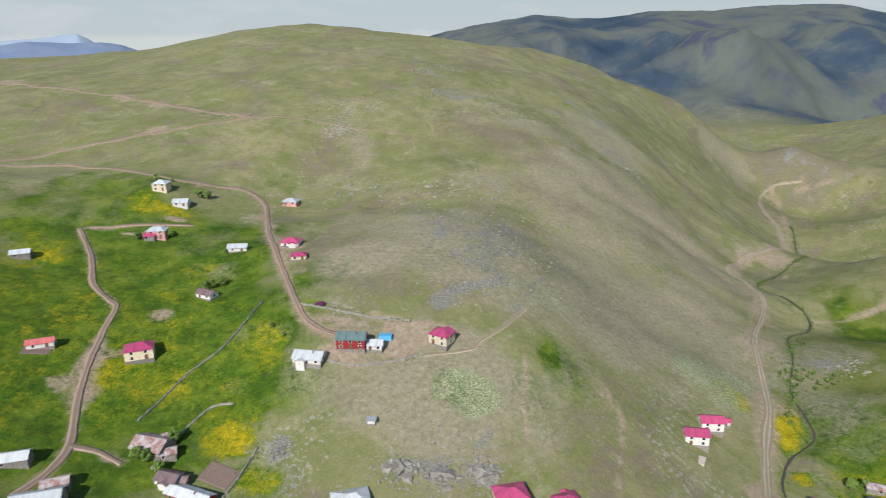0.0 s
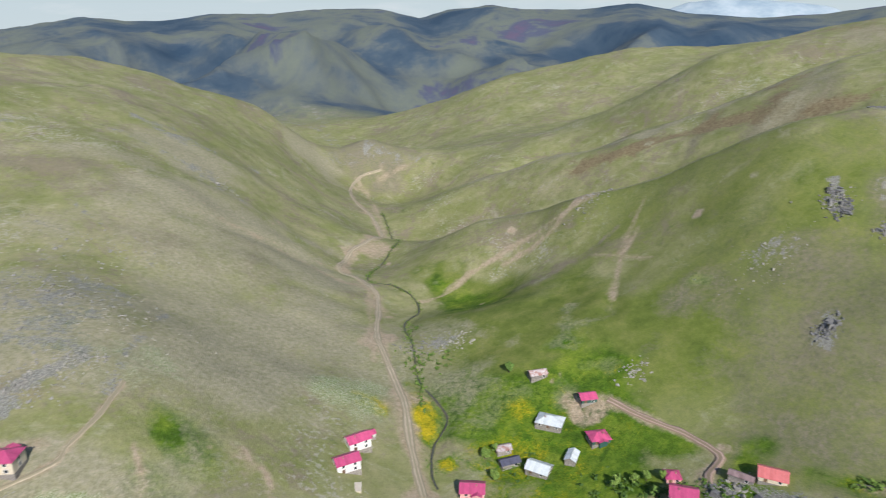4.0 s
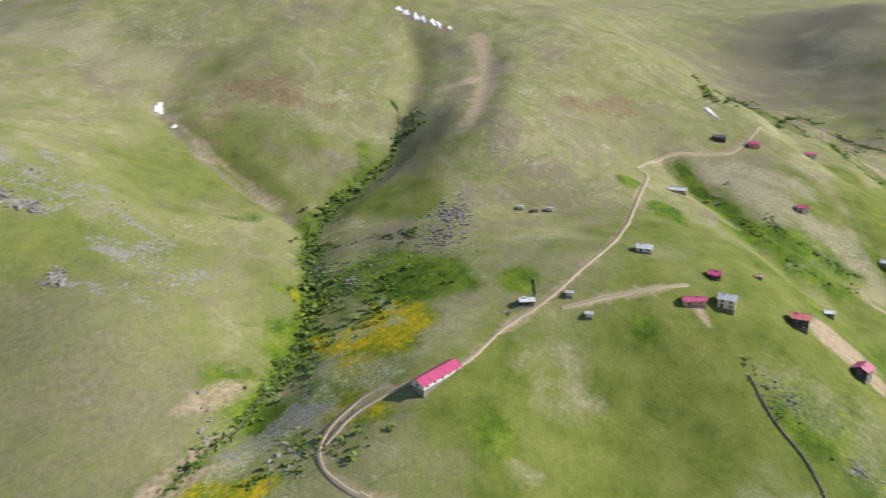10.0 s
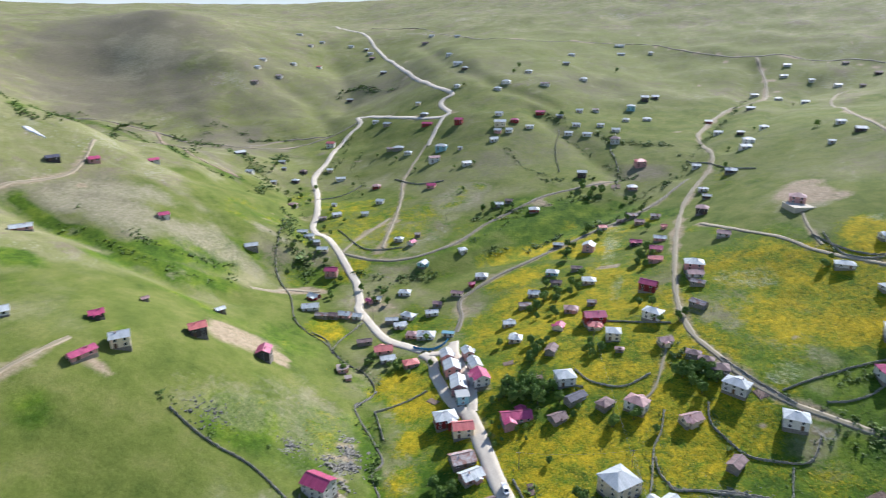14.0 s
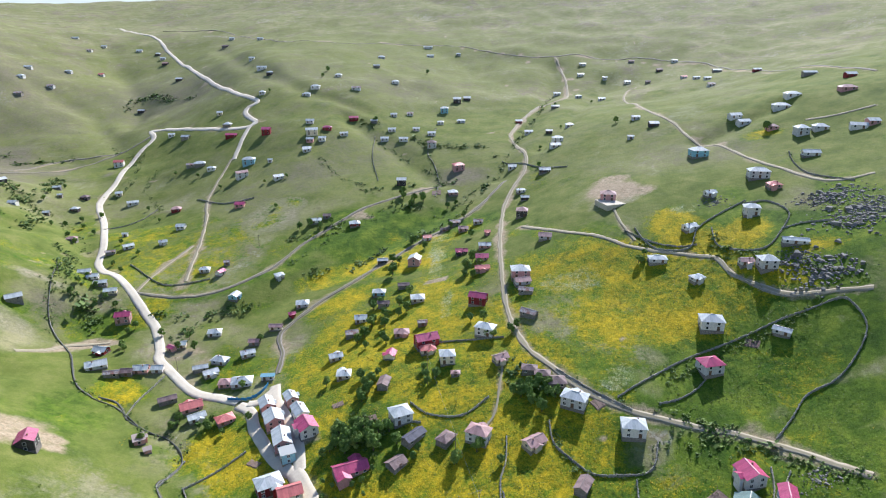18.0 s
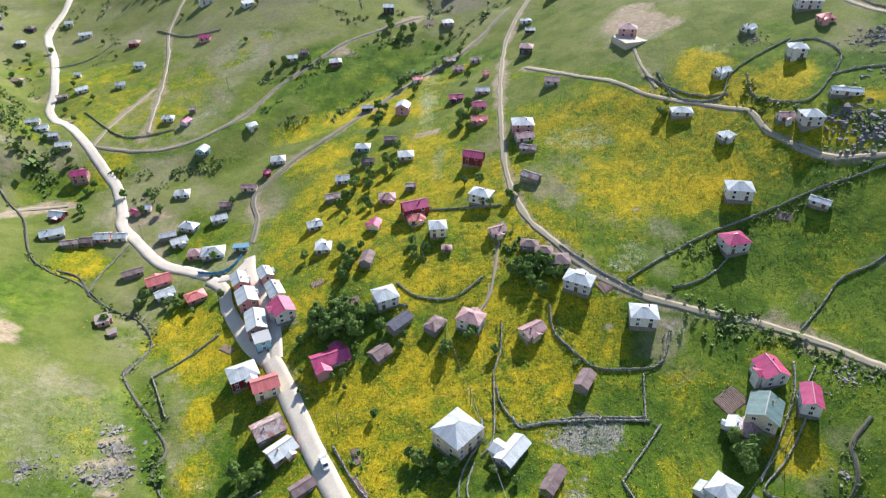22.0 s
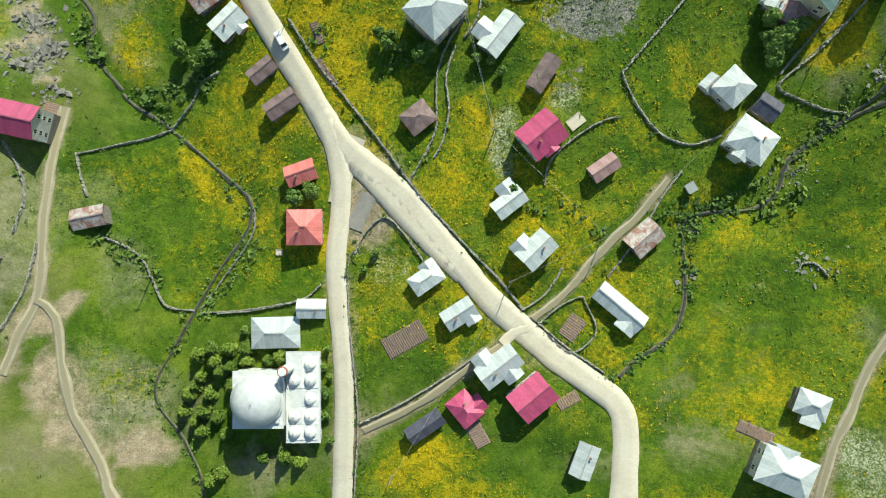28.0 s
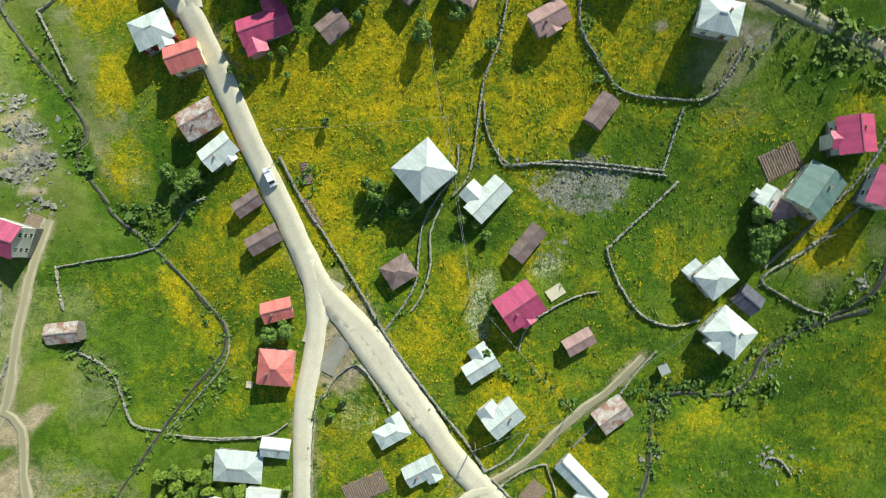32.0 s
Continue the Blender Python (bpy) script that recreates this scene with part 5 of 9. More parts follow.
def road_material(name, base, light, edge, ruts, joints=False):
    m, t, b = shader(name)
    v, uv = coords(t), coords(t, "UV")
    sep = t.nodes.new("ShaderNodeSeparateXYZ")
    t.links.new(uv, sep.inputs[0])
    c = ramp(t, noise_of(t, v, 0.16, 6, 0.7), (0.3, base), (0.65, light))
    c = blend(t, 0.45, c, ramp(t, noise_of(t, v, 1.6, 5, 0.75), (0.3, (0.42, 0.42, 0.42)), (0.7, (0.66, 0.66, 0.66))), "OVERLAY")
    if ruts:
        track_at = calc(t, "ABSOLUTE", calc(t, "SUBTRACT", calc(t, "ABSOLUTE", sep.outputs[0]), 0.8))
        strip = calc(t, "ADD", track_at, calc(t, "MULTIPLY", noise_of(t, v, 0.5, 5, 0.7), 0.5))
        c = blend(t, ramp(t, strip, (0.42, (0, 0, 0)), (0.62, (1, 1, 1))), c, edge)
    if joints:
        slab = calc(t, "FRACT", calc(t, "DIVIDE", sep.outputs[1], 5.0))
        c = blend(t, ramp(t, slab, (0.0, (0.35, 0.35, 0.35)), (0.03, (0, 0, 0))), c, edge)
    t.links.new(c, b.inputs["Base Color"])
    b.inputs["Roughness"].default_value = 0.9
    relief(t, b, noise_of(t, v, 3.0, 4, 0.7), 0.5, 0.05)
    return m


CONCRETE = road_material("worn_concrete", (0.52, 0.45, 0.345), (0.62, 0.55, 0.43), (0.43, 0.37, 0.28), False, True)
TRACKS = {
    "dirt_track": ("brown dirt track with two wheel ruts", road_material("brown_dirt", (0.31, 0.26, 0.18), (0.43, 0.37, 0.265), (0.28, 0.245, 0.15), True)),
    "grey_track": ("grey gravel track across the slope", road_material("grey_gravel", (0.2, 0.17, 0.14), (0.3, 0.26, 0.22), (0.15, 0.14, 0.08), True)),
    "red_track": ("reddish earth track on the hillside", road_material("red_earth", (0.3, 0.2, 0.15), (0.42, 0.3, 0.23), (0.24, 0.18, 0.11), True)),
    "gravel_patch": ("grey gravel between the forking roads", road_material("junction_gravel", (0.22, 0.2, 0.17), (0.33, 0.3, 0.26), (0.2, 0.18, 0.15), False)),
    "tan_track": ("pale tan dirt road along the valley", road_material("tan_earth", (0.33, 0.265, 0.175), (0.45, 0.375, 0.265), (0.27, 0.23, 0.14), True)),
}


def water_material():
    m, t, b = shader("stream_water")
    c = ramp(t, noise_of(t, coords(t), 0.9, 6, 0.8), (0.42, (0.03, 0.035, 0.03)), (0.65, (0.08, 0.08, 0.07)), (0.85, (0.25, 0.25, 0.24)))
    t.links.new(c, b.inputs["Base Color"])
    b.inputs["Roughness"].default_value = 0.55
    relief(t, b, noise_of(t, coords(t), 2.5, 4), 0.4, 0.1)
    return m


WATER = water_material()
MUD = plain("wet_bank", (0.08, 0.09, 0.03), (0.19, 0.17, 0.09), 0.8, 0.8, bump=0.08)


ROAD_LINES, WALL_LINES = [], []


def road(width, line):
    ROAD_LINES.append((width, line))
    cover_strip("bare", width * 0.5 + 0.5, 0.6, line)
    LIFT[0] += 0.012
    return ribbon("road", line, width, CONCRETE, "pale worn concrete village road", "road", 0.2 + LIFT[0], 0.06, 0.08)


def track(width, line, kind):
    ROAD_LINES.append((width, line))
    cover_strip("bare", width * 0.62 + 0.4, 0.8, line)
    width *= 0.85
    LIFT[0] += 0.004
    words, material = TRACKS[kind]
    return ribbon("track", line, width, material, words, "track", LIFT[0], 0.0, 0.34)


STREAM_LINES = []


def stream(width, line):
    STREAM_LINES.append((width, line))
    ribbon("stream_bank", line, width * 0.62, MUD, "brown eroded stream bank in the grass", "bank", 0.42, 0, 0.7)
    return ribbon("stream", line, width * 0.3, WATER, "narrow dark stream between grassy banks", "stream", 0.5, 0, 0.5)


STONE = plain("field_stone", (0.24, 0.23, 0.19), (0.44, 0.42, 0.36), 0.9, 1.2, stain=(0.13, 0.13, 0.08), bump=0.04)
DARK_STONE = plain("dark_rock", (0.13, 0.128, 0.12), (0.25, 0.24, 0.22), 0.9, 0.8, stain=(0.28, 0.27, 0.24), stain_at=(0.58, 0.72), bump=0.08)
PALE_STONE = plain("pale_rock", (0.2, 0.19, 0.155), (0.36, 0.34, 0.29), 0.9, 0.9, stain=(0.2, 0.19, 0.14), bump=0.06)
noise_rng = np.random.RandomState(3)
CUBE_F = np.array([(0, 3, 2, 1), (4, 5, 6, 7), (0, 1, 5, 4), (1, 2, 6, 5), (2, 3, 7, 6), (3, 0, 4, 7)])
CUBE_V = np.array([(-1, -1, -1), (1, -1, -1), (1, 1, -1), (-1, 1, -1), (-0.8, -0.8, 1), (0.8, -0.8, 1), (0.8, 0.8, 1), (-0.8, 0.8, 1)], float) * 0.5


def lumps(name, places, sizes, turns, material, jitter=0.22):
    """Many uneven blocks joined in one mesh."""
    n = len(places)
    v = CUBE_V[None] + noise_rng.uniform(-jitter, jitter, (n, 8, 3))
    v = v * sizes[:, None, :]
    c, s = np.cos(turns)[:, None], np.sin(turns)[:, None]
    v = np.stack([v[..., 0] * c - v[..., 1] * s, v[..., 0] * s + v[..., 1] * c, v[..., 2]], 2) + places[:, None, :]
    faces = (CUBE_F[None] + 8 * np.arange(n)[:, None, None]).reshape(-1, 4)
    return link_mesh(name, v.reshape(-1, 3), faces.tolist(), material)


def stone_wall(width, line):
    WALL_LINES.append(line)
    c = curve_points(line, 0.62)
    d = np.gradient(c, axis=0)
    turn = np.arctan2(d[:, 1], d[:, 0])
    z = height(c[:, 0], c[:, 1])
    places, sizes, turns = [], [], []
    width *= 0.62
    for course, (lift, size) in enumerate(((0.1, 1.0), (0.36, 0.85), (0.58, 0.62))):
        keep = noise_rng.uniform(0, 1, len(c)) < (1.0, 0.97, 0.75)[course]
        q = c[keep] + noise_rng.uniform(-0.1, 0.1, (keep.sum(), 2))
        places.append(np.column_stack([q, z[keep] + lift]))
        sizes.append(np.column_stack([noise_rng.uniform(0.55, 0.95, keep.sum()), width * size * noise_rng.uniform(0.8, 1.25, keep.sum()), noise_rng.uniform(0.38, 0.6, keep.sum())]))
        turns.append(turn[keep] + noise_rng.uniform(-0.25, 0.25, keep.sum()))
    ob = lumps("stone_wall", np.concatenate(places), np.concatenate(sizes), np.concatenate(turns), STONE)
    return tagged(ob, "low dry-stone field wall of grey rubble", "wall", "field walls")


def rocks(x, y, spread, count, size, dark):
    count, size = int(count * (6 if dark else 3)), size * (0.36 if dark else 0.55)
    r = spread * np.sqrt(noise_rng.uniform(0, 1, count)) * (1 + 0.4 * noise_rng.normal(size=count))
    a = noise_rng.uniform(0, 6.283, count)
    px, py = x + r * np.cos(a), y + 0.75 * r * np.sin(a)
    s = size * noise_rng.lognormal(-0.25, 0.5, count)
    sizes = np.column_stack([s * noise_rng.uniform(0.8, 1.7, count), s * noise_rng.uniform(0.7, 1.2, count), s * noise_rng.uniform(0.35, 0.8, count)])
    ob = lumps("rock_outcrop", np.column_stack([px, py, height(px, py) + sizes[:, 2] * 0.12]), sizes, noise_rng.uniform(0, 3.14, count), DARK_STONE if dark else PALE_STONE, 0.28)
    return tagged(ob, "dark weathered rock outcrop in the grass" if dark else "pale weathered rocks scattered on the slope", "rocks", kind="stuff")


# ---- plants ----
def leaf_material(name, low, high):
    m, t, b = shader(name)
    own = t.nodes.new("ShaderNodeNewGeometry").outputs["Random Per Island"]
    c = ramp(t, own, (0.0, low), (1.0, high))
    obj = t.nodes.new("ShaderNodeObjectInfo").outputs["Random"]
    c = blend(t, 1.0, c, ramp(t, obj, (0, (0.75, 0.8, 0.75)), (1, (1.25, 1.15, 1.1))), "MULTIPLY")
    t.links.new(c, b.inputs["Base Color"])
    b.inputs["Roughness"].default_value, b.inputs["Specular IOR Level"].default_value = 0.7, 0.25
    return m


LEAF = leaf_material("broad_leaves", (0.1, 0.185, 0.035), (0.25, 0.36, 0.08))
NEEDLE = leaf_material("young_pine_needles", (0.085, 0.16, 0.022), (0.23, 0.31, 0.05))
SHRUB = leaf_material("bank_shrub_leaves", (0.055, 0.11, 0.018), (0.15, 0.225, 0.04))
BARK = plain("bark", (0.08, 0.06, 0.045), (0.16, 0.13, 0.1), 0.9, 6)


def leaf_cloud(centres, radii, per, size, seed):
    """Small bent leaf sprays spread over lobes; returns vertices and faces."""
    r = np.random.RandomState(seed)
    verts, faces = [], []
    for c, rad in zip(centres, radii):
        d = r.normal(size=(per, 3))
        d /= np.linalg.norm(d, axis=1)[:, None]
        p = np.array(c) + d * rad * r.uniform(0.55, 1.08, (per, 1)) * (1, 1, 0.85)
        u = r.normal(size=(per, 3))
        u -= d * (u * d).sum(1)[:, None] * 0.7
        u /= np.linalg.norm(u, axis=1)[:, None]
        w = np.cross(u, d)
        s = size * r.uniform(0.6, 1.3, (per, 1))
        quad = np.stack([p - u * s, p - w * s * 0.6 + d * s * 0.25, p + u * s, p + w * s * 0.6 + d * s * 0.25], 1)
        k = len(verts) * 4
        verts.append(quad.reshape(-1, 3))
        base = sum(len(v) for v in verts[:-1])
        faces += (np.arange(per * 4).reshape(-1, 4) + base).tolist()
    return np.concatenate(verts), faces


def limb(verts, faces, a, b, ra, rb, n=6):
    a, b = Vector(a), Vector(b)
    q = (b - a).to_track_quat("Z", "Y").to_matrix()
    k = len(verts)
    for p, r in ((a, ra), (b, rb)):
        verts.extend(tuple(p + q @ Vector((math.cos(6.2832 * i / n) * r, math.sin(6.2832 * i / n) * r, 0))) for i in range(n))
    faces.extend([k + i, k + (i + 1) % n, k + n + (i + 1) % n, k + n + i] for i in range(n))
    faces.append([k + n + i for i in range(n)])


def tree_model(seed, conifer=False):
    """A unit tree, 1 m high, to be copied at its true height."""
    r = random.Random(seed)
    ob = new("conifer" if conifer else "tree")
    verts, faces = [], []
    lobes, radii = [], []
    if conifer:
        limb(verts, faces, (0, 0, -0.05), (0, 0, 0.95), 0.028, 0.006)
        for i in range(9):
            z = 0.12 + 0.82 * i / 8
            rad = 0.36 * (1 - z) + 0.04
            for k in range(5 if z < 0.7 else 3):
                a = r.uniform(0, 6.28)
                tip = (math.cos(a) * rad, math.sin(a) * rad, z - 0.03)
                limb(verts, faces, (0, 0, z), tip, 0.01, 0.004, 4)
                lobes.append((tip[0] * 0.75, tip[1] * 0.75, z))
                radii.append(rad * 0.42)
        lobes.append((0, 0, 0.97))
        radii.append(0.05)
        cloud = leaf_cloud(lobes, radii, 48, 0.065, seed)
    else:
        top = (r.uniform(-0.04, 0.04), r.uniform(-0.04, 0.04), 0.5)
        limb(verts, faces, (0, 0, -0.06), top, 0.04, 0.022)
        for i in range(13):
            a, z, out = 6.28 * i / 6.5 + r.uniform(-0.4, 0.4), r.uniform(0.3, 0.82), r.uniform(0.14, 0.29)
            tip = (math.cos(a) * out, math.sin(a) * out, z)
            limb(verts, faces, (top[0] * 0.7, top[1] * 0.7, r.uniform(0.25, 0.48)), tip, 0.016, 0.006, 5)
            lobes.append(tip)
            radii.append(r.uniform(0.12, 0.2))
        lobes.append((r.uniform(-0.06, 0.06), r.uniform(-0.06, 0.06), 0.86))
        radii.append(0.15)
        cloud = leaf_cloud(lobes, radii, 150, 0.05, seed)
    link_mesh("trunk", verts, faces, BARK, ob)
    link_mesh("crown", cloud[0], cloud[1], NEEDLE if conifer else LEAF, ob)
    return ob


MODELS = {"broad": [tree_model(s) for s in range(5)], "pine": [tree_model(20 + s, True) for s in range(3)]}
USED = set()


def plant(kind, x, y, tall, label, category, group, wide=1.0):
    k = rng.randrange(len(MODELS[kind]))
    model = MODELS[kind][k]
    s = tall * rng.uniform(0.74, 1.0)
    m = pose(x, y, height(x, y), 0, 0, rng.uniform(0, 360)) @ Matrix.Diagonal((s * wide, s * wide, s, 1))
    if (kind, k) in USED:
        ob = copy_thing(model, m @ Matrix.Diagonal((1 / model.scale.x, 1 / model.scale.y, 1 / model.scale.z, 1)))
    else:
        USED.add((kind, k))
        ob = model
        ob.matrix_basis = m
    return tagged(ob, label, category, group)


def broad_tree(x, y, tall):
    big = "large" if tall > 6.5 else "small" if tall < 4.5 else "bushy"
    return plant("broad", x, y, tall, f"{big} dark green broad-leaved tree beside the houses", "tree", "village trees", 0.95)


def conifer(x, y, tall):
    return plant("pine", x, y, tall, "young yellow-green pine tree beside the mosque", "tree", "mosque pines", 1.25)


def sapling(x, y, tall):
    return plant("broad", x, y, tall, "slender roadside sapling by the stone wall", "tree", "roadside saplings", 0.5)

# ---- what lies far off: pale cloudy sky low over the horizon, a sea of cloud, hills coloured with blue haze ----
def backdrop_material():
    m, t, b = shader("low_cloudy_sky")
    t.nodes.remove(b)
    glow = t.nodes.new("ShaderNodeEmission")
    v = coords(t)
    sep = t.nodes.new("ShaderNodeSeparateXYZ")
    t.links.new(v, sep.inputs[0])
    up = calc(t, "DIVIDE", calc(t, "ADD", sep.outputs[2], 200.0), 1600.0, True)
    c = ramp(t, up, (0.0, (0.6, 0.62, 0.57)), (0.19, (0.6, 0.63, 0.58)), (0.215, (0.5, 0.56, 0.54)), (0.4, (0.47, 0.55, 0.54)), (1.0, (0.34, 0.45, 0.55)))
    stretch = t.nodes.new("ShaderNodeMapping")
    stretch.inputs["Scale"].default_value = (1, 1, 4)
    t.links.new(v, stretch.inputs[0])
    c = blend(t, ramp(t, noise_of(t, stretch.outputs[0], 0.0012, 6, 0.6, 0.5), (0.5, (0, 0, 0)), (0.72, (0.7, 0.7, 0.7))), c, (0.6, 0.63, 0.6))
    t.links.new(c, glow.inputs[0])
    t.links.new(glow.outputs[0], t.nodes["Material Output"].inputs[0])
    return m


def sky_backdrop():
    n, verts, faces = 96, [], []
    for z in (-500, 1400):
        verts += [(60 + 4650 * math.cos(6.28319 * i / n), -80 + 4650 * math.sin(6.28319 * i / n), z) for i in range(n)]
    faces = [(i, (i + 1) % n, n + (i + 1) % n, n + i) for i in range(n)]
    me = bpy.data.meshes.new("backdrop")
    me.from_pydata(verts, [], faces)
    me.materials.append(backdrop_material())
    return tagged(new("backdrop", me), "pale cloudy sky low over the horizon", "sky", kind="structure")


# hill surface with the haze of distance mixed into its base colour
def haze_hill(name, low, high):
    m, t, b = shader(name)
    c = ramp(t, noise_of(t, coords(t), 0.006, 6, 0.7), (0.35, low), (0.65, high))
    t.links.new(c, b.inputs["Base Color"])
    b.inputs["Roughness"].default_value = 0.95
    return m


def distant_hill(away, crest, foot, material, seed):
    """A far ridge: its crest by bearing in degrees and height, with slopes before and behind."""
    bearings = np.linspace(crest[0][0], crest[-1][0], 70)
    tops = np.interp(bearings, [c[0] for c in crest], [c[1] for c in crest]) if crest[0][0] < crest[-1][0] else np.interp(-bearings, [-c[0] for c in crest], [c[1] for c in crest])
    rows = []
    for s in np.linspace(0, 1, 14):
        r = away - 420 + 700 * s
        x, y = r * np.cos(np.radians(bearings)), r * np.sin(np.radians(bearings))
        rise = np.sin(np.clip(s / 0.6, 0, 1) * 1.5708) if s < 0.6 else 1 - (s - 0.6) * 2
        spur = 1 - np.abs(fbm(x, y, 260, 3, seed)) * 0.5 * (1 - rise)
        rows.append(np.column_stack([x, y, foot + (tops - foot) * rise * spur + fbm(x, y, 90, 2, seed) * 3]))
    verts = np.stack(rows).reshape(-1, 3)
    faces = [(k * 70 + i, k * 70 + i + 1, k * 70 + 71 + i, k * 70 + 70 + i)[::-1] for k in range(13) for i in range(69)]
    ob = link_mesh("distant_hill", verts, faces, material)
    for p in ob.data.polygons:
        p.use_smooth = True
    return tagged(ob, "wooded ridge coloured with blue haze beyond the sea of cloud", "hill", "distant hills", "structure")


def cloud_sea():
    n, verts = 60, []
    for r in np.linspace(2900, 4300, n):
        for a in np.radians(np.linspace(104, 121, n)):
            x, y = r * math.cos(a), r * math.sin(a)
            verts.append((x, y, 22))
    v = np.array(verts)
    v[:, 2] += 14 * np.abs(fbm(v[:, 0], v[:, 1], 240, 4, 81)) + 8 * fbm(v[:, 0], v[:, 1], 700, 2, 82)
    faces = [(k * n + i, k * n + i + 1, k * n + n + 1 + i, k * n + n + i) for k in range(n - 1) for i in range(n - 1)]
    ob = link_mesh("cloud_sea", v, faces, plain("cloud_white", (0.62, 0.63, 0.6), (0.74, 0.74, 0.71), 1.0, 0.004))
    for p in ob.data.polygons:
        p.use_smooth = True
    return tagged(ob, "sea of white cloud filling the far valleys", "cloud", kind="structure")


sky_backdrop()
distant_hill(4150, [(125.5, 108), (123.5, 112), (121.6, 122), (120, 138), (118.6, 144), (117.8, 116), (117, 60)], -40, haze_hill("pale_hazy_hill", (0.3, 0.38, 0.46), (0.34, 0.42, 0.48)), 91)
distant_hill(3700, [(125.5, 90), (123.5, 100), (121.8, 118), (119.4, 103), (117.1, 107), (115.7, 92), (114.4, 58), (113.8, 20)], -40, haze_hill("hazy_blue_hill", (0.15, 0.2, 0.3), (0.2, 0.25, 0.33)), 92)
distant_hill(4150, [(41, 120), (38, 215), (35.5, 270), (33, 292), (31, 280), (28.5, 262), (26, 235), (22, 120)], -40, haze_hill("hazy_snow_streaked_hill", (0.24, 0.31, 0.35), (0.4, 0.45, 0.46)), 93)
cloud_sea()


# ---- things of which there are few ----
WHITE_PAINT = plain("mosque_white", (0.66, 0.66, 0.63), (0.8, 0.8, 0.77), 0.45, 0.6, stain=(0.52, 0.5, 0.45), stain_at=(0.6, 0.85))
LEAD = plain("pale_lead_dome", (0.6, 0.61, 0.6), (0.76, 0.77, 0.75), 0.4, 0.5, stain=(0.5, 0.49, 0.45), stain_at=(0.62, 0.85))
SOIL = plain("dug_soil", (0.2, 0.14, 0.11), (0.29, 0.21, 0.165), 0.95, 2.0, bump=0.05)
TIMBER = plain("weathered_timber", (0.16, 0.13, 0.1), (0.3, 0.26, 0.21), 0.85, 3)
RED_BAND = plain("red_brick_band", (0.3, 0.09, 0.07), (0.4, 0.14, 0.1), 0.8, 3)
BLUE_PAINT = plain("blue_fence_paint", (0.03, 0.2, 0.45), (0.06, 0.3, 0.58), 0.5, 2)
TARP = plain("blue_tarpaulin", (0.08, 0.35, 0.6), (0.14, 0.46, 0.7), 0.5, 2)
SNOW = plain("old_snow", (0.72, 0.74, 0.76), (0.85, 0.86, 0.87), 0.6, 0.4, stain=(0.55, 0.52, 0.47), stain_at=(0.6, 0.85), bump=0.08)
CABLE = plain("cable", (0.3, 0.3, 0.3), (0.4, 0.4, 0.4), 0.6)
RUBBER = plain("tyre_rubber", (0.02, 0.02, 0.02), (0.035, 0.035, 0.035), 0.8)


def lathe(name, profile, material, parent, x=0.0, y=0.0, n=32):
    """A turned shape from rows of radius and height."""
    verts = [(x + r * math.cos(6.28319 * i / n), y + r * math.sin(6.28319 * i / n), z) for r, z in profile for i in range(n)]
    faces = [[k * n + i, k * n + (i + 1) % n, (k + 1) * n + (i + 1) % n, (k + 1) * n + i] for k in range(len(profile) - 1) for i in range(n)]
    faces.append([(len(profile) - 1) * n + i for i in range(n)])
    ob = link_mesh(name, verts, faces, material, parent)
    for p in ob.data.polygons:
        p.use_smooth = len(p.vertices) == 4
    return ob


def dome(parent, x, y, z, r, tall, n=32):
    steps = [(r * 1.06, z - 0.5), (r * 1.06, z), (r, z + 0.02)] + [(r * math.cos(a), z + 0.02 + tall * math.sin(a)) for a in np.linspace(0.08, 1.5, 12)]
    ob = lathe("dome", steps, LEAD, parent, x, y, n)
    lathe("finial", [(0.12, z + tall - 0.1), (0.05, z + tall + 0.3), (0.14, z + tall + 0.5), (0.02, z + tall + 0.9)], BRICKWORK, ob, x, y, 8)
    return ob


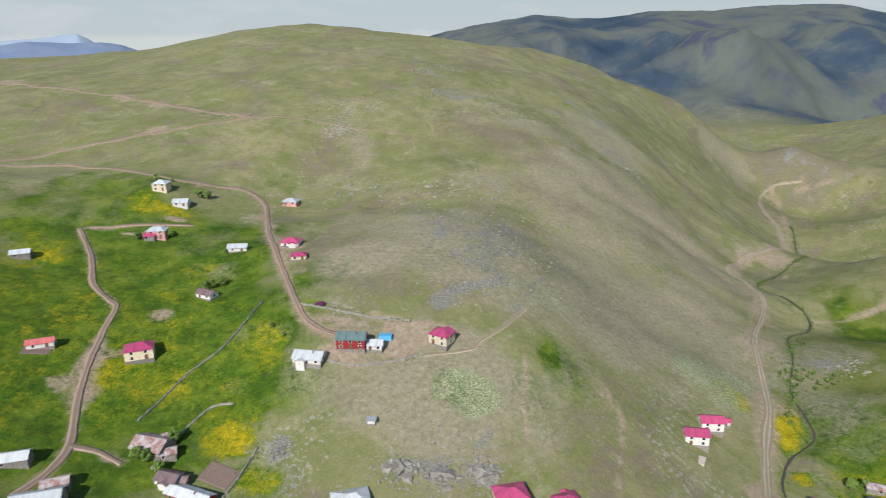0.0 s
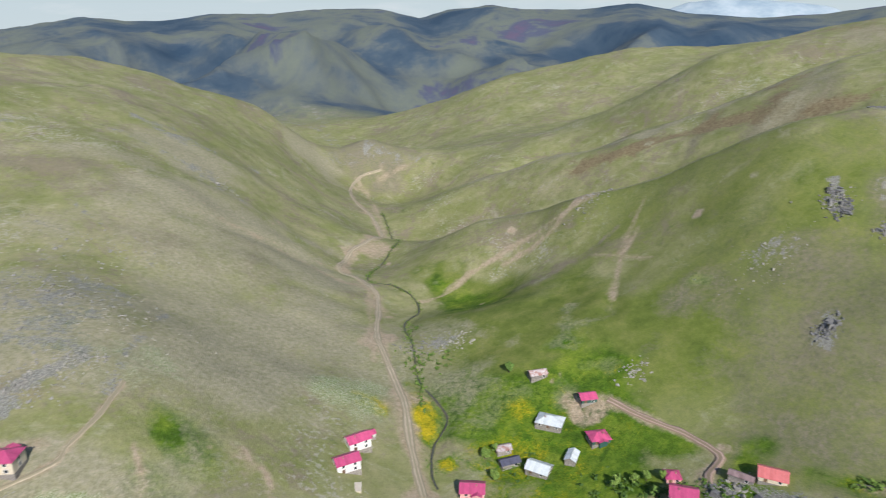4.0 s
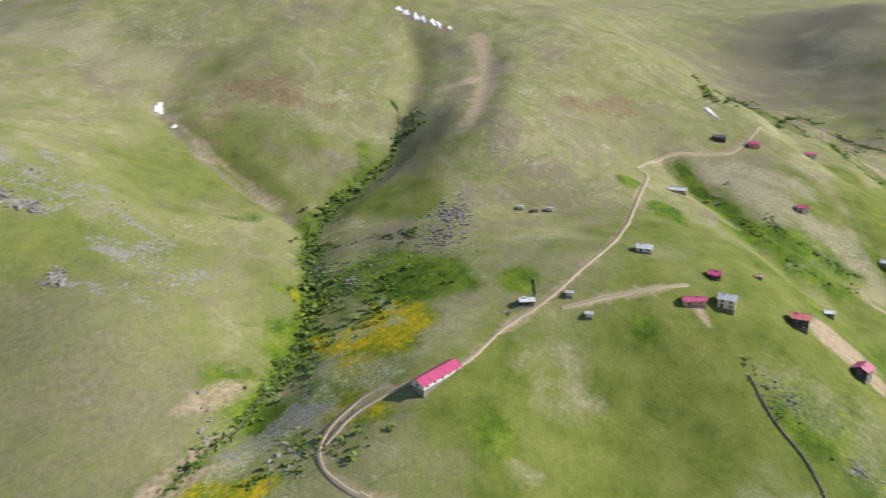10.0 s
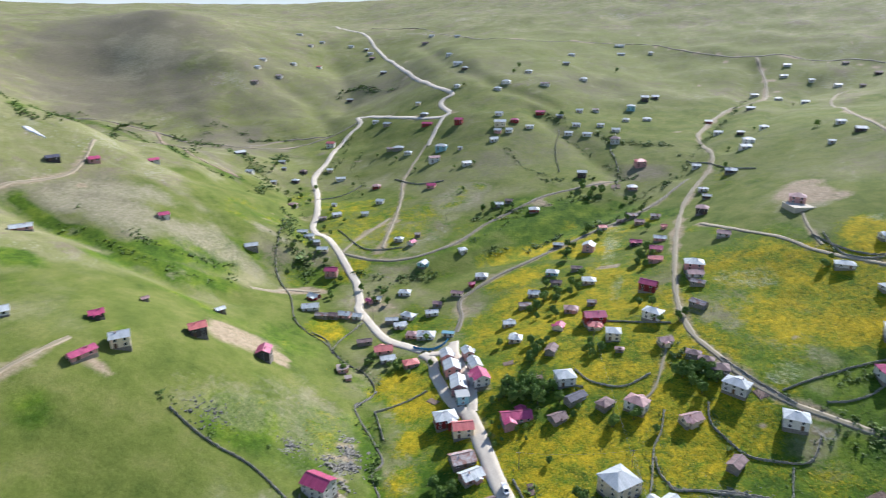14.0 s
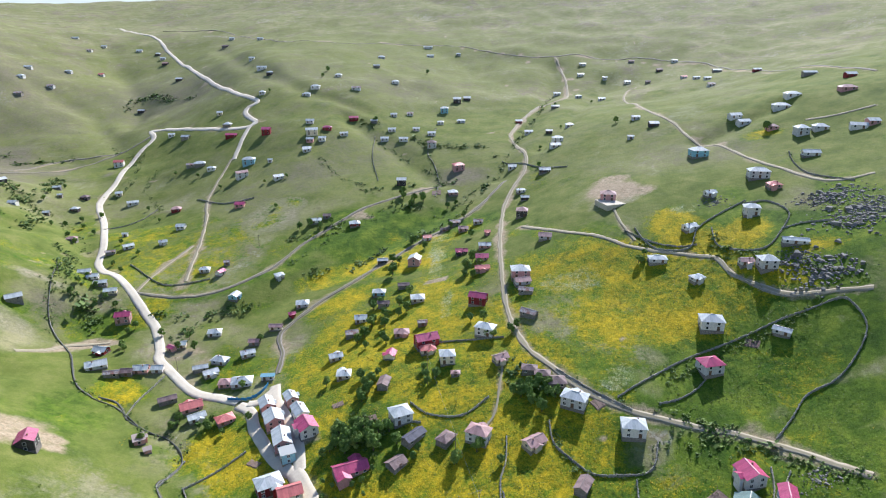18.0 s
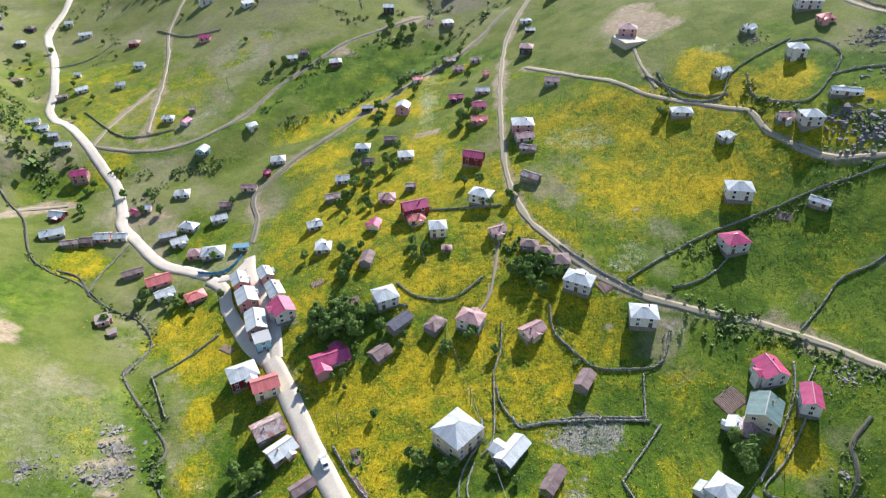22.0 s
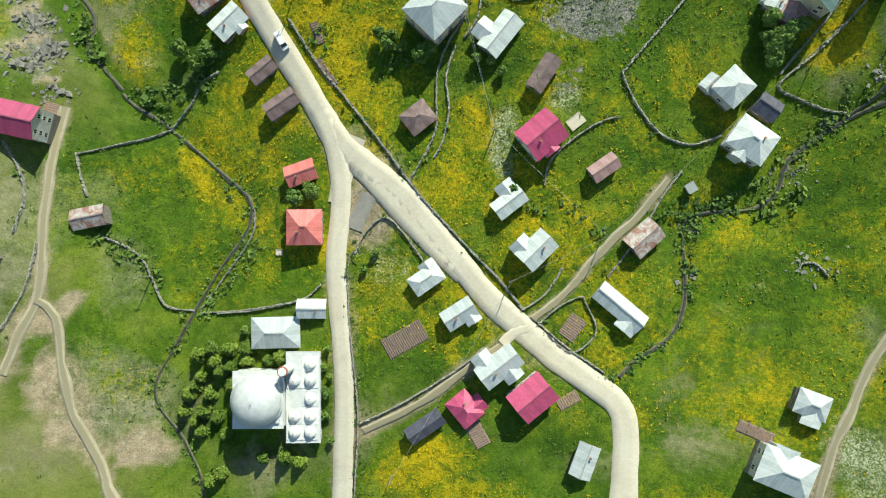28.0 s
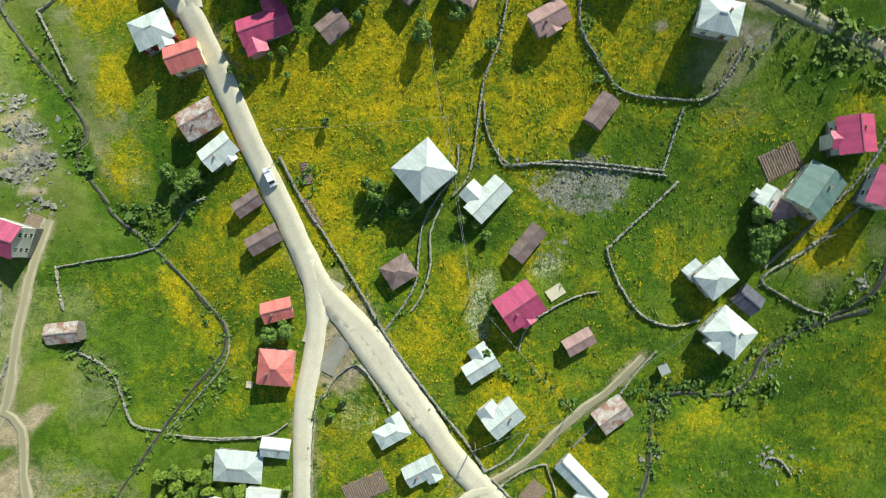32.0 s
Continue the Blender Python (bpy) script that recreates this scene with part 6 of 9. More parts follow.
def mosque():
    ob = thing("mosque", 107.6, -76.2, 2, "white village mosque with a large dome and domed porch", "mosque")
    boxes("prayer_hall", [(-6.1, 6.1, -6.8, 6.8, -2, 6.6), (-6.2, 6.4, -7.1, 7.1, 6.6, 6.95), (-5.3, 5.3, -5.6, 5.6, 6.95, 7.6)], WHITE_PAINT, ob)
    drum = lathe("drum", [(6.2, 7.0), (6.2, 8.0), (6.35, 8.0), (6.35, 8.2)], WHITE_PAINT, ob, 0, 0, 40)
    dome(ob, 0, 0, 8.3, 6.2, 4.6, 40)
    boxes("porch", [(-14.6, -6.22, -11.2, 11.0, -2, 4.2), (-14.9, -6.24, -11.5, 11.3, 4.2, 4.45)], WHITE_PAINT, ob)
    for px, py in ((-12.4, -8.4), (-12.4, -4.3), (-12.4, 0.2), (-12.4, 4.6), (-12.4, 8.6), (-8.4, -4.3), (-8.4, 4.6), (-8.4, 8.6)):
        boxes("dome_base", [(px - 2.0, px + 2.0, py - 1.95, py + 1.95, 4.45, 4.62)], WHITE_PAINT, ob)
        dome(ob, px, py, 4.72, 1.5, 1.15, 20)
    for k in range(5):
        y = -8.4 + 4.3 * k
        win = child("window", WINDOW_FRAME, ob, -14.6, y, 1.0, -90)
        child("pane", PANE, win, 0, 0, 0)
    for s in (-1, 1):
        for k in range(3):
            win = child("window", WINDOW_FRAME, ob, -3.6 + 3.6 * k, s * 6.8, 2.4, 0 if s < 0 else 180)
            child("pane", PANE, win, 0, 0, 0)
    for k in range(3):
        win = child("window", WINDOW_FRAME, ob, 6.1, -4 + 4 * k, 2.4, 90)
        child("pane", PANE, win, 0, 0, 0)
    shaft = lathe("minaret", [(1.15, -1), (1.15, 10.2), (1.0, 10.4), (1.0, 12.3)], WHITE_PAINT, ob, -7.3, -7.6, 20)
    lathe("band", [(1.1, 11.2), (1.28, 11.5), (1.28, 12.0), (1.0, 12.1), (0.98, 12.05)], RED_BAND, shaft, -7.3, -7.6, 20)
    return ob


def vegetable_bed(x, y, turn, length, width):
    ob = thing("vegetable_bed", x, y, turn, "dug brown vegetable bed with low furrows", "garden bed", "garden beds")
    c, s = math.cos(radians(turn)), math.sin(radians(turn))
    base = height(x, y)
    verts, faces = [], []
    rows = max(6, int(length / 0.55))
    cols = max(4, int(width / 0.8))
    for i in range(rows * 2 + 1):
        for j in range(cols + 1):
            u, v = (i / (rows * 2) - 0.5) * length, (j / cols - 0.5) * width
            edge = i in (0, rows * 2) or j in (0, cols)
            jit = noise_rng.uniform(-0.06, 0.06)
            z = height(x + c * u - s * v, y + s * u + c * v) - base
            verts.append((u + jit, v + jit, z + (-0.3 if edge else 0.2 + (0.07 if i % 2 else -0.02) + jit * 0.5)))
    for i in range(rows * 2):
        for j in range(cols):
            k = i * (cols + 1) + j
            faces.append((k, k + cols + 1, k + cols + 2, k + 1))
    link_mesh("soil", verts, faces, SOIL, ob)
    for sx, sy, l in ((0, -width / 2, length), (0, width / 2, length)):
        for u in np.arange(-l / 2, l / 2 + 0.1, 2.2):
            z = height(x + c * u - s * sy, y + s * u + c * sy) - base
            boxes("post", [(u - 0.05, u + 0.05, sy - 0.05, sy + 0.05, z - 0.2, z + 0.9)], TIMBER, ob)
    return ob


POLE_TOPS = []


def power_pole(x, y):
    ob = thing("power_pole", x, y, 25, "tall weathered timber power pole standing in the meadow", "pole", "power poles")
    verts, faces = [], []
    limb(verts, faces, (0, 0, -0.5), (0, 0, 8.0), 0.14, 0.09, 8)
    link_mesh("post", verts, faces, TIMBER, ob)
    boxes("crossarm", [(-0.9, 0.9, -0.06, 0.06, 7.4, 7.52)], TIMBER, ob)
    for u in (-0.8, 0.0, 0.8):
        boxes("insulator", [(u - 0.05, u + 0.05, -0.05, 0.05, 7.52, 7.72)], FRAME, ob)
    POLE_TOPS.append(Vector((x, y, height(x, y) + 7.6)))
    return ob


def power_line(a, b):
    """A sagging cable between two poles."""
    pa, pb = POLE_TOPS[a], POLE_TOPS[b]
    side = Vector((pa.y - pb.y, pb.x - pa.x, 0)).normalized() * 0.03
    up = Vector((0, 0, 0.03))
    verts, faces = [], []
    for k in range(17):
        q = pa.lerp(pb, k / 16) - Vector((0, 0, 1.4 * 4 * (k / 16) * (1 - k / 16)))
        verts += [q - side, q - up, q + side, q + up]
        if k:
            faces += [(4 * k - 4 + i, 4 * k - 4 + (i + 1) % 4, 4 * k + (i + 1) % 4, 4 * k + i) for i in range(4)]
    return tagged(link_mesh("power_cable", verts, faces, CABLE), "thin sagging grey power cable between poles", "cable", "power cables")


def snow_patch(x, y, a, b):
    n, verts, faces = 28, [], []
    for ring in (1.0, 0.82, 0.4):
        for i in range(n):
            ang = 6.28319 * i / n
            w = ring * (1 + 0.28 * math.sin(3 * ang + x) + 0.16 * math.sin(7 * ang + y))
            px, py = x + a * w * math.cos(ang), y + b * w * math.sin(ang)
            verts.append((px, py, height(px, py) + (-0.5 if ring == 1.0 else 0.8 if ring < 0.5 else 0.6)))
    for k in range(2):
        faces += [(k * n + i, k * n + (i + 1) % n, (k + 1) * n + (i + 1) % n, (k + 1) * n + i) for i in range(n)]
    faces.append([2 * n + i for i in range(n)])
    return tagged(link_mesh("snow_patch", verts, faces, SNOW), "leftover white snow patch in a hillside hollow", "snow", "snow patches")


def vehicle(x, y, turn, name, label, paint, length, tall, van):
    ob = thing(name, x, y, turn, label, name, sink=-0.3)
    h, w = length / 2, 0.92
    profile = [(-h, 0.35), (h - 0.1, 0.35), (h, 0.6), (h - 0.05, 0.95), (h - 0.75, 1.1), (h - 1.25, tall), (-h + 0.1, tall), (-h, tall - 0.25)] if van else \
              [(-h, 0.35), (h - 0.1, 0.35), (h, 0.6), (h - 0.1, 0.85), (h - 1.1, 0.95), (h - 1.7, tall), (-h + 1.2, tall), (-h + 0.5, 0.98), (-h, 0.9)]
    n = len(profile)
    verts = [(u, s * (w - (0.1 if z > 1.2 else 0)), z) for s in (-1, 1) for u, z in profile]
    faces = [[i for i in range(n)], [n + i for i in reversed(range(n))]] + [[i, n + i, n + (i + 1) % n, (i + 1) % n] for i in range(n)]
    link_mesh("body", verts, faces, paint, ob)
    top = tall - 0.12
    if van:
        link_mesh("windscreen", [(h - 0.74, -0.75, 1.16), (h - 0.74, 0.75, 1.16), (h - 1.2, 0.7, top), (h - 1.2, -0.7, top)], [(0, 1, 2, 3)], GLASS, ob).location = (0.04, 0, 0.03)
    else:
        link_mesh("windscreen", [(h - 1.12, -0.75, 1.0), (h - 1.12, 0.75, 1.0), (h - 1.64, 0.7, top), (h - 1.64, -0.7, top)], [(0, 1, 2, 3)], GLASS, ob).location = (0.04, 0, 0.03)
    for s in (-1, 1):
        boxes("side_window", [(-h * 0.1, h - 1.35, s * 0.84 - 0.02, s * 0.84 + 0.02, 1.15, top - 0.05)], GLASS, ob)
        boxes("headlight", [(h - 0.06, h + 0.01, s * 0.65 - 0.14, s * 0.65 + 0.14, 0.62, 0.8)], FRAME, ob)
        for u in (-h + 0.85, h - 0.85):
            wheel = lathe("wheel", [(0.2, -0.11), (0.33, -0.1), (0.33, 0.1), (0.2, 0.11)], RUBBER, ob, 0, 0, 16)
            wheel.location, wheel.rotation_euler = (u, s * 0.84, 0.33), (radians(90), 0, 0)
    return ob


def blue_fence(line):
    ob = thing("fence", *line[0], 0, "bright blue painted sheet fence round a roadside yard", "fence", z=0.0)
    ob.location = (0, 0, 0)
    c = curve_points(line, 1.9)
    for (ax, ay), (bx, by) in zip(c, c[1:]):
        z = height((ax + bx) / 2, (ay + by) / 2)
        long, a = math.hypot(bx - ax, by - ay), math.atan2(by - ay, bx - ax)
        panel = boxes("panel", [(-long / 2, long / 2, -0.03, 0.03, 0.0, 1.5)], BLUE_PAINT, ob)
        panel.location, panel.rotation_euler = ((ax + bx) / 2, (ay + by) / 2, z + 0.1), (0, 0, a)
        post = boxes("post", [(-0.05, 0.05, -0.05, 0.05, -0.3, 1.65)], TIMBER, ob)
        post.location = (ax, ay, height(ax, ay))
    return ob


def slab(x, y, turn, length, width, label, material, top=0.35):
    ob = thing("terrace", x, y, turn, label, "terrace")
    boxes("slab", [(-length / 2, length / 2, -width / 2, width / 2, -2.5, top)], material, ob)
    boxes("kerb", [(-length / 2, length / 2, -width / 2 - 0.12, -width / 2, -2.5, top + 0.18)], material, ob)
    return ob


# ---- loose plants in great numbers ----
def sprays(name, x, y, z, size, material, label, per=3, seed=1, flat=0.5):
    """Small tilted leaf or flower sprays, joined."""
    r = np.random.RandomState(seed)
    n = len(x) * per
    px, py, pz = np.repeat(x, per), np.repeat(y, per), np.repeat(z, per)
    s = np.repeat(size, per) * r.uniform(0.6, 1.2, n)
    p = np.column_stack([px, py, pz]) + np.column_stack([r.normal(0, 0.45, n) * s, r.normal(0, 0.45, n) * s, np.abs(r.normal(0, 0.35, n)) * s])
    a = r.uniform(0, 6.283, n)
    tilt = r.uniform(-0.7, 0.7, n)
    u = np.column_stack([np.cos(a), np.sin(a), tilt]) * s[:, None] * 0.5
    v = np.column_stack([-np.sin(a), np.cos(a), r.uniform(-0.7, 0.9, n)]) * s[:, None] * 0.35
    quads = np.stack([p - u, p - v * 0.8, p + u, p + v], 1).reshape(-1, 3)
    ob = link_mesh(name, quads, np.arange(n * 4).reshape(-1, 4).tolist(), material)
    return tagged(ob, label, "plants", kind="stuff")


YELLOW = leaf_material("yellow_flower_heads", (0.32, 0.26, 0.006), (0.56, 0.42, 0.01))
TUFT = leaf_material("meadow_grass_tufts", (0.06, 0.105, 0.015), (0.17, 0.215, 0.035))


def meadow():
    r = np.random.RandomState(12)
    x, y = r.uniform(-75, 215, 60000), r.uniform(-330, -42, 60000)
    clear = np.ones(len(x), bool)
    for width, line in ROAD_LINES:
        p = np.array(line)
        box = (x > p[:, 0].min() - 8) & (x < p[:, 0].max() + 8) & (y > p[:, 1].min() - 8) & (y < p[:, 1].max() + 8)
        clear[box] &= line_distance(x[box], y[box], [tuple(q) for q in curve_points(line, 6)]) > width * 0.5 + 0.3
    x, y = x[clear], y[clear]
    bloom = patches(x, y, COVER["flowers"]) * (1 - 0.6 * np.clip(patches(x, y, COVER["green"]), 0, 1)) - 0.9 * (patches(x, y, COVER["bare"]) > 0.3) + 0.35 * fbm(x, y, 9, 3, 71)
    green = patches(x, y, COVER["lush"]) - 0.9 * (patches(x, y, COVER["bare"]) > 0.3) + 0.4 * fbm(x, y, 14, 3, 72)
    pick = r.uniform(0.35, 1.1, len(x)) < bloom
    sprays("yellow_flowers", x[pick], y[pick], height(x[pick], y[pick]) + 0.15, r.uniform(0.25, 0.5, pick.sum()), YELLOW, "scattered heads of yellow meadow flowers", 3, 2)
    pick = ~pick & (r.uniform(0.3, 1.2, len(x)) < green)
    sprays("grass_tufts", x[pick], y[pick], height(x[pick], y[pick]) + 0.1, r.uniform(0.22, 0.55, pick.sum()), TUFT, "coarse dark green meadow tufts", 3, 3)


def shrubs_along(lines, spacing, spread, size, name, label, seed, per=12):
    r = np.random.RandomState(seed)
    pts = np.concatenate([curve_points(line, spacing) for line in lines])
    pts = np.repeat(pts, 2, axis=0)
    keep = (fbm(pts[:, 0], pts[:, 1], 16, 3, seed) + r.uniform(-0.5, 0.5, len(pts))) > -0.1
    pts = pts[keep]
    pts = pts + r.normal(0, spread, pts.shape)
    s = size * r.lognormal(0, 0.35, len(pts))
    big = np.repeat(pts, 1, axis=0)
    return sprays(name, big[:, 0], big[:, 1], height(big[:, 0], big[:, 1]) + 0.2 * s, s, SHRUB, label, per, seed)

# ---- roads, tracks, streams and dry-stone walls: width, then the line on the plan ----
road(5.5, [(85.7, -142.5), (88.6, -134.8), (90.2, -125.7)])
road(5, [(88.5, -137.1), (79.0, -131.4), (72.0, -124.6)])
road(5.5, [(695, -1235), (612, -1138), (569, -1100), (527, -1036), (480, -970), (408, -857), (350, -764), (300, -693), (277, -669), (285, -659), (281, -642), (265, -621)])
road(4.5, [(265, -621), (269, -606), (269, -580), (268, -558)])
road(5.5, [(264, -618), (274, -612), (308, -626), (368, -662), (396, -680), (380, -649), (382, -624), (381, -593), (372, -554), (365, -513), (360, -499), (341, -469), (315.2, -420.0), (303.1, -390.3), (282.8, -371.0), (264.7, -353.8), (248.7, -336.2), (235.3, -320.5), (224.0, -300.2), (220.1, -290.5), (207.5, -278.8), (193.1, -266.1), (179.1, -260.5), (168.2, -255.0)])
road(5.5, [(167.6, -252.6), (160.1, -246.4), (155.0, -235.1), (147.9, -224.1), (140.9, -214.0), (131.5, -205.3)])
road(5.5, [(154.3, -264.6), (150.4, -252.8), (142.9, -239.1), (135.2, -225.8), (130.7, -213.1), (128.6, -205.7)])
road(5, [(163.5, -252.3), (158.2, -252.8), (153.6, -261.1)])
road(7, [(130.6, -206.1), (125.0, -197.8), (119.2, -187.7), (111.5, -174.1), (104.3, -163.0), (96.4, -150.5), (90.8, -141.3), (82.5, -134.0), (73.9, -124.9), (65.7, -116.5), (57.4, -108.7)])
road(7, [(101.7, -159.0), (96.2, -150.1), (90.7, -142.1), (82.8, -135.0), (74.7, -129.1), (68.8, -122.9), (60.1, -112.5), (51.4, -102.8), (42.7, -95.3), (35.6, -89.2), (25.8, -82.6), (19.1, -77.3), (17.0, -70.5), (17.4, -57.9), (18.9, -46.9), (22.2, -36.0), (26.2, -25.1)])
road(5.6, [(96.2, -150.1), (92.5, -143.0), (90.3, -135.8), (89.3, -128.9), (89.5, -120.3), (90.2, -110.2), (88.6, -94.5), (87.2, -80.2), (87.0, -67.2), (87.1, -53.6), (87.3, -42.2), (86.2, -30.5), (84.6, -19.0)])
road(3, [(47.6, -91.3), (44.8, -94.2), (41.4, -95.3)])
track(6, [(82.1, -128.1), (83.8, -124.2), (85.7, -119.1)], "gravel_patch")
track(3.4, [(-51.5, -897.4), (-53.9, -856.8), (-53.4, -801.5), (-43.2, -737.8), (-13.9, -707.1), (7.9, -656.9), (25.5, -595.4), (25.5, -574.0), (19.3, -522.9), (22.3, -486.0), (34.6, -453.2), (42.2, -419.7), (46.7, -364.2), (47.8, -311.8), (45.5, -281.9), (39.8, -260.3), (29.9, -244.3), (19.9, -230.8), (8.9, -222.0), (-0.4, -218.1), (-15.2, -213.3), (-32.8, -207.9), (-46.0, -199.2), (-54.8, -189.0), (-61.7, -181.4)], "dirt_track")
track(2.8, [(-40.3, -97.0), (-35.8, -89.0), (-32.2, -79.7), (-28.5, -71.8), (-26.0, -62.3), (-23.8, -51.5), (-21.3, -38.5)], "dirt_track")
track(2.6, [(7.8, -133.4), (14.2, -124.8), (23.7, -114.9), (31.8, -104.8), (40.7, -97.2)], "dirt_track")
track(2.4, [(81.9, -68.1), (67.7, -76.0), (55.2, -85.7), (47.6, -91.3)], "dirt_track")
track(3, [(162.0, -149.2), (163.3, -141.1), (164.5, -125.0), (164.8, -110.6), (165.6, -99.1), (169.1, -90.6), (172.6, -80.4)], "dirt_track")
track(3, [(165.6, -99.1), (161.7, -94.7), (159.7, -81.2), (156.9, -69.4), (150.1, -56.4), (148.3, -50.8), (143.5, -41.8), (139.5, -27.3)], "dirt_track")
track(3.4, [(156.2, -275.3), (157.9, -291.7), (164.0, -309.0), (158.3, -322.4), (145.4, -341.1), (131.8, -355.7), (120.7, -369.8), (108.7, -385.1), (89.2, -408.5), (75.0, -421.2), (56.1, -443.6), (37.0, -479.3)], "grey_track")
track(2.8, [(261.1, -352.2), (235.1, -349.4), (216.1, -351.4), (199.9, -362.8), (184.6, -381.2), (173.0, -407.1), (158.3, -427.0), (139.0, -452.7), (116.8, -469.5), (84.7, -490.3)], "grey_track")
track(2.8, [(271, -559), (269.4, -497.6), (256.1, -455.7), (247.1, -420.3), (241.6, -392.4), (236.6, -366.0)], "dirt_track")
track(2, [(260.7, -353.5), (257.5, -382.7), (250.4, -414.1)], "dirt_track")
track(2.8, [(474, -563), (462, -608), (431, -622), (406, -633)], "grey_track")
track(2.8, [(283.8, -278.7), (277.9, -288.4), (271.2, -301.6), (254.5, -308.2)], "dirt_track")
track(2.8, [(32.7, -382.4), (12.0, -355.1), (-5.8, -338.2), (-15.0, -327.2), (-27.0, -319.6), (-45.5, -309.7), (-53.7, -303.7), (-56.7, -290.2), (-66.1, -277.2), (-74.4, -269.6), (-89.0, -264.1), (-100.3, -258.7)], "dirt_track")
track(2.2, [(-20.9, -329.5), (-17.7, -347.7), (-17.2, -366.8)], "dirt_track")
track(2.5, [(-97.4, -699.1), (-84.1, -561.1), (-87.7, -497.7), (-87.3, -469.9), (-89.8, -453.1), (-100.1, -431.6), (-107.2, -397.9), (-114.4, -378.2), (-124.7, -350.8), (-145.1, -345.1)], "dirt_track")
track(2, [(-97.4, -699.1), (-113.1, -749.2), (-126.9, -764.0)], "dirt_track")
track(2, [(-195.5, -438.6), (-173.6, -439.1), (-156.2, -444.7)], "dirt_track")
track(3, [(582, -1158), (454, -1118), (297, -962), (165.3, -983.2), (85.3, -993.7), (23.0, -942.1), (-48.4, -902.3), (-98.9, -898.7), (-210.4, -803.8), (-239, -517)], "grey_track")
track(4, [(-437, 646), (-344, 599), (-260, 557), (-201.8, 528.8), (-152.9, 501.3)], "red_track")
track(4, [(-152.9, 501.3), (-187.0, 486.2), (-221, 467), (-266, 448), (-298, 423)], "red_track")
track(4, [(-293, 416), (-249, 417), (-204.0, 400.0), (-168.4, 390.2), (-146.2, 394.7), (-125.6, 395.8), (-111.9, 382.4), (-98.7, 337.9), (-84.9, 301.3), (-72.5, 271.0), (-62.2, 246.2), (-53.3, 235.5), (-42.4, 230.5)], "red_track")
track(3.5, [(-191.7, 319.7), (-175.1, 297.1), (-159.2, 268.0), (-147.4, 256.0), (-141.1, 250.0), (-138.1, 231.4), (-133.6, 210.8), (-128.2, 191.7), (-121.7, 174.2), (-121.8, 161.3), (-124.9, 150.3)], "red_track")
track(2.4, [(-121.7, 174.2), (-113.2, 173.9), (-103.7, 170.4)], "red_track")
track(2, [(-187.4, 322.6), (-162.7, 333.2), (-140.9, 339.5)], "red_track")
track(1.2, [(-152.9, 501.3), (-100.9, 501.2), (-43.6, 489.1), (-30.7, 486.6)], "red_track")
track(5, [(120.1, 200.3), (131.6, 227.5), (147.5, 259.4), (159.6, 294.7), (170.8, 326.0), (197.7, 371.8), (211.0, 400.4), (215.2, 435.4), (211.7, 457.0), (243, 498), (284, 526), (314, 569), (345, 651), (353, 702), (393, 792), (425, 824), (463, 829)], "tan_track")
track(1.6, [(34.3, 264.0), (22.9, 247.0), (12.8, 236.4), (8.0, 230.5), (-9.8, 224.6)], "tan_track")
track(4, [(214.9, 194.6), (216.4, 175.5), (219.3, 157.8), (217.6, 145.1), (215.0, 139.8), (204.7, 138.0), (199.8, 133.7)], "red_track")
track(2.2, [(212.0, 14.1), (220, 21), (230, 26), (240, 26), (248, 20), (253, 7), (252, -2)], "tan_track")
track(2.2, [(240, 24), (247, 12), (248, -2), (249, -27), (264, -52), (271, -71), (282, -93), (305, -126), (339, -160), (392, -206), (401, -204), (420, -242), (412, -287), (435, -332)], "tan_track")
track(2, [(267, -79), (265.6, -103.4), (264.0, -122.8), (263.2, -138.0)], "tan_track")
track(3, [(713, -570), (670, -580), (604, -582), (537, -562), (476, -549), (408, -626), (383, -659)], "grey_track")
track(3, [(604, -582), (434, -428), (389, -425)], "red_track")
track(1.2, [(60.5, -217.0), (55.3, -226.1), (52.7, -242.1), (49.8, -260.5)], "dirt_track")
track(2.2, [(216.2, 17.0), (210.4, 12.1), (207.2, 8.2)], "tan_track")
stream(1.8, [(315.8, -373.9), (300.8, -339.6), (287.5, -312.3), (265.9, -291.7), (244.7, -261.4), (220.4, -251.1), (203.4, -236.8)])
stream(1.8, [(234.2, -258.3), (224.3, -256.0), (214.9, -245.8), (204.9, -239.5), (191.2, -233.5), (180.7, -221.8), (180.8, -210.5), (183.2, -204.6), (176.8, -195.7), (164.7, -183.5), (157.0, -173.7), (158.0, -165.5), (149.6, -155.0)])
stream(1.8, [(149.5, -154.1), (146.5, -151.1), (138.3, -146.2), (130.6, -140.3), (122.7, -133.7), (114.9, -127.0), (114.0, -121.9), (115.6, -117.0), (122.2, -107.6), (127.9, -97.5), (132.8, -88.2), (137.9, -78.1), (137.3, -72.0), (134.2, -67.9), (130.0, -63.0), (124.9, -54.2), (122.5, -40.0), (122.7, -25.5)])
stream(2, [(-48.8, -171.6), (-41.7, -165.0), (-39.1, -155.0), (-30.2, -146.1)])
stream(2, [(-40.0, -151.4), (-33.0, -147.9), (-26.5, -143.4), (-20.6, -138.0), (-18.5, -131.1), (-13.6, -126.3), (-2.9, -125.4), (3.2, -122.4), (3.0, -114.0), (2.9, -102.7), (6.4, -94.3), (14.5, -88.4), (18.8, -84.2)])
stream(2, [(128.8, 204.1), (132.6, 214.1), (142.5, 227.0), (158.4, 239.4), (162.3, 254.4), (165.9, 274.2), (181.4, 304.4), (198.1, 340.6), (220, 359), (230, 378), (229, 405), (224, 435), (274, 486), (305, 524), (364, 659)])
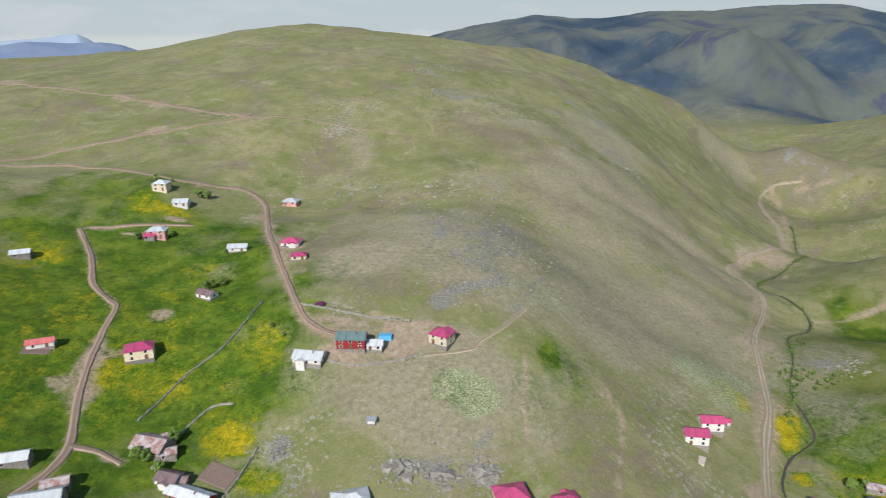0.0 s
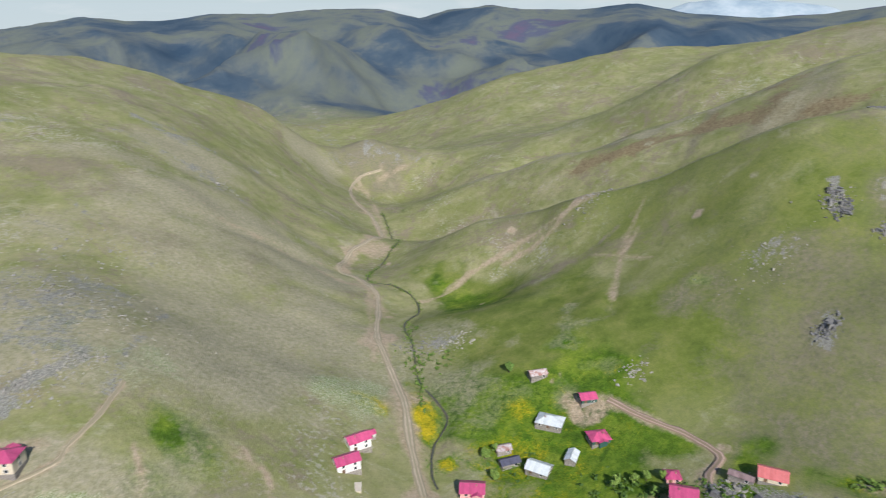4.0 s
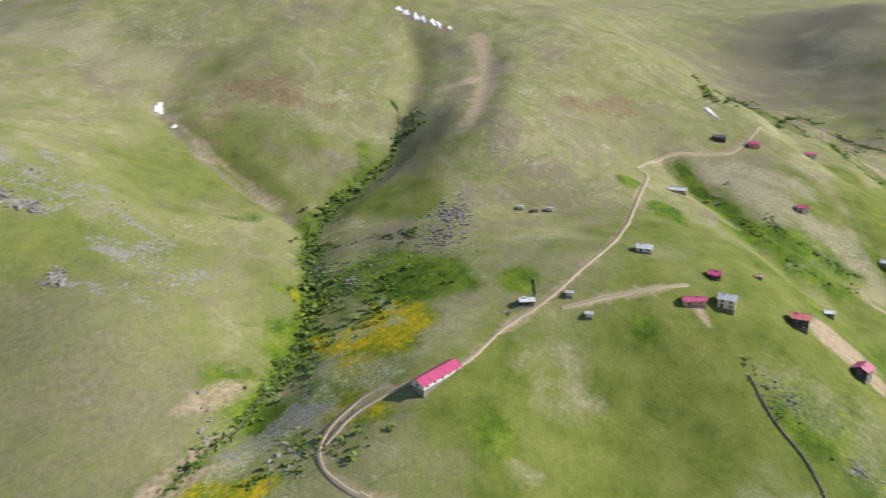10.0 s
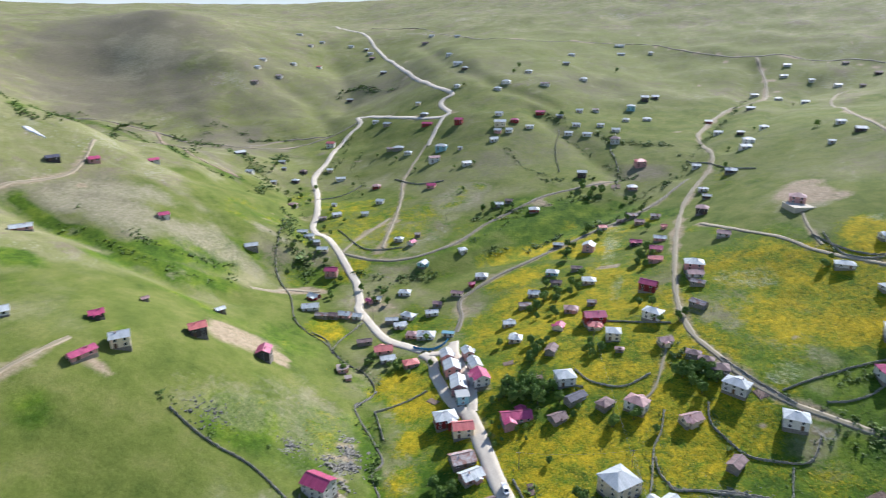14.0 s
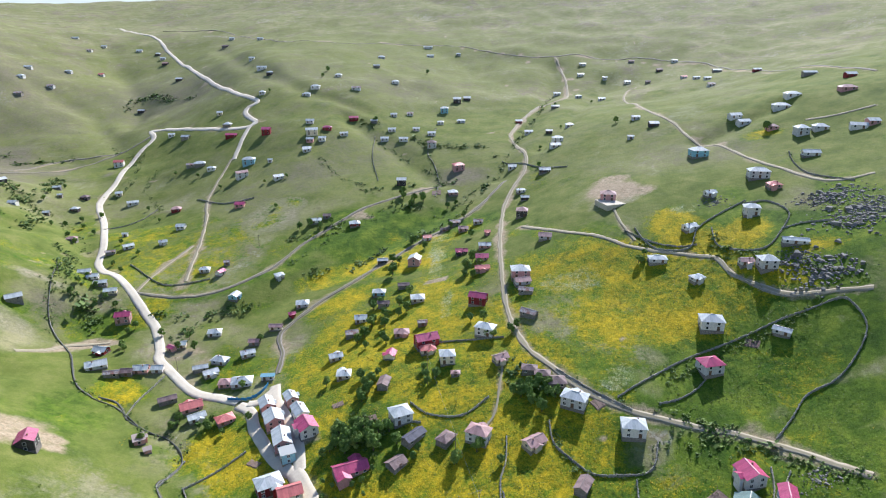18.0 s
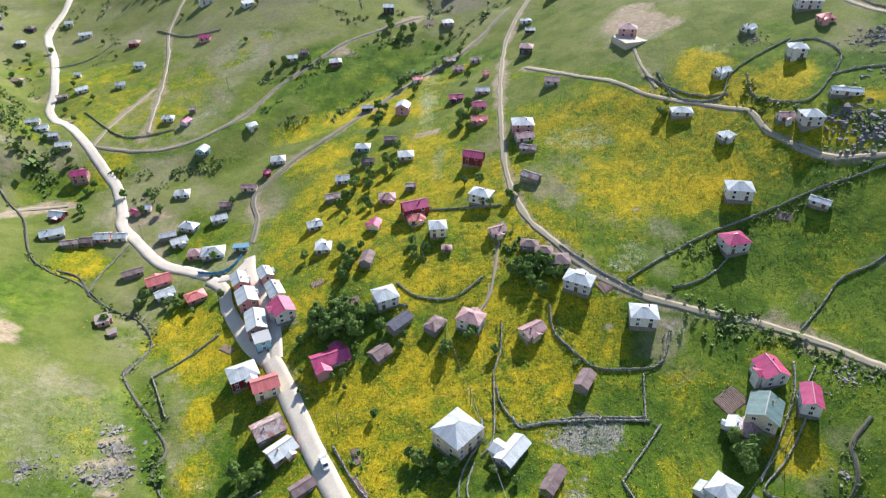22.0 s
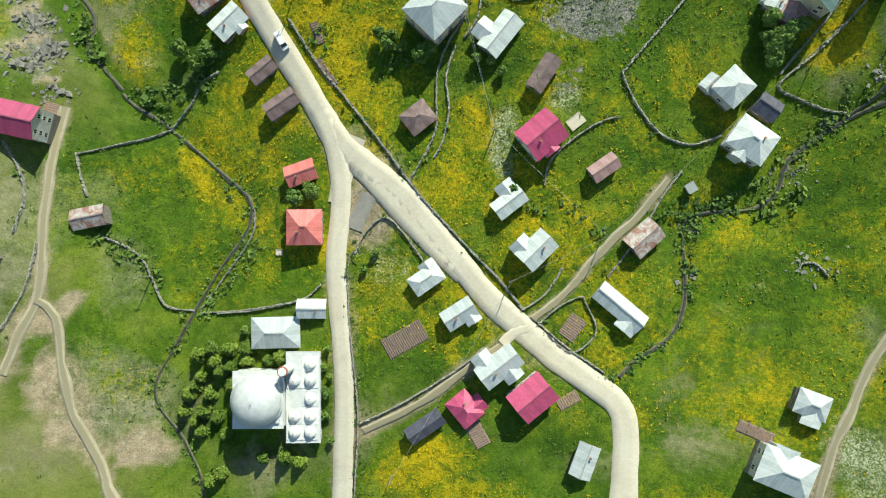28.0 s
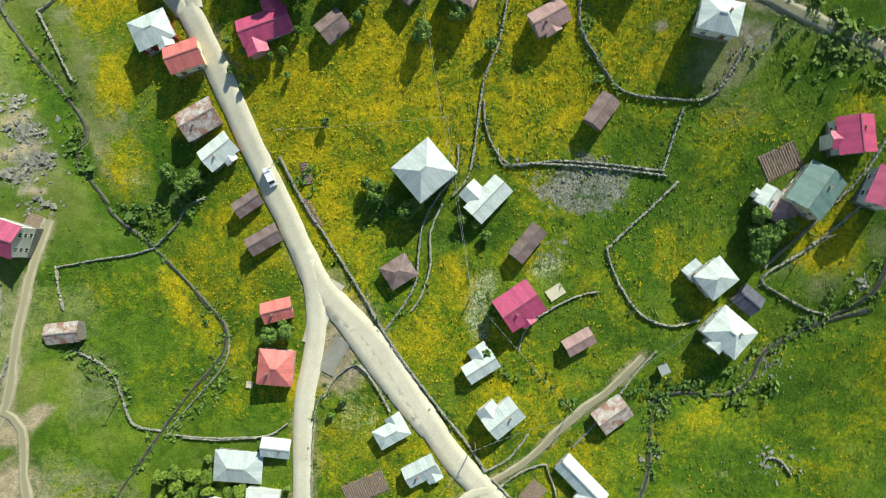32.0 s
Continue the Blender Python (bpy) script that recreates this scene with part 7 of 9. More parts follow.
stream(0.8, [(228, 99), (246, 76), (275, 49), (300, 31), (332, 18), (374, 11), (413, 5), (439, -17), (467, -56), (509, -75), (526, -75)])
stream(1.5, [(88.9, -468.5), (87.2, -499.1), (93.1, -534.2), (98.8, -557.0), (96.0, -599.7), (94.0, -614.8)])
stone_wall(0.7, [(158.9, -137.0), (150.3, -140.0), (141.9, -142.4), (136.4, -144.9)])
stone_wall(0.7, [(158.9, -137.0), (157.4, -130.5), (156.0, -126.6)])
stone_wall(0.7, [(151.9, -115.8), (143.7, -111.5), (140.0, -105.6), (136.0, -98.3), (128.8, -96.9)])
stone_wall(0.7, [(136.4, -144.9), (130.6, -151.6), (128.2, -156.6), (123.4, -159.5)])
stone_wall(0.7, [(59.0, -179.0), (58.8, -172.4), (62.8, -165.8), (65.4, -158.6), (65.6, -151.6), (65.8, -143.3), (71.9, -131.3)])
stone_wall(0.7, [(61.3, -164.4), (63.3, -157.2), (62.4, -149.6), (63.6, -141.9), (65.6, -137.7)])
stone_wall(0.9, [(103.3, -171.7), (96.0, -160.8), (88.2, -151.8), (77.8, -139.0), (71.9, -131.3), (65.3, -123.7), (54.4, -112.7), (48.7, -107.1), (43.1, -100.5)])
stone_wall(0.7, [(49.4, -178.8), (47.3, -175.5), (39.9, -176.7), (21.2, -177.4), (9.3, -177.2)])
stone_wall(0.8, [(6.4, -175.9), (11.3, -169.6), (18.9, -160.3), (20.1, -157.4), (15.6, -149.5), (9.8, -143.6), (2.7, -141.7), (-3.9, -143.8)])
stone_wall(0.7, [(-34.9, -176.9), (-30.2, -170.0), (-24.1, -162.9), (-16.8, -155.9), (-21.4, -152.5), (-27.8, -149.8), (-31.6, -149.2)])
stone_wall(0.6, [(38.3, -131.2), (37.1, -136.8), (31.8, -142.3), (25.1, -146.6), (21.0, -147.8)])
stone_wall(0.6, [(68.2, -112.0), (73.3, -118.6), (77.7, -122.2), (82.4, -118.7), (85.2, -113.2)])
stone_wall(0.6, [(82.7, -70.2), (73.4, -75.1), (59.4, -84.2), (52.4, -90.1)])
stone_wall(0.6, [(40.6, -98.3), (37.1, -95.3), (31.4, -90.8), (22.7, -85.2)])
stone_wall(0.5, [(39.3, -96.0), (34.0, -100.9), (28.7, -103.6), (27.4, -102.2), (24.7, -95.1), (30.3, -89.8), (36.1, -93.7)])
stone_wall(0.8, [(-22.6, -111.4), (-23.8, -113.2), (-26.5, -113.1), (-28.7, -110.6)])
stone_wall(0.5, [(112.9, -124.2), (113.4, -116.8), (120.5, -106.1), (126.6, -97.4)])
stone_wall(0.5, [(126.8, -96.4), (114.4, -97.6), (101.3, -100.1)])
stone_wall(0.6, [(121.4, -96.5), (111.1, -97.8), (98.9, -100.9), (94.2, -104.6)])
stone_wall(0.5, [(86.0, -113.2), (87.0, -108.8), (86.1, -94.6), (83.5, -73.1), (83.9, -53.8), (84.0, -38.0)])
stone_wall(0.7, [(173.6, -138.6), (170.0, -131.8), (168.8, -124.8), (170.4, -116.3)])
stone_wall(0.7, [(165.8, -113.5), (168.0, -102.1), (172.5, -92.1)])
stone_wall(0.6, [(5.1, -134.8), (9.0, -129.2), (11.9, -123.9)])
stone_wall(0.6, [(16.4, -116.2), (21.8, -109.0)])
stone_wall(0.6, [(42.8, -100.0), (37.4, -104.0), (33.4, -110.4)])
stone_wall(0.8, [(35.3, -218.4), (34.6, -208.5), (29.0, -200.9), (22.8, -195.2), (13.0, -194.3), (2.5, -196.1), (-2.4, -207.0)])
stone_wall(0.7, [(8.4, -192.0), (10.3, -178.3)])
stone_wall(0.7, [(51.6, -213.7), (52.5, -202.6), (54.8, -193.7), (55.4, -173.7), (58.9, -166.8)])
stone_wall(0.7, [(54.1, -189.9), (52.4, -182.6), (46.1, -175.9), (33.3, -178.0), (10.3, -178.3)])
stone_wall(0.6, [(89.0, -234.1), (81.3, -227.2), (68.5, -225.5), (57.8, -233.6)])
stone_wall(0.6, [(99.6, -225.0), (84.7, -223.0)])
stone_wall(0.7, [(-36.4, -193.2), (-33.3, -183.1), (-25.8, -170.8), (-17.0, -158.7)])
stone_wall(0.6, [(-41.3, -190.3), (-38.1, -186.0)])
stone_wall(0.7, [(172.3, -202.6), (161.6, -186.2)])
stone_wall(0.6, [(216.9, -248.5), (215.9, -261.7), (212.5, -278.1)])
stone_wall(0.6, [(172.3, -202.6), (154.5, -221.0)])
stone_wall(0.8, [(29.3, -244.1), (17.8, -231.3), (4.3, -220.3)])
stone_wall(0.8, [(8.0, -226.6), (-6.9, -236.3), (-27.4, -247.7), (-49.6, -255.1), (-63.9, -258.8), (-76.8, -259.7), (-88.0, -259.6), (-90.9, -254.7), (-90.3, -242.8), (-82.5, -232.4), (-71.4, -224.1), (-59.9, -221.0), (-51.7, -213.0), (-43.0, -204.9)])
stone_wall(0.8, [(-23.3, -339.9), (-25.9, -326.9), (-32.0, -318.1), (-44.7, -316.4), (-52.9, -330.7), (-68.8, -341.5), (-82.3, -348.2)])
stone_wall(0.8, [(-59.0, -328.4), (-57.1, -314.0), (-64.2, -305.3), (-75.2, -301.9), (-87.3, -313.8), (-95.7, -327.6), (-91.7, -343.9), (-81.1, -345.3)])
stone_wall(0.7, [(-87.3, -313.8), (-97.2, -313.8), (-107.7, -310.0)])
stone_wall(0.7, [(-127.7, -401.8), (-122.4, -382.7), (-122.6, -363.8), (-134.2, -343.1)])
stone_wall(0.6, [(82.5, -274.9), (64.8, -272.4), (50.0, -270.4)])
stone_wall(0.7, [(-55.1, -292.8), (-62.3, -279.5), (-70.3, -270.6), (-83.1, -265.0)])
stone_wall(0.7, [(278.4, -497.5), (249.2, -478.8), (227.8, -479.9)])
stone_wall(0.6, [(148.7, -594.6), (144.9, -545.0), (134.8, -499.9)])
stone_wall(0.8, [(222.4, -137.5), (207.5, -135.7), (191.0, -137.3), (175.2, -133.9)])
stone_wall(0.8, [(182.4, -203.5), (179.3, -220.2)])
stone_wall(0.7, [(-79.8, 254.4), (-88.1, 228.7), (-98.5, 213.2), (-106.7, 190.0)])
stone_wall(0.7, [(-77.7, 199.9), (-84.9, 197.1), (-90.6, 185.3), (-94.1, 170.4)])
stone_wall(0.7, [(-64.1, 181.6), (-67.2, 169.1), (-69.5, 162.2)])
stone_wall(0.6, [(286.0, -75.8), (273.8, -69.3), (271.8, -55.5)])
stone_wall(0.5, [(37.0, -524.1), (25.6, -505.2), (11.7, -481.4), (-5.5, -466.2)])
stone_wall(0.5, [(-18.1, -338.3), (-28.6, -326.1), (-39.3, -318.7), (-48.3, -317.5)])
stone_wall(0.5, [(333.5, -454.7), (316.8, -470.2), (309.4, -491.5)])
stone_wall(0.5, [(281.0, -388.4), (249.4, -362.3), (222.3, -367.6)])
stone_wall(0.6, [(-7.3, -223.0), (-14.6, -225.0), (-22.1, -229.4), (-28.2, -235.3)])
stone_wall(0.8, [(-62.3, 250.1), (-49.3, 247.0), (-33.9, 243.8), (-16.4, 241.9)])
stone_wall(0.8, [(-49.5, 218.7), (-35.5, 216.2), (-22.9, 219.3), (-11.9, 224.2)])

ground()

# ---- houses: place, turn, length, width, storeys, roof shape, roof sheet, wall finish ----
house(119.5, -171.5, 46, 9, 6.5, 1, "Gw", "P")
house(125.2, -179.0, 36, 10, 8, 1, "Gq", "S")
house(110.6, -159.3, 41, 7.5, 4.5, 1, "Gr", "S")
house(105.3, -150.7, 36, 9, 5, 1, "Gr", "S")
house(99.8, -133.2, 21, 8, 5.5, 1, "Gs", "P")
house(97.9, -119.2, 2, 9, 9, 2, "Hs", "P")
house(66.2, -171.5, 47, 11.5, 11, 3, "Hw", "C")
house(50.3, -166.8, 53, 11, 6, 1, "Gw", "W", [(1.5, 3, 4.5, -1)])
house(39.7, -157.5, 58, 9.5, 4.5, 1, "Gr", "S")
house(69.9, -146.9, 39, 7.5, 6.5, 1, "Hr", "S")
house(40.0, -142.4, 41, 9.8, 9, 2, "Gm", "W")
house(47.1, -126.3, 39, 8.5, 5, 1, "Gw", "S", [(-1.5, 2.5, 4, -1)])
house(40.3, -114.8, 46, 9, 6.4, 2, "Gw", "W", [(1.8, 2, 4.4, -1)])
house(24.3, -135.3, 36, 7.5, 4.5, 1, "Gp", "S")
house(13.8, -118.5, 43, 8.5, 6.5, 1, "Gq", "S")
house(19.3, -101.4, 141, 14, 5.2, 1, "Gw", "W", [(4.2, 1.6, 4.5, -1)])
house(66.9, -107.1, 36, 8.5, 5.2, 1, "Hw", "W", [(-2, 1.2, 3.4, -1)])
house(58.6, -98.7, 34, 8.5, 5.4, 1, "Gw", "W", [(-2.2, 1.4, 3.2, 1)])
house(48.6, -86.3, 39, 11, 6.4, 2, "Gw", "W", [(2.2, 2.4, 4, -1), (-1.5, 2, 4, 1)])
house(40.3, -79.1, 41, 10, 8.5, 2, "Gm", "W")
house(56.6, -75.3, 131, 8, 6.4, 1, "Hm", "P", [(1.2, 1.8, 3.6, 1)])
house(66.3, -70.6, 36, 10, 4.5, 1, "Gd", "S")
house(27.2, -63.9, 71, 8.5, 5.5, 1, "Gw", "W")
house(-23.4, -80.5, 161, 8, 6, 1, "Hw", "S", [(1, 2, 4, -1)])
house(-16.8, -65.3, 159, 13, 9, 2, "Hw", "W")
house(-5.0, -154.5, 46, 8, 7.4, 2, "Hw", "W")
house(-0.3, -155.7, 46, 4.5, 4, 1, "Gw", "W")
house(-10.1, -142.2, 146, 10.2, 8.6, 2, "Hw", "W")
house(-13.9, -150.3, 146, 6, 5.5, 1, "Gd", "S")
house(105.0, -92.4, 3, 12.5, 8, 1, "Hw", "W")
house(95.7, -98.8, 1, 7.5, 5, 1, "Gw", "W")
house(154.5, -120.6, 13, 9, 5.5, 1, "Gq", "S")
house(168.5, -143.7, 169, 11, 8.5, 3, "Gm", "W")
house(2.8, -131.0, 31, 2, 2, 0, "Fw", "W")
house(-30.6, -239.5, 14, 9.24, 7.98, 2, "Hm", "W")
house(5.8, -210.8, 174, 9.24, 7.56, 2, "Hw", "W")
house(-27.8, -189.4, 102, 8.4, 8.4, 2, "Gm", "W")
house(-22.4, -176.7, 61, 10.5, 9.5, 2, "Gg", "C")
house(-17.9, -172.3, 61, 7.5, 6, 1, "Hp", "P")
house(-14.1, -174.4, 61, 5, 5, 1, "Gw", "W")
house(-35.3, -178.5, 73, 9, 6, 2, "Gm", "W")
house(25.0, -225.0, 154, 10.1, 7.14, 2, "Hw", "W")
house(41.8, -208.8, 36, 8.5, 6, 1, "Gp", "C")
house(26.9, -189.8, 61, 8, 5, 1, "Gr", "S")
house(74.3, -213.4, 56, 7.5, 5.5, 1, "Hr", "S")
house(62.1, -213.6, 156, 9, 7, 2, "Hp", "W")
house(86.6, -214.9, 51, 10, 5, 1, "Gd", "S")
house(92.4, -225.2, 26, 8.5, 8, 2, "Hw", "W")
house(92.1, -203.3, 46, 7, 6, 0, "Gr", "S")
house(108.8, -202.0, 26, 13, 7, 1, "Gm", "P", [(-3.4, 2.6, 4.6, -1), (3.6, 2.4, 4.6, 1)])
house(101.5, -246.8, 82, 7.56, 5.04, 1, "Gr", "S")
house(120.7, -258.3, 5, 6.72, 6.3, 1, "Hw", "C")
house(152.3, -245.4, 116, 8, 6.5, 2, "Gw", "P")
house(146.3, -234.6, 116, 9, 8, 2, "Gw", "P")
house(139.2, -221.1, 111, 11, 7.5, 2, "Gw", "P")
house(134.8, -212.5, 116, 6, 6, 2, "Fw", "T")
house(141.9, -246.4, 121, 7, 5.5, 2, "Gw", "P")
house(135.2, -235.2, 121, 9, 6, 2, "Gw", "W")
house(130.1, -225.2, 121, 9, 8, 2, "Gm", "W")
house(138.4, -199.2, 31, 10, 8, 2, "Hw", "R")
house(129.2, -193.5, 26, 9, 7, 2, "Gs", "C")
house(189.9, -254.3, 31, 10, 7, 1, "Gs", "P")
house(184.1, -246.1, 36, 8, 5, 1, "Gw", "W")
house(170.1, -242.6, 36, 8, 6, 1, "Hs", "P")
house(202.9, -259.4, 31, 8.5, 4.5, 1, "Gr", "S")
house(201.5, -229.1, 121, 6, 5, 1, "Fq", "P")
house(195.1, -223.1, 121, 3.5, 3.5, 0, "Fq", "P")
house(171.6, -270.4, 12, 10.1, 7.56, 1, "Hw", "W")
house(179.6, -270.5, 7, 6.72, 5.88, 1, "Hp", "P")
house(159.5, -271.3, 7, 6.72, 3.36, 1, "Fb", "W")
house(356.2, -524.5, 22, 5.88, 5.04, 1, "Gw", "C")
house(337.1, -508.5, 27, 9.24, 5.04, 1, "Gw", "W")
house(376.0, -508.6, 2, 6.72, 5.88, 1, "Hr", "D")
house(371.2, -485.0, 2, 6.72, 5.04, 1, "Hw", "D")
house(382.5, -467.1, 12, 5.04, 4.2, 1, "Gw", "S")
house(403.2, -517.4, 12, 6.72, 4.2, 1, "Gw", "S")
house(390.2, -499.2, 12, 4.2, 3.36, 1, "Gw", "S")
house(290.4, -483.8, 12, 7.56, 6.72, 1, "Hp", "R")
house(270.5, -444.6, 2, 6.72, 5.88, 1, "Gw", "W")
house(234.8, -469.1, 2, 7.56, 5.88, 1, "Gm", "P")
house(337.7, -421.8, 7, 7.56, 5.04, 1, "Hp", "S")
house(308.2, -437.1, 7, 4.2, 3.36, 1, "Gw", "W")
house(294.8, -414.3, 42, 7.56, 5.04, 1, "Gw", "W")
house(303.3, -406.5, 22, 6.72, 3.36, 1, "Gq", "S")
house(273.2, -419.8, 27, 5.88, 4.2, 1, "Gw", "W")
house(298.9, -368.1, 17, 7.56, 5.04, 1, "Gw", "W")
house(287.7, -357.6, 17, 6.72, 5.04, 1, "Gw", "W")
house(280.5, -352.1, 17, 7.56, 4.62, 1, "Gw", "S")
house(272.4, -347.1, 17, 7.56, 5.04, 1, "Gw", "C")
house(228.1, -376.8, 7, 6.72, 5.04, 1, "Hw", "W")
house(216.9, -372.5, 72, 5.88, 5.04, 1, "Gm", "W")
house(216.7, -384.1, 12, 4.2, 3.36, 1, "Gq", "S")
house(179.2, -368.0, 32, 5.88, 5.04, 1, "Hw", "W")
house(200.3, -347.8, 82, 6.72, 5.88, 1, "Gw", "T")
house(158.0, -336.7, 12, 7.56, 6.72, 1, "Hw", "W")
house(161.4, -325.8, 27, 4.2, 3.36, 1, "Gm", "R")
house(167.4, -315.4, 2, 7.56, 4.2, 1, "Gp", "C")
house(200.6, -314.8, 12, 7.56, 5.88, 1, "Hw", "W")
house(256.2, -327.3, 14, 8.4, 6.72, 2, "Gm", "P")
house(253.1, -297.1, 172, 7.56, 5.88, 1, "Gw", "R")
house(246.4, -280.5, 27, 10.1, 6.72, 1, "Gw", "W")
house(236.1, -274.7, 12, 7.56, 4.2, 1, "Gq", "S")
house(230.0, -277.5, 7, 5.88, 5.04, 1, "Gr", "S")
house(224.7, -280.9, 7, 7.56, 5.88, 1, "Gw", "P")
house(217.1, -282.0, 7, 5.88, 5.04, 1, "Gw", "W")
house(213.6, -302.9, 12, 5.04, 5.04, 1, "Gw", "C")
house(217.5, -299.3, 152, 5.04, 3.36, 1, "Gm", "P")
house(188.9, -289.7, 167, 8.4, 5.88, 1, "Hw", "W")
house(176.3, -294.2, 27, 7.56, 5.04, 1, "Gw", "W")
house(175.8, -303.6, 2, 5.88, 4.2, 1, "Gp", "S")
house(196.7, -283.7, 22, 7.56, 4.2, 1, "Gw", "S")
house(190.1, -279.4, 37, 7.56, 5.04, 1, "Gw", "W")
house(222.6, -197.2, 111, 7.56, 6.72, 2, "Gm", "D")
house(170.2, -434.1, 17, 7.56, 5.04, 1, "Gw", "W")
house(163.5, -439.6, 2, 5.88, 4.2, 1, "Gr", "S")
house(142.2, -427.6, 12, 7.56, 6.72, 1, "Hw", "R")
house(115.8, -492.6, 2, 7.56, 5.88, 2, "Gw", "D")
house(76.0, -473.0, 12, 7.56, 6.72, 1, "Hw", "P")
house(73.9, -420.3, 12, 7.56, 5.04, 1, "Gq", "S")
house(81.0, -412.8, 12, 5.04, 3.36, 0, "Gr", "S")
house(68.3, -406.2, 2, 6.72, 5.04, 1, "Gp", "P")
house(58.6, -412.3, 2, 6.72, 4.2, 1, "Gq", "C")
house(91.7, -402.2, 22, 5.88, 5.04, 1, "Gs", "W")
house(53.3, -388.6, 2, 4.2, 3.36, 1, "Gs", "P")
house(69.2, -368.6, 2, 7.56, 5.04, 1, "Gm", "D")
house(55.6, -367.9, 2, 7.56, 5.04, 1, "Gw", "P")
house(57.6, -351.4, 2, 7.56, 5.88, 1, "Gm", "P")
house(57.9, -336.9, 10, 8.4, 5.04, 1, "Gs", "P")
house(96.9, -366.7, 82, 7.56, 7.56, 2, "Gw", "P")
house(117.3, -376.3, 7, 6.72, 4.2, 1, "Gw", "D")
house(101.0, -338.0, 5, 6.72, 4.2, 1, "Gr", "S")
house(114.5, -335.6, 2, 7.56, 5.88, 1, "Hw", "T")
house(110.3, -321.3, 5, 6.72, 4.2, 1, "Gr", "S")
house(92.0, -319.8, 7, 7.56, 6.72, 1, "Hw", "C")
house(60.6, -303.1, 162, 9.24, 6.72, 2, "Gm", "R")
house(120.8, -309.8, 7, 6.72, 5.88, 1, "Gw", "W")
house(57.8, -275.2, 157, 9.24, 6.72, 2, "Hw", "W")
house(123.5, -296.4, 17, 6.72, 5.04, 1, "Gq", "S")
house(97.6, -287.0, 7, 7.56, 5.88, 1, "Hp", "P")
house(84.9, -273.9, 22, 10.9, 7.56, 2, "Gm", "R")
house(87.9, -292.5, 12, 5.04, 3.36, 1, "Gq", "S")
house(28.3, -447.2, 12, 6.72, 4.2, 1, "Hw", "W")
house(26.9, -432.1, 2, 5.88, 4.2, 1, "Gw", "D")
house(31.2, -402.5, 172, 7.56, 7.56, 2, "Hp", "D")
house(22.3, -354.3, 172, 7.56, 5.88, 1, "Gp", "W")
house(38.6, -320.7, 2, 10.1, 8.4, 2, "Hw", "P")
house(38.2, -313.0, 12, 8.4, 5.88, 1, "Gp", "W")
house(37.1, -303.7, 167, 7.56, 4.2, 1, "Gq", "S")
house(37.2, -284.3, 147, 8.4, 5.04, 1, "Gq", "S")
house(128.0, -276.7, 22, 6.72, 5.04, 1, "Gw", "C")
house(100.8, -267.5, 82, 5.88, 5.04, 1, "Gm", "C")
house(84.1, -268.4, 17, 7.56, 5.88, 1, "Hs", "C")
house(74.9, -258.8, 7, 7.14, 6.72, 2, "Hw", "C")
house(71.2, -249.1, 2, 4.2, 3.36, 0, "Hp", "S")
house(52.0, -254.5, 27, 6.72, 5.04, 1, "Gp", "C")
house(40.5, -245.4, 172, 6.72, 5.04, 1, "Hr", "S")
house(35.6, -241.3, 172, 6.72, 5.04, 1, "Hr", "S")
house(30.5, -236.2, 2, 7.56, 6.72, 1, "Hr", "S")
house(-16.5, -379.0, 172, 9.24, 7.56, 2, "Hp", "P")
house(-68.4, -361.2, 17, 6.72, 5.04, 1, "Gw", "W")
house(-100.7, -357.3, 2, 7.56, 5.88, 1, "Hs", "P")
house(-80.1, -333.9, 167, 8.4, 6.72, 2, "Hw", "W")
house(-48.9, -331.3, 22, 7.56, 5.04, 1, "Gw", "W")
house(-86.6, -299.0, 167, 11.8, 4.2, 1, "Gw", "W")
house(-70.5, -288.9, 2, 8.4, 7.56, 2, "Hw", "W")
house(-63.4, -294.3, 2, 6.72, 5.04, 1, "Gp", "W")
house(-27.6, -310.6, 177, 9.24, 5.88, 1, "Hw", "W")
house(-41.2, -292.5, 22, 6.72, 5.04, 1, "Hw", "W")
house(-38.3, -262.7, 172, 10.1, 8.4, 2, "Hw", "W")
house(-63.3, -252.2, 142, 7.56, 4.2, 1, "Gw", "W")
house(-67.5, -529.5, 2, 6.72, 5.04, 1, "Gw", "W")
house(-74.5, -503.1, 2, 7.56, 5.88, 1, "Gw", "D")
house(-54.4, -488.4, 2, 5.04, 3.36, 1, "Gw", "W")
house(-121.6, -788.4, 2, 7.56, 5.04, 1, "Gw", "W")
house(-141.0, -773.0, 2, 5.88, 4.2, 1, "Gr", "S")
house(-163.8, -811.5, 2, 7.56, 5.88, 1, "Gr", "D")
house(-141.0, -857.6, 2, 7.56, 5.04, 1, "Gr", "S")
house(-188.8, -839.4, 2, 7.56, 6.72, 1, "Hw", "W")
house(-172.8, -748.3, 17, 7.56, 4.2, 1, "Gs", "W")
house(-176.4, -718.9, 2, 7.56, 4.2, 1, "Gw", "W")
house(-182.5, -703.8, 2, 7.56, 4.2, 1, "Gw", "W")
house(-174.9, -670.3, 2, 7.56, 5.88, 1, "Gq", "W")
house(-207.7, -748.0, 2, 10.1, 5.04, 1, "Gw", "S")
house(-225.8, -690.4, 2, 8.4, 5.04, 1, "Gw", "R")
house(-212.3, -560.7, 2, 11.8, 5.04, 1, "Gw", "S")
house(-218.6, -514.1, 2, 8.4, 5.88, 1, "Gw", "R")
house(-196.9, -476.0, 2, 11.8, 6.72, 1, "Hp", "P")
house(-167.0, -490.1, 2, 10.9, 6.72, 1, "Hw", "W")
house(-155.2, -478.9, 174, 11.8, 6.72, 1, "Hw", "W")
house(-123.3, -477.4, 12, 9.24, 5.88, 1, "Gw", "W")
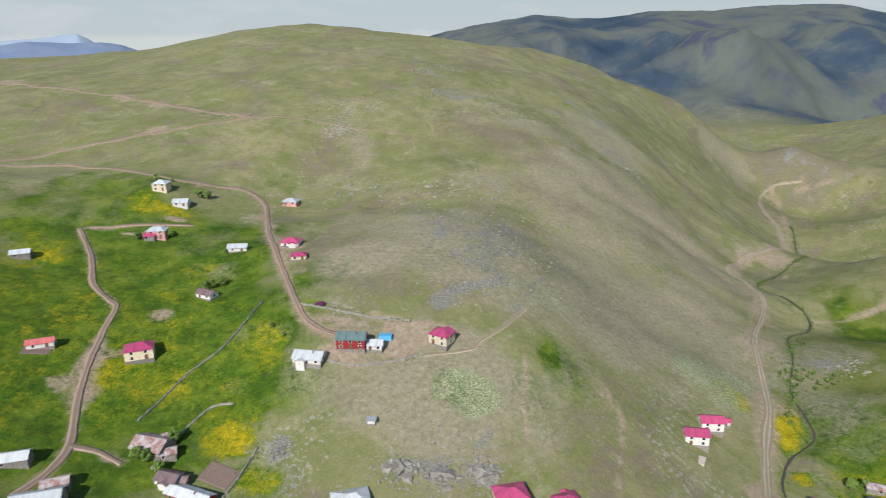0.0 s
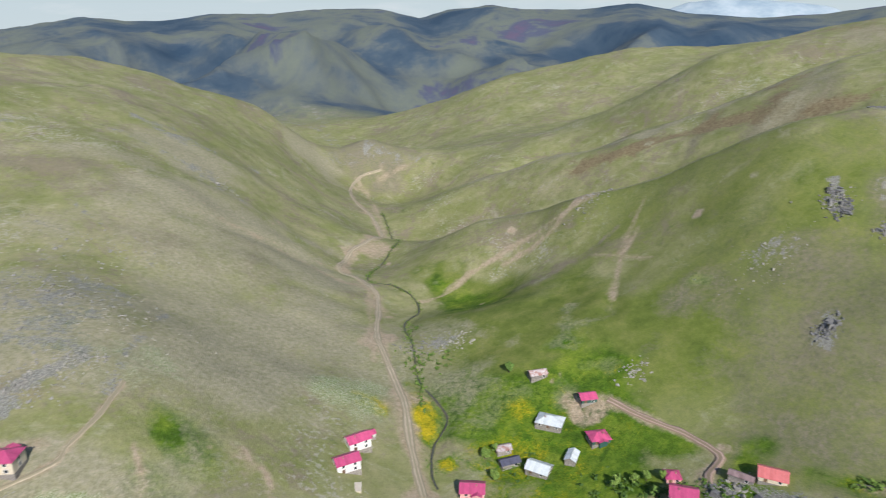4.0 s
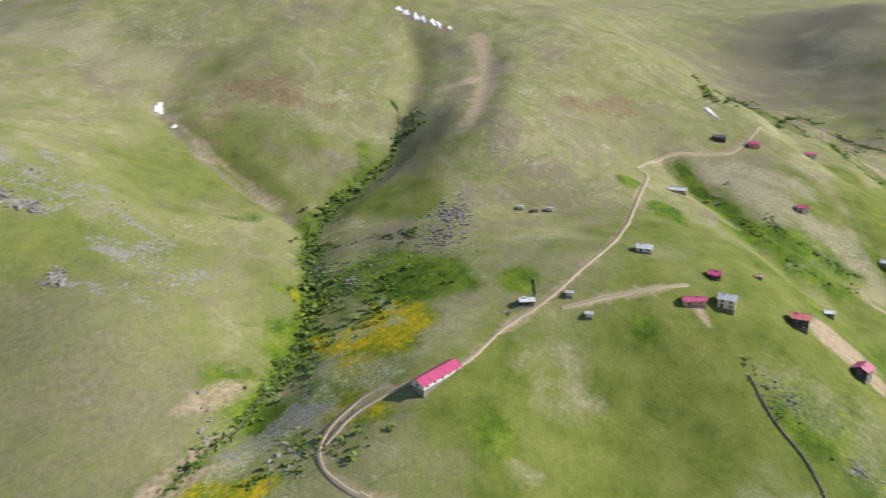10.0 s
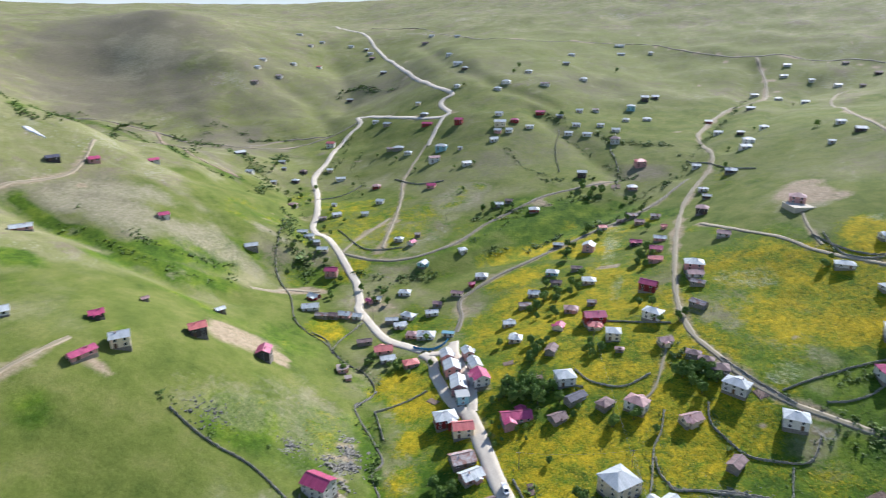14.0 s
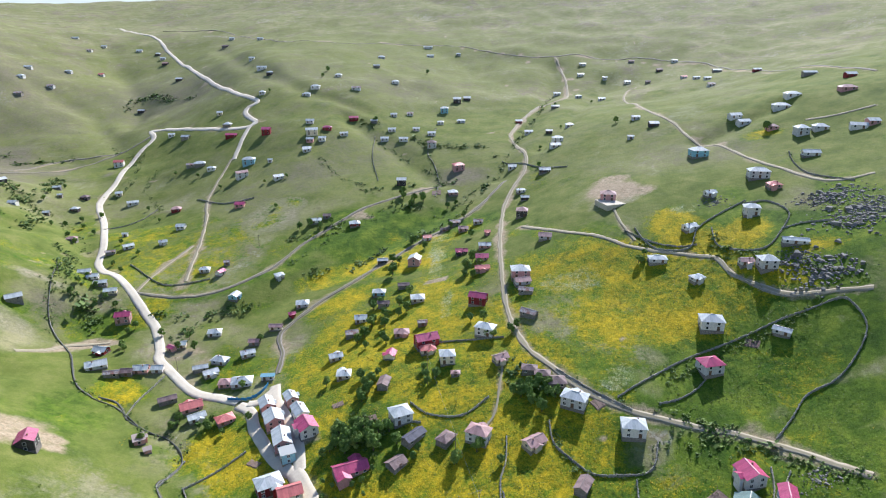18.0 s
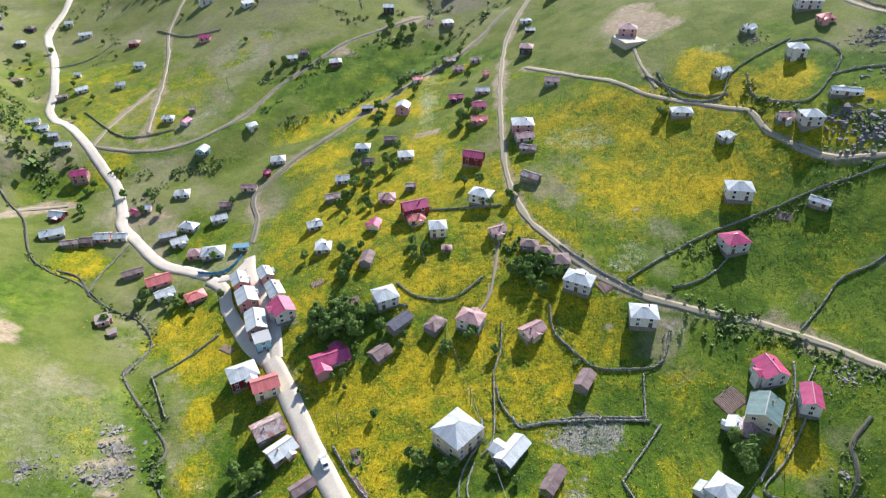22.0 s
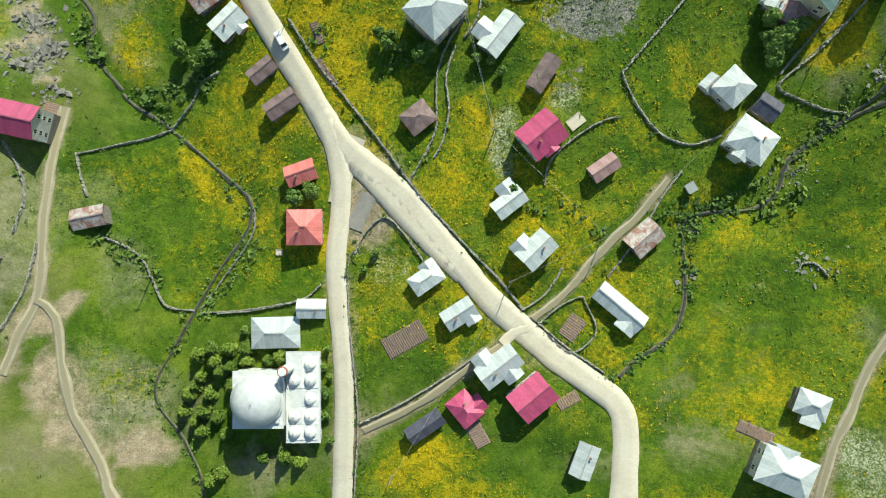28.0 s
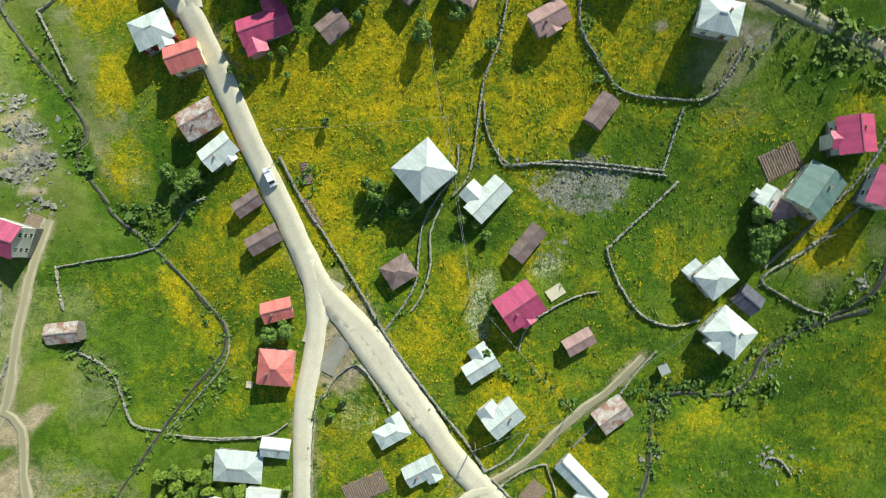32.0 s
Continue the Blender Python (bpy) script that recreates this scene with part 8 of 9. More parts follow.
house(-125.8, -467.9, 12, 9.24, 5.88, 1, "Gw", "W")
house(-135.0, -444.3, 2, 7.56, 5.88, 1, "Hp", "P")
house(-145.3, -426.1, 2, 8.4, 7.56, 2, "Hw", "W")
house(-156.6, -425.9, 172, 9.24, 6.72, 1, "Hw", "W")
house(-172.6, -413.4, 162, 10.1, 5.88, 1, "Gw", "W")
house(-181.0, -414.3, 2, 7.56, 5.88, 1, "Gw", "P")
house(-134.5, -389.8, 174, 10.1, 5.88, 1, "Gw", "W")
house(-81.6, -423.0, 7, 10.9, 8.4, 2, "Hw", "T")
house(-98.7, -373.4, 174, 11.8, 7.56, 2, "Hw", "W")
house(-78.0, -713.4, 2, 7.56, 5.04, 1, "Gw", "W")
house(-100.2, -813.0, 2, 5.88, 4.2, 1, "Gw", "W")
house(209.5, -603.7, 2, 7.56, 5.88, 1, "Gw", "W")
house(203.2, -581.0, 10, 10.9, 6.72, 2, "Gw", "C")
house(191.5, -591.6, 2, 8.4, 5.88, 1, "Hm", "R")
house(202.6, -569.6, 2, 6.72, 5.88, 1, "Gw", "P")
house(192.2, -571.5, 2, 6.72, 5.88, 1, "Gw", "W")
house(202.2, -553.7, 22, 7.56, 5.04, 1, "Gw", "W")
house(173.1, -627.5, 10, 9.24, 5.88, 1, "Gm", "R")
house(175.2, -583.2, 17, 7.56, 4.2, 1, "Gw", "W")
house(152.8, -621.3, 2, 6.72, 5.04, 1, "Gw", "S")
house(139.0, -585.8, 2, 7.56, 5.04, 1, "Gw", "W")
house(121.8, -582.1, 2, 8.4, 5.04, 1, "Gw", "W")
house(97.3, -596.2, 2, 7.56, 5.04, 1, "Gw", "W")
house(95.9, -568.6, 2, 8.4, 7.56, 2, "Hr", "W")
house(72.3, -514.2, 17, 9.24, 7.56, 2, "Hs", "P")
house(87.9, -670.4, 2, 8.4, 6.72, 2, "Hw", "T")
house(90.4, -631.1, 2, 6.72, 5.04, 1, "Hw", "W")
house(70.9, -638.8, 2, 8.4, 5.04, 1, "Hw", "W")
house(134.1, -602.3, 2, 7.56, 5.04, 1, "Gw", "W")
house(111.9, -604.5, 2, 6.72, 4.2, 1, "Gw", "W")
house(136.4, -645.3, 2, 6.72, 5.04, 1, "Gw", "W")
house(121.4, -654.6, 2, 6.72, 5.04, 1, "Gq", "W")
house(75.4, -699.0, 2, 8.4, 6.72, 2, "Gw", "D")
house(64.9, -712.3, 2, 7.56, 6.72, 1, "Gw", "D")
house(144.6, -748.5, 2, 8.4, 5.88, 1, "Hw", "W")
house(180.9, -699.3, 2, 10.1, 5.04, 1, "Gq", "W")
house(114.6, -930.0, 2, 10.1, 5.04, 1, "Gw", "W")
house(176.4, -887.0, 2, 9.24, 5.88, 1, "Hw", "W")
house(172.7, -806.4, 2, 8.4, 4.2, 1, "Gw", "S")
house(120.2, -979.6, 2, 13.4, 4.2, 1, "Gw", "W")
house(76.0, -948.1, 2, 6.72, 5.88, 1, "Hw", "W")
house(223.8, -699.1, 2, 10.1, 6.72, 1, "Hw", "W")
house(229.2, -680.0, 2, 8.4, 5.88, 1, "Hw", "W")
house(208.0, -747.7, 2, 8.4, 5.88, 1, "Hw", "W")
house(15.5, -637.0, 2, 6.72, 5.04, 1, "Gw", "R")
house(10.2, -591.1, 2, 7.56, 5.04, 1, "Gw", "W")
house(-4.7, -565.7, 2, 5.88, 4.2, 1, "Gw", "D")
house(-6.8, -529.3, 2, 9.24, 6.72, 2, "Hw", "W")
house(-3.4, -515.8, 12, 8.4, 5.88, 1, "Gw", "W")
house(30.8, -500.8, 2, 6.72, 5.04, 1, "Gw", "W")
house(9.7, -470.0, 2, 8.4, 5.88, 1, "Gw", "D")
house(-38.5, -771.5, 2, 8.4, 5.04, 1, "Gw", "W")
house(-24.3, -677.9, 2, 8.4, 5.04, 1, "Gw", "S")
house(-23.5, -576.5, 2, 7.56, 5.88, 1, "Hw", "W")
house(-56.8, -733.8, 2, 7.56, 5.04, 1, "Hw", "W")
house(-74.2, -828.6, 2, 8.4, 5.04, 1, "Gw", "W")
house(-81.5, -863.3, 2, 8.4, 5.04, 1, "Gw", "W")
house(601.2, -795.1, 2, 8.4, 6.72, 1, "Hw", "W")
house(584.1, -864.8, 2, 9.24, 5.88, 1, "Hw", "W")
house(612.9, -829.4, 2, 10.1, 5.04, 1, "Gw", "W")
house(568.2, -796.8, 2, 8.4, 5.88, 1, "Gq", "W")
house(560.5, -900.0, 2, 7.56, 5.88, 1, "Gs", "W")
house(577.2, -748.6, 2, 9.24, 5.88, 1, "Gq", "S")
house(621.9, -991.0, 2, 7.56, 5.88, 1, "Gq", "W")
house(622.4, -1033.4, 2, 8.4, 5.04, 1, "Gw", "W")
house(668.6, -1039.8, 2, 11.8, 4.2, 1, "Gw", "W")
house(531.3, -1014.7, 2, 7.56, 5.88, 1, "Hw", "D")
house(515.9, -995.4, 2, 8.4, 5.04, 1, "Gw", "W")
house(501.3, -968.1, 2, 8.4, 5.88, 1, "Gp", "D")
house(437.7, -861.9, 2, 9.24, 5.88, 1, "Gw", "D")
house(564.4, -1026.3, 2, 9.24, 5.04, 1, "Gw", "W")
house(314.4, -662.3, 2, 5.88, 5.04, 1, "Gw", "C")
house(295.3, -626.9, 2, 8.4, 6.72, 1, "Hw", "S")
house(282.5, -599.0, 7, 10.9, 5.04, 1, "Gm", "R")
house(336.6, -624.7, 172, 8.4, 5.88, 1, "Gw", "S")
house(357.3, -640.7, 12, 6.72, 4.2, 1, "Gw", "W")
house(455.8, -784.8, 2, 8.4, 5.04, 1, "Gw", "D")
house(247.0, -591.1, 2, 8.4, 6.72, 2, "Gm", "R")
house(331.4, -835.3, 2, 7.56, 5.88, 1, "Gw", "W")
house(303.1, -780.3, 2, 11.8, 5.88, 1, "Gw", "W")
house(289.2, -762.1, 2, 7.56, 5.88, 1, "Hw", "D")
house(377.6, -1030.5, 2, 9.24, 5.04, 1, "Gw", "W")
house(434.6, -1069.3, 2, 8.4, 5.04, 1, "Gw", "W")
house(429.3, -1020.8, 2, 10.1, 5.04, 1, "Gr", "S")
house(275.8, -683.5, 2, 6.72, 5.88, 1, "Hw", "W")
house(392.0, -598.3, 12, 9.24, 6.72, 2, "Gs", "W")
house(250.3, -544.9, 7, 10.9, 7.56, 2, "Hw", "T")
house(249.8, -522.2, 37, 10.1, 5.88, 2, "Gp", "W")
house(215.5, -507.6, 37, 8.4, 5.88, 1, "Gw", "W")
house(298.8, -559.1, 22, 10.1, 6.72, 1, "Hw", "S")
house(284.3, -547.4, 2, 7.56, 5.04, 1, "Hw", "W")
house(306.8, -558.9, 2, 7.56, 5.04, 1, "Gq", "S")
house(202.3, -551.7, 27, 6.72, 5.04, 1, "Gw", "W")
house(230.5, -539.8, 2, 4.2, 3.36, 1, "Gw", "W")
house(399.9, -458.5, 2, 6.72, 5.04, 1, "Gw", "W")
house(-168.3, 370.0, 0, 9, 8, 2, "Hw", "C")
house(-153.4, 359.2, 5, 9, 7, 1, "Gw", "W")
house(-152.5, 322.5, 5, 10, 7, 2, "Hw", "P")
house(-155.4, 319.4, 10, 6, 5, 1, "Gm", "S")
house(-105.1, 304.9, 5, 10, 6, 1, "Gw", "W")
house(-106.6, 262.9, 155, 9, 6, 1, "Gr", "W")
house(-199.4, 283.1, 20, 9, 6, 1, "Gw", "S")
house(-97.8, 388.9, 175, 10, 8, 1, "Hw", "P")
house(-80.2, 313.2, 175, 10, 8, 1, "Hm", "W")
house(-72.6, 294.8, 10, 8, 6, 1, "Hm", "C")
house(-118.6, 220.8, 20, 11, 8, 2, "Hm", "C")
house(-153.4, 217.3, 20, 10, 5, 1, "Gs", "W")
house(-97.0, 178.4, 165, 12, 9, 1, "Gq", "S")
house(-91.1, 175.9, 15, 6, 5, 1, "Gq", "S")
house(-87.1, 166.3, 165, 8, 6, 1, "Gr", "W")
house(-82.9, 166.0, 0, 4, 4, 1, "Gr", "S")
house(-78.8, 160.8, 158, 16, 6, 1, "Gw", "R")
house(-131.9, 163.2, 15, 10, 6, 1, "Gw", "S")
house(-116.4, 157.5, 20, 8, 5, 1, "Gq", "S")
house(-117.4, 149.9, 15, 14, 8, 1, "Gw", "S")
house(-37.7, 226.2, 176, 12, 7.5, 2, "Gg", "R")
house(-28.7, 226.4, 175, 7, 6, 1, "Gw", "W")
house(-2.7, 232.8, 150, 9, 8, 2, "Hm", "C")
house(-52.9, 218.7, 170, 12, 8, 1, "Gw", "W")
house(-27.0, 192.6, 0, 3.5, 3, 0, "Fw", "W")
house(-30.6, 163.5, 15, 12, 9, 1, "Hw", "S")
house(19.6, 169.7, 12, 11, 9, 2, "Hm", "C")
house(38.1, 172.1, 20, 9, 7, 1, "Hm", "P")
house(109.3, 232.2, 175, 10, 7, 2, "Gm", "W")
house(98.2, 219.8, 172, 10, 7, 2, "Gm", "W")
house(117.3, 237.2, 0, 5, 4, 1, "Gm", "W")
house(204.5, 229.4, 160, 9, 6, 1, "Gq", "S")
house(189.4, 204.7, 122, 12, 9, 1, "Hw", "S")
house(209.3, 202.1, 155, 8, 7, 1, "Gm", "E")
house(196.3, 183.2, 155, 9, 8, 1, "Hm", "E")
house(181.4, 183.6, 30, 8, 5, 1, "Gw", "S")
house(161.5, 199.4, 165, 9, 5, 1, "Gd", "S")
house(167.8, 188.4, 115, 10, 8, 1, "Gw", "S")
house(164.3, 206.8, 160, 7, 5, 1, "Gq", "S")
house(137.7, 193.5, 140, 10, 8, 2, "Gm", "P")
house(196.3, 147.1, 140, 6, 6, 1, "Hm", "P")
house(187.9, 136.7, 128, 10, 8, 2, "Gm", "P")
house(208.0, 127.5, 110, 9, 4, 1, "Gr", "S")
house(214.6, 120.1, 120, 10, 8, 1, "Gs", "C")
house(214.3, 79.8, 128, 11, 9, 2, "Gm", "E")
house(246.4, -18.2, 118, 20, 7, 1, "Gm", "W")
house(273.2, -66.0, 78, 6.72, 4.2, 1, "Gw", "D")
house(293.6, -136.2, 53, 7.56, 5.88, 1, "Gw", "W")
house(267.9, -155.4, 53, 5.88, 5.04, 1, "Gm", "D")
house(253.0, -132.8, 73, 10.1, 5.04, 1, "Gm", "P")
house(249.6, -147.1, 43, 7.56, 6.72, 2, "Gw", "C")
house(241.2, -179.1, 48, 7.56, 6.72, 2, "Gs", "D")
house(264.0, -223.5, 58, 5.04, 4.2, 1, "Gw", "S")
house(274.3, -187.5, 58, 3.5, 3, 0, "Gp", "S")
house(305.6, -314.5, 38, 8.4, 5.88, 1, "Gw", "S")
house(342.5, -282.6, 58, 6.72, 5.04, 1, "Gm", "W")
house(374.8, -216.2, 48, 10.9, 5.88, 1, "Gw", "P")
house(426.9, -288.6, 58, 8.4, 5.88, 1, "Gd", "D")
house(414.2, -307.8, 58, 7.56, 5.88, 1, "Gm", "P")
house(431.5, -491.7, 58, 10.1, 5.88, 1, "Gw", "D")
house(407.6, -353.9, 58, 7.56, 5.04, 1, "Gm", "W")
house(176.9, -109.4, 43, 7.56, 6.72, 2, "Gw", "W")
house(364.0, -105.0, 58, 3.5, 3, 0, "Fw", "W")
house(358.2, -111.6, 58, 3.5, 3, 0, "Fq", "P")
house(356.1, -118.8, 58, 3.5, 3, 0, "Fw", "W")
house(271.6, -85.0, 58, 3.5, 3, 0, "Fw", "C")
house(260.2, -88.0, 58, 3.5, 3, 0, "Fw", "W")


# ---- trees ----
broad_tree(132.7, -164.9, 6)
broad_tree(125.0, -164.2, 6)
broad_tree(128.6, -161.2, 6)
broad_tree(80.0, -167.4, 6)
broad_tree(77.7, -164.9, 6)
broad_tree(69.3, -161.9, 6)
broad_tree(67.2, -163.8, 6)
broad_tree(100.6, -126.8, 6)
broad_tree(96.8, -128.3, 6)
conifer(126.0, -85.7, 5)
conifer(122.2, -87.4, 5)
conifer(117.7, -87.5, 5)
conifer(112.9, -84.7, 5)
conifer(125.1, -80.0, 5)
conifer(119.8, -81.7, 5)
conifer(128.0, -75.4, 5)
conifer(122.6, -75.7, 5)
conifer(124.1, -71.2, 5)
conifer(120.2, -69.7, 5)
conifer(124.7, -66.0, 5)
conifer(118.1, -65.5, 5)
conifer(129.6, -70.8, 5)
conifer(116.6, -78.2, 5)
conifer(114.6, -61.4, 5)
conifer(107.8, -60.4, 5)
conifer(101.8, -60.9, 5)
conifer(98.1, -59.6, 5)
conifer(119.0, -55.2, 5)
conifer(121.6, -53.2, 5)
conifer(106.8, -85.3, 5)
conifer(103.6, -86.2, 5)
conifer(121.4, -84.2, 5)
conifer(117.5, -82.9, 5)
conifer(126.4, -68.1, 5)
conifer(126.5, -77.6, 5)
conifer(113.0, -87.8, 5)
broad_tree(91.6, -88.8, 3)
broad_tree(90.7, -81.7, 3)
broad_tree(91.2, -71.7, 3)
broad_tree(90.0, -66.0, 3)
broad_tree(91.3, -77.4, 3)
broad_tree(82.7, -109.0, 3)
broad_tree(79.9, -113.3, 3)
sapling(88.8, -150.8, 2.2)
sapling(86.2, -147.9, 2.2)
sapling(81.4, -142.8, 2.2)
sapling(73.9, -134.7, 2.2)
broad_tree(112.9, -215.9, 8)
broad_tree(109.5, -218.4, 8)
broad_tree(103.6, -214.8, 8)
broad_tree(100.3, -218.2, 8)
broad_tree(96.4, -219.4, 8)
broad_tree(112.3, -210.7, 8)
broad_tree(101.4, -210.5, 8)
broad_tree(107.9, -212.2, 8)
broad_tree(106.9, -220.2, 8)
broad_tree(116.5, -214.6, 8)
broad_tree(116.0, -218.5, 8)
broad_tree(117.5, -191.7, 3)
broad_tree(114.5, -196.2, 3)
broad_tree(118.4, -198.5, 3)
broad_tree(107.3, -195.3, 3)
broad_tree(112.0, -190.2, 3)
broad_tree(104.0, -196.9, 3)
broad_tree(100.8, -201.7, 3)
broad_tree(92.8, -213.0, 6)
broad_tree(102.6, -191.4, 3)
broad_tree(114.4, -187.8, 3)
broad_tree(107.2, -249.9, 6)
broad_tree(107.6, -244.0, 6)
broad_tree(109.9, -238.3, 6)
broad_tree(112.5, -253.5, 6)
broad_tree(79.3, -249.0, 6)
broad_tree(62.8, -207.9, 6)
broad_tree(37.7, -236.8, 6)
broad_tree(42.1, -232.6, 6)
broad_tree(34.4, -234.8, 6)
broad_tree(31.9, -229.3, 6)
broad_tree(41.2, -237.0, 6)
broad_tree(-15.6, -166.1, 6)
broad_tree(-13.5, -163.9, 6)
broad_tree(71.1, -205.4, 4)
broad_tree(176.0, -243.2, 4)
broad_tree(159.3, -241.5, 4)
broad_tree(77.2, -166.7, 4)
broad_tree(70.2, -162.7, 4)
broad_tree(74.4, -164.2, 4)
broad_tree(92.0, -181.1, 4)
broad_tree(113.5, -471.6, 8)
broad_tree(103.8, -462.0, 8)
broad_tree(97.9, -463.4, 8)
broad_tree(100.4, -398.6, 8)
broad_tree(110.8, -373.6, 8)
broad_tree(109.0, -356.6, 8)
broad_tree(66.2, -341.2, 8)
broad_tree(116.4, -292.5, 8)
broad_tree(62.9, -352.5, 8)
broad_tree(107.0, -298.1, 6)
broad_tree(106.6, -306.2, 6)
broad_tree(101.0, -307.1, 6)
broad_tree(97.1, -310.9, 6)
broad_tree(115.8, -321.5, 6)
broad_tree(58.3, -287.0, 6)
broad_tree(97.1, -328.7, 6)
broad_tree(63.0, -331.2, 6)
broad_tree(60.2, -276.3, 6)
broad_tree(46.2, -272.8, 6)
broad_tree(43.5, -276.8, 6)
broad_tree(67.7, -428.5, 6)
broad_tree(63.4, -392.3, 6)
broad_tree(214.7, -300.8, 6)
broad_tree(206.2, -301.0, 6)
broad_tree(212.4, -309.5, 6)
broad_tree(172.9, -305.2, 6)
broad_tree(114.4, -301.1, 6)
broad_tree(200.7, -229.5, 5)
broad_tree(191.7, -245.4, 5)
broad_tree(177.6, -240.5, 5)
broad_tree(192.9, -239.9, 5)
broad_tree(114.2, -280.9, 5)
broad_tree(119.4, -288.0, 5)
broad_tree(104.9, -254.5, 5)
broad_tree(109.6, -249.9, 5)
broad_tree(-18.8, -311.8, 5)
broad_tree(290.5, -347.5, 5)
broad_tree(288.9, -336.1, 5)
broad_tree(275.5, -335.3, 5)
broad_tree(362.0, -455.2, 5)
broad_tree(357.3, -468.7, 5)
broad_tree(364.3, -443.5, 5)
broad_tree(394.1, -484.3, 5)
broad_tree(303.1, -421.2, 5)
broad_tree(283.0, -403.4, 5)
broad_tree(224.7, -773.1, 7)
broad_tree(223.6, -739.0, 7)
broad_tree(112.1, -811.5, 7)
broad_tree(151.8, -621.8, 7)
broad_tree(-131.4, -443.6, 7)
broad_tree(-53.4, -534.9, 7)
broad_tree(-68.1, -717.9, 4)
broad_tree(-26.4, -693.3, 4)
broad_tree(-16.6, -580.7, 4)
broad_tree(6.4, -530.2, 4)
broad_tree(12.5, -483.8, 4)
broad_tree(268.5, -685.9, 4)
broad_tree(119.4, -456.2, 4)
broad_tree(165.3, -424.2, 4)
broad_tree(173.7, -428.6, 4)
broad_tree(204.8, -459.1, 4)
broad_tree(317.9, -494.1, 4)
broad_tree(296.9, -467.4, 4)
broad_tree(263.9, -509.6, 4)
broad_tree(225.0, -502.2, 4)
broad_tree(208.6, -507.9, 4)
broad_tree(293.4, -539.0, 4)
broad_tree(317.6, -550.7, 4)
broad_tree(-106.8, 270.3, 6)
broad_tree(-103.0, 272.1, 6)
broad_tree(-109.2, 267.5, 6)
broad_tree(-147.9, 372.4, 6)
broad_tree(-143.3, 374.4, 6)
broad_tree(-90.7, 181.6, 6)
broad_tree(-100.1, 173.2, 6)
broad_tree(-96.6, 172.5, 6)
broad_tree(-91.3, 168.9, 6)
broad_tree(-146.6, 323.3, 6)
broad_tree(-160.3, 317.6, 6)
broad_tree(-175.8, 380.4, 6)
broad_tree(-167.8, 384.8, 3)
broad_tree(-110.0, 301.3, 3)
broad_tree(-102.2, 386.0, 3)
broad_tree(-71.9, 293.3, 3)
broad_tree(-66.0, 231.3, 3)
broad_tree(-71.6, 236.3, 3)
broad_tree(197.8, 242.1, 6)
broad_tree(161.5, 208.3, 6)
broad_tree(156.1, 208.5, 6)
broad_tree(190.5, 154.1, 6)
broad_tree(194.3, 149.3, 6)
broad_tree(187.1, 156.7, 6)
broad_tree(151.2, 196.2, 6)
broad_tree(180.5, 160.8, 6)
broad_tree(185.6, 146.7, 6)
broad_tree(110.8, -222.3, 6)
broad_tree(103.4, -220.0, 6)
broad_tree(112.3, -210.5, 6)
broad_tree(348.4, -480.9, 6)
broad_tree(112.0, -466.3, 6)
broad_tree(105.4, -453.8, 6)
broad_tree(97.2, -461.4, 6)
broad_tree(173.5, -430.1, 6)
broad_tree(165.8, -427.2, 6)
broad_tree(159.3, -431.4, 6)
broad_tree(179.8, -425.8, 6)
broad_tree(106.8, -371.9, 6)
broad_tree(109.2, -364.4, 6)
broad_tree(92.1, -388.7, 6)
broad_tree(101.5, -404.2, 6)
broad_tree(111.8, -322.6, 6)
broad_tree(108.9, -310.6, 6)
broad_tree(101.5, -318.5, 6)
broad_tree(290.5, -357.2, 5)
broad_tree(281.6, -348.9, 5)
broad_tree(272.8, -341.9, 5)
broad_tree(264.9, -336.7, 5)
broad_tree(343.4, -427.0, 5)
broad_tree(333.6, -418.4, 5)
broad_tree(399.0, -501.3, 5)
broad_tree(403.0, -527.5, 5)
broad_tree(249.6, -317.5, 5)
broad_tree(247.0, -321.6, 5)
broad_tree(349.0, -456.1, 5)
broad_tree(335.1, -444.3, 5)
broad_tree(293.7, -390.8, 5)
broad_tree(281.8, -377.7, 5)
broad_tree(228.6, -312.7, 5)
broad_tree(115.7, -319.6, 5)
broad_tree(79.5, -454.6, 5)
broad_tree(76.6, -415.9, 5)
broad_tree(67.4, -335.2, 5)
broad_tree(64.6, -288.0, 5)
broad_tree(-20.3, -311.6, 5)
broad_tree(-22.7, -316.6, 5)
broad_tree(73.9, -458.1, 5)
broad_tree(44.9, -232.0, 6)
broad_tree(41.2, -227.7, 6)
broad_tree(37.5, -223.5, 6)
broad_tree(47.9, -234.0, 6)
broad_tree(61.6, -209.5, 6)
broad_tree(70.2, -203.2, 6)
broad_tree(70.8, -202.6, 6)
broad_tree(-14.8, -166.8, 6)
broad_tree(-19.3, -168.8, 6)
broad_tree(-12.4, -166.2, 6)
broad_tree(-12.6, -170.3, 6)
broad_tree(59.0, -341.4, 6)
broad_tree(113.6, -304.8, 6)
broad_tree(-15.5, -165.2, 7)
broad_tree(-14.0, -161.3, 7)
broad_tree(-17.1, -167.0, 7)
broad_tree(42.2, -154.2, 4)
broad_tree(40.9, -156.2, 4)
broad_tree(52.5, -160.6, 4)
broad_tree(55.9, -161.3, 4)
broad_tree(49.8, -158.2, 4)
broad_tree(113.5, -92.8, 4)
broad_tree(46.2, -129.7, 4)
broad_tree(111.7, -253.9, 5)
broad_tree(109.9, -248.1, 5)
broad_tree(108.0, -243.6, 5)
broad_tree(111.1, -242.2, 5)
broad_tree(85.0, -254.5, 5)
broad_tree(83.8, -249.1, 5)
broad_tree(82.8, -244.6, 5)
broad_tree(106.9, -286.5, 5)
broad_tree(104.6, -281.4, 5)
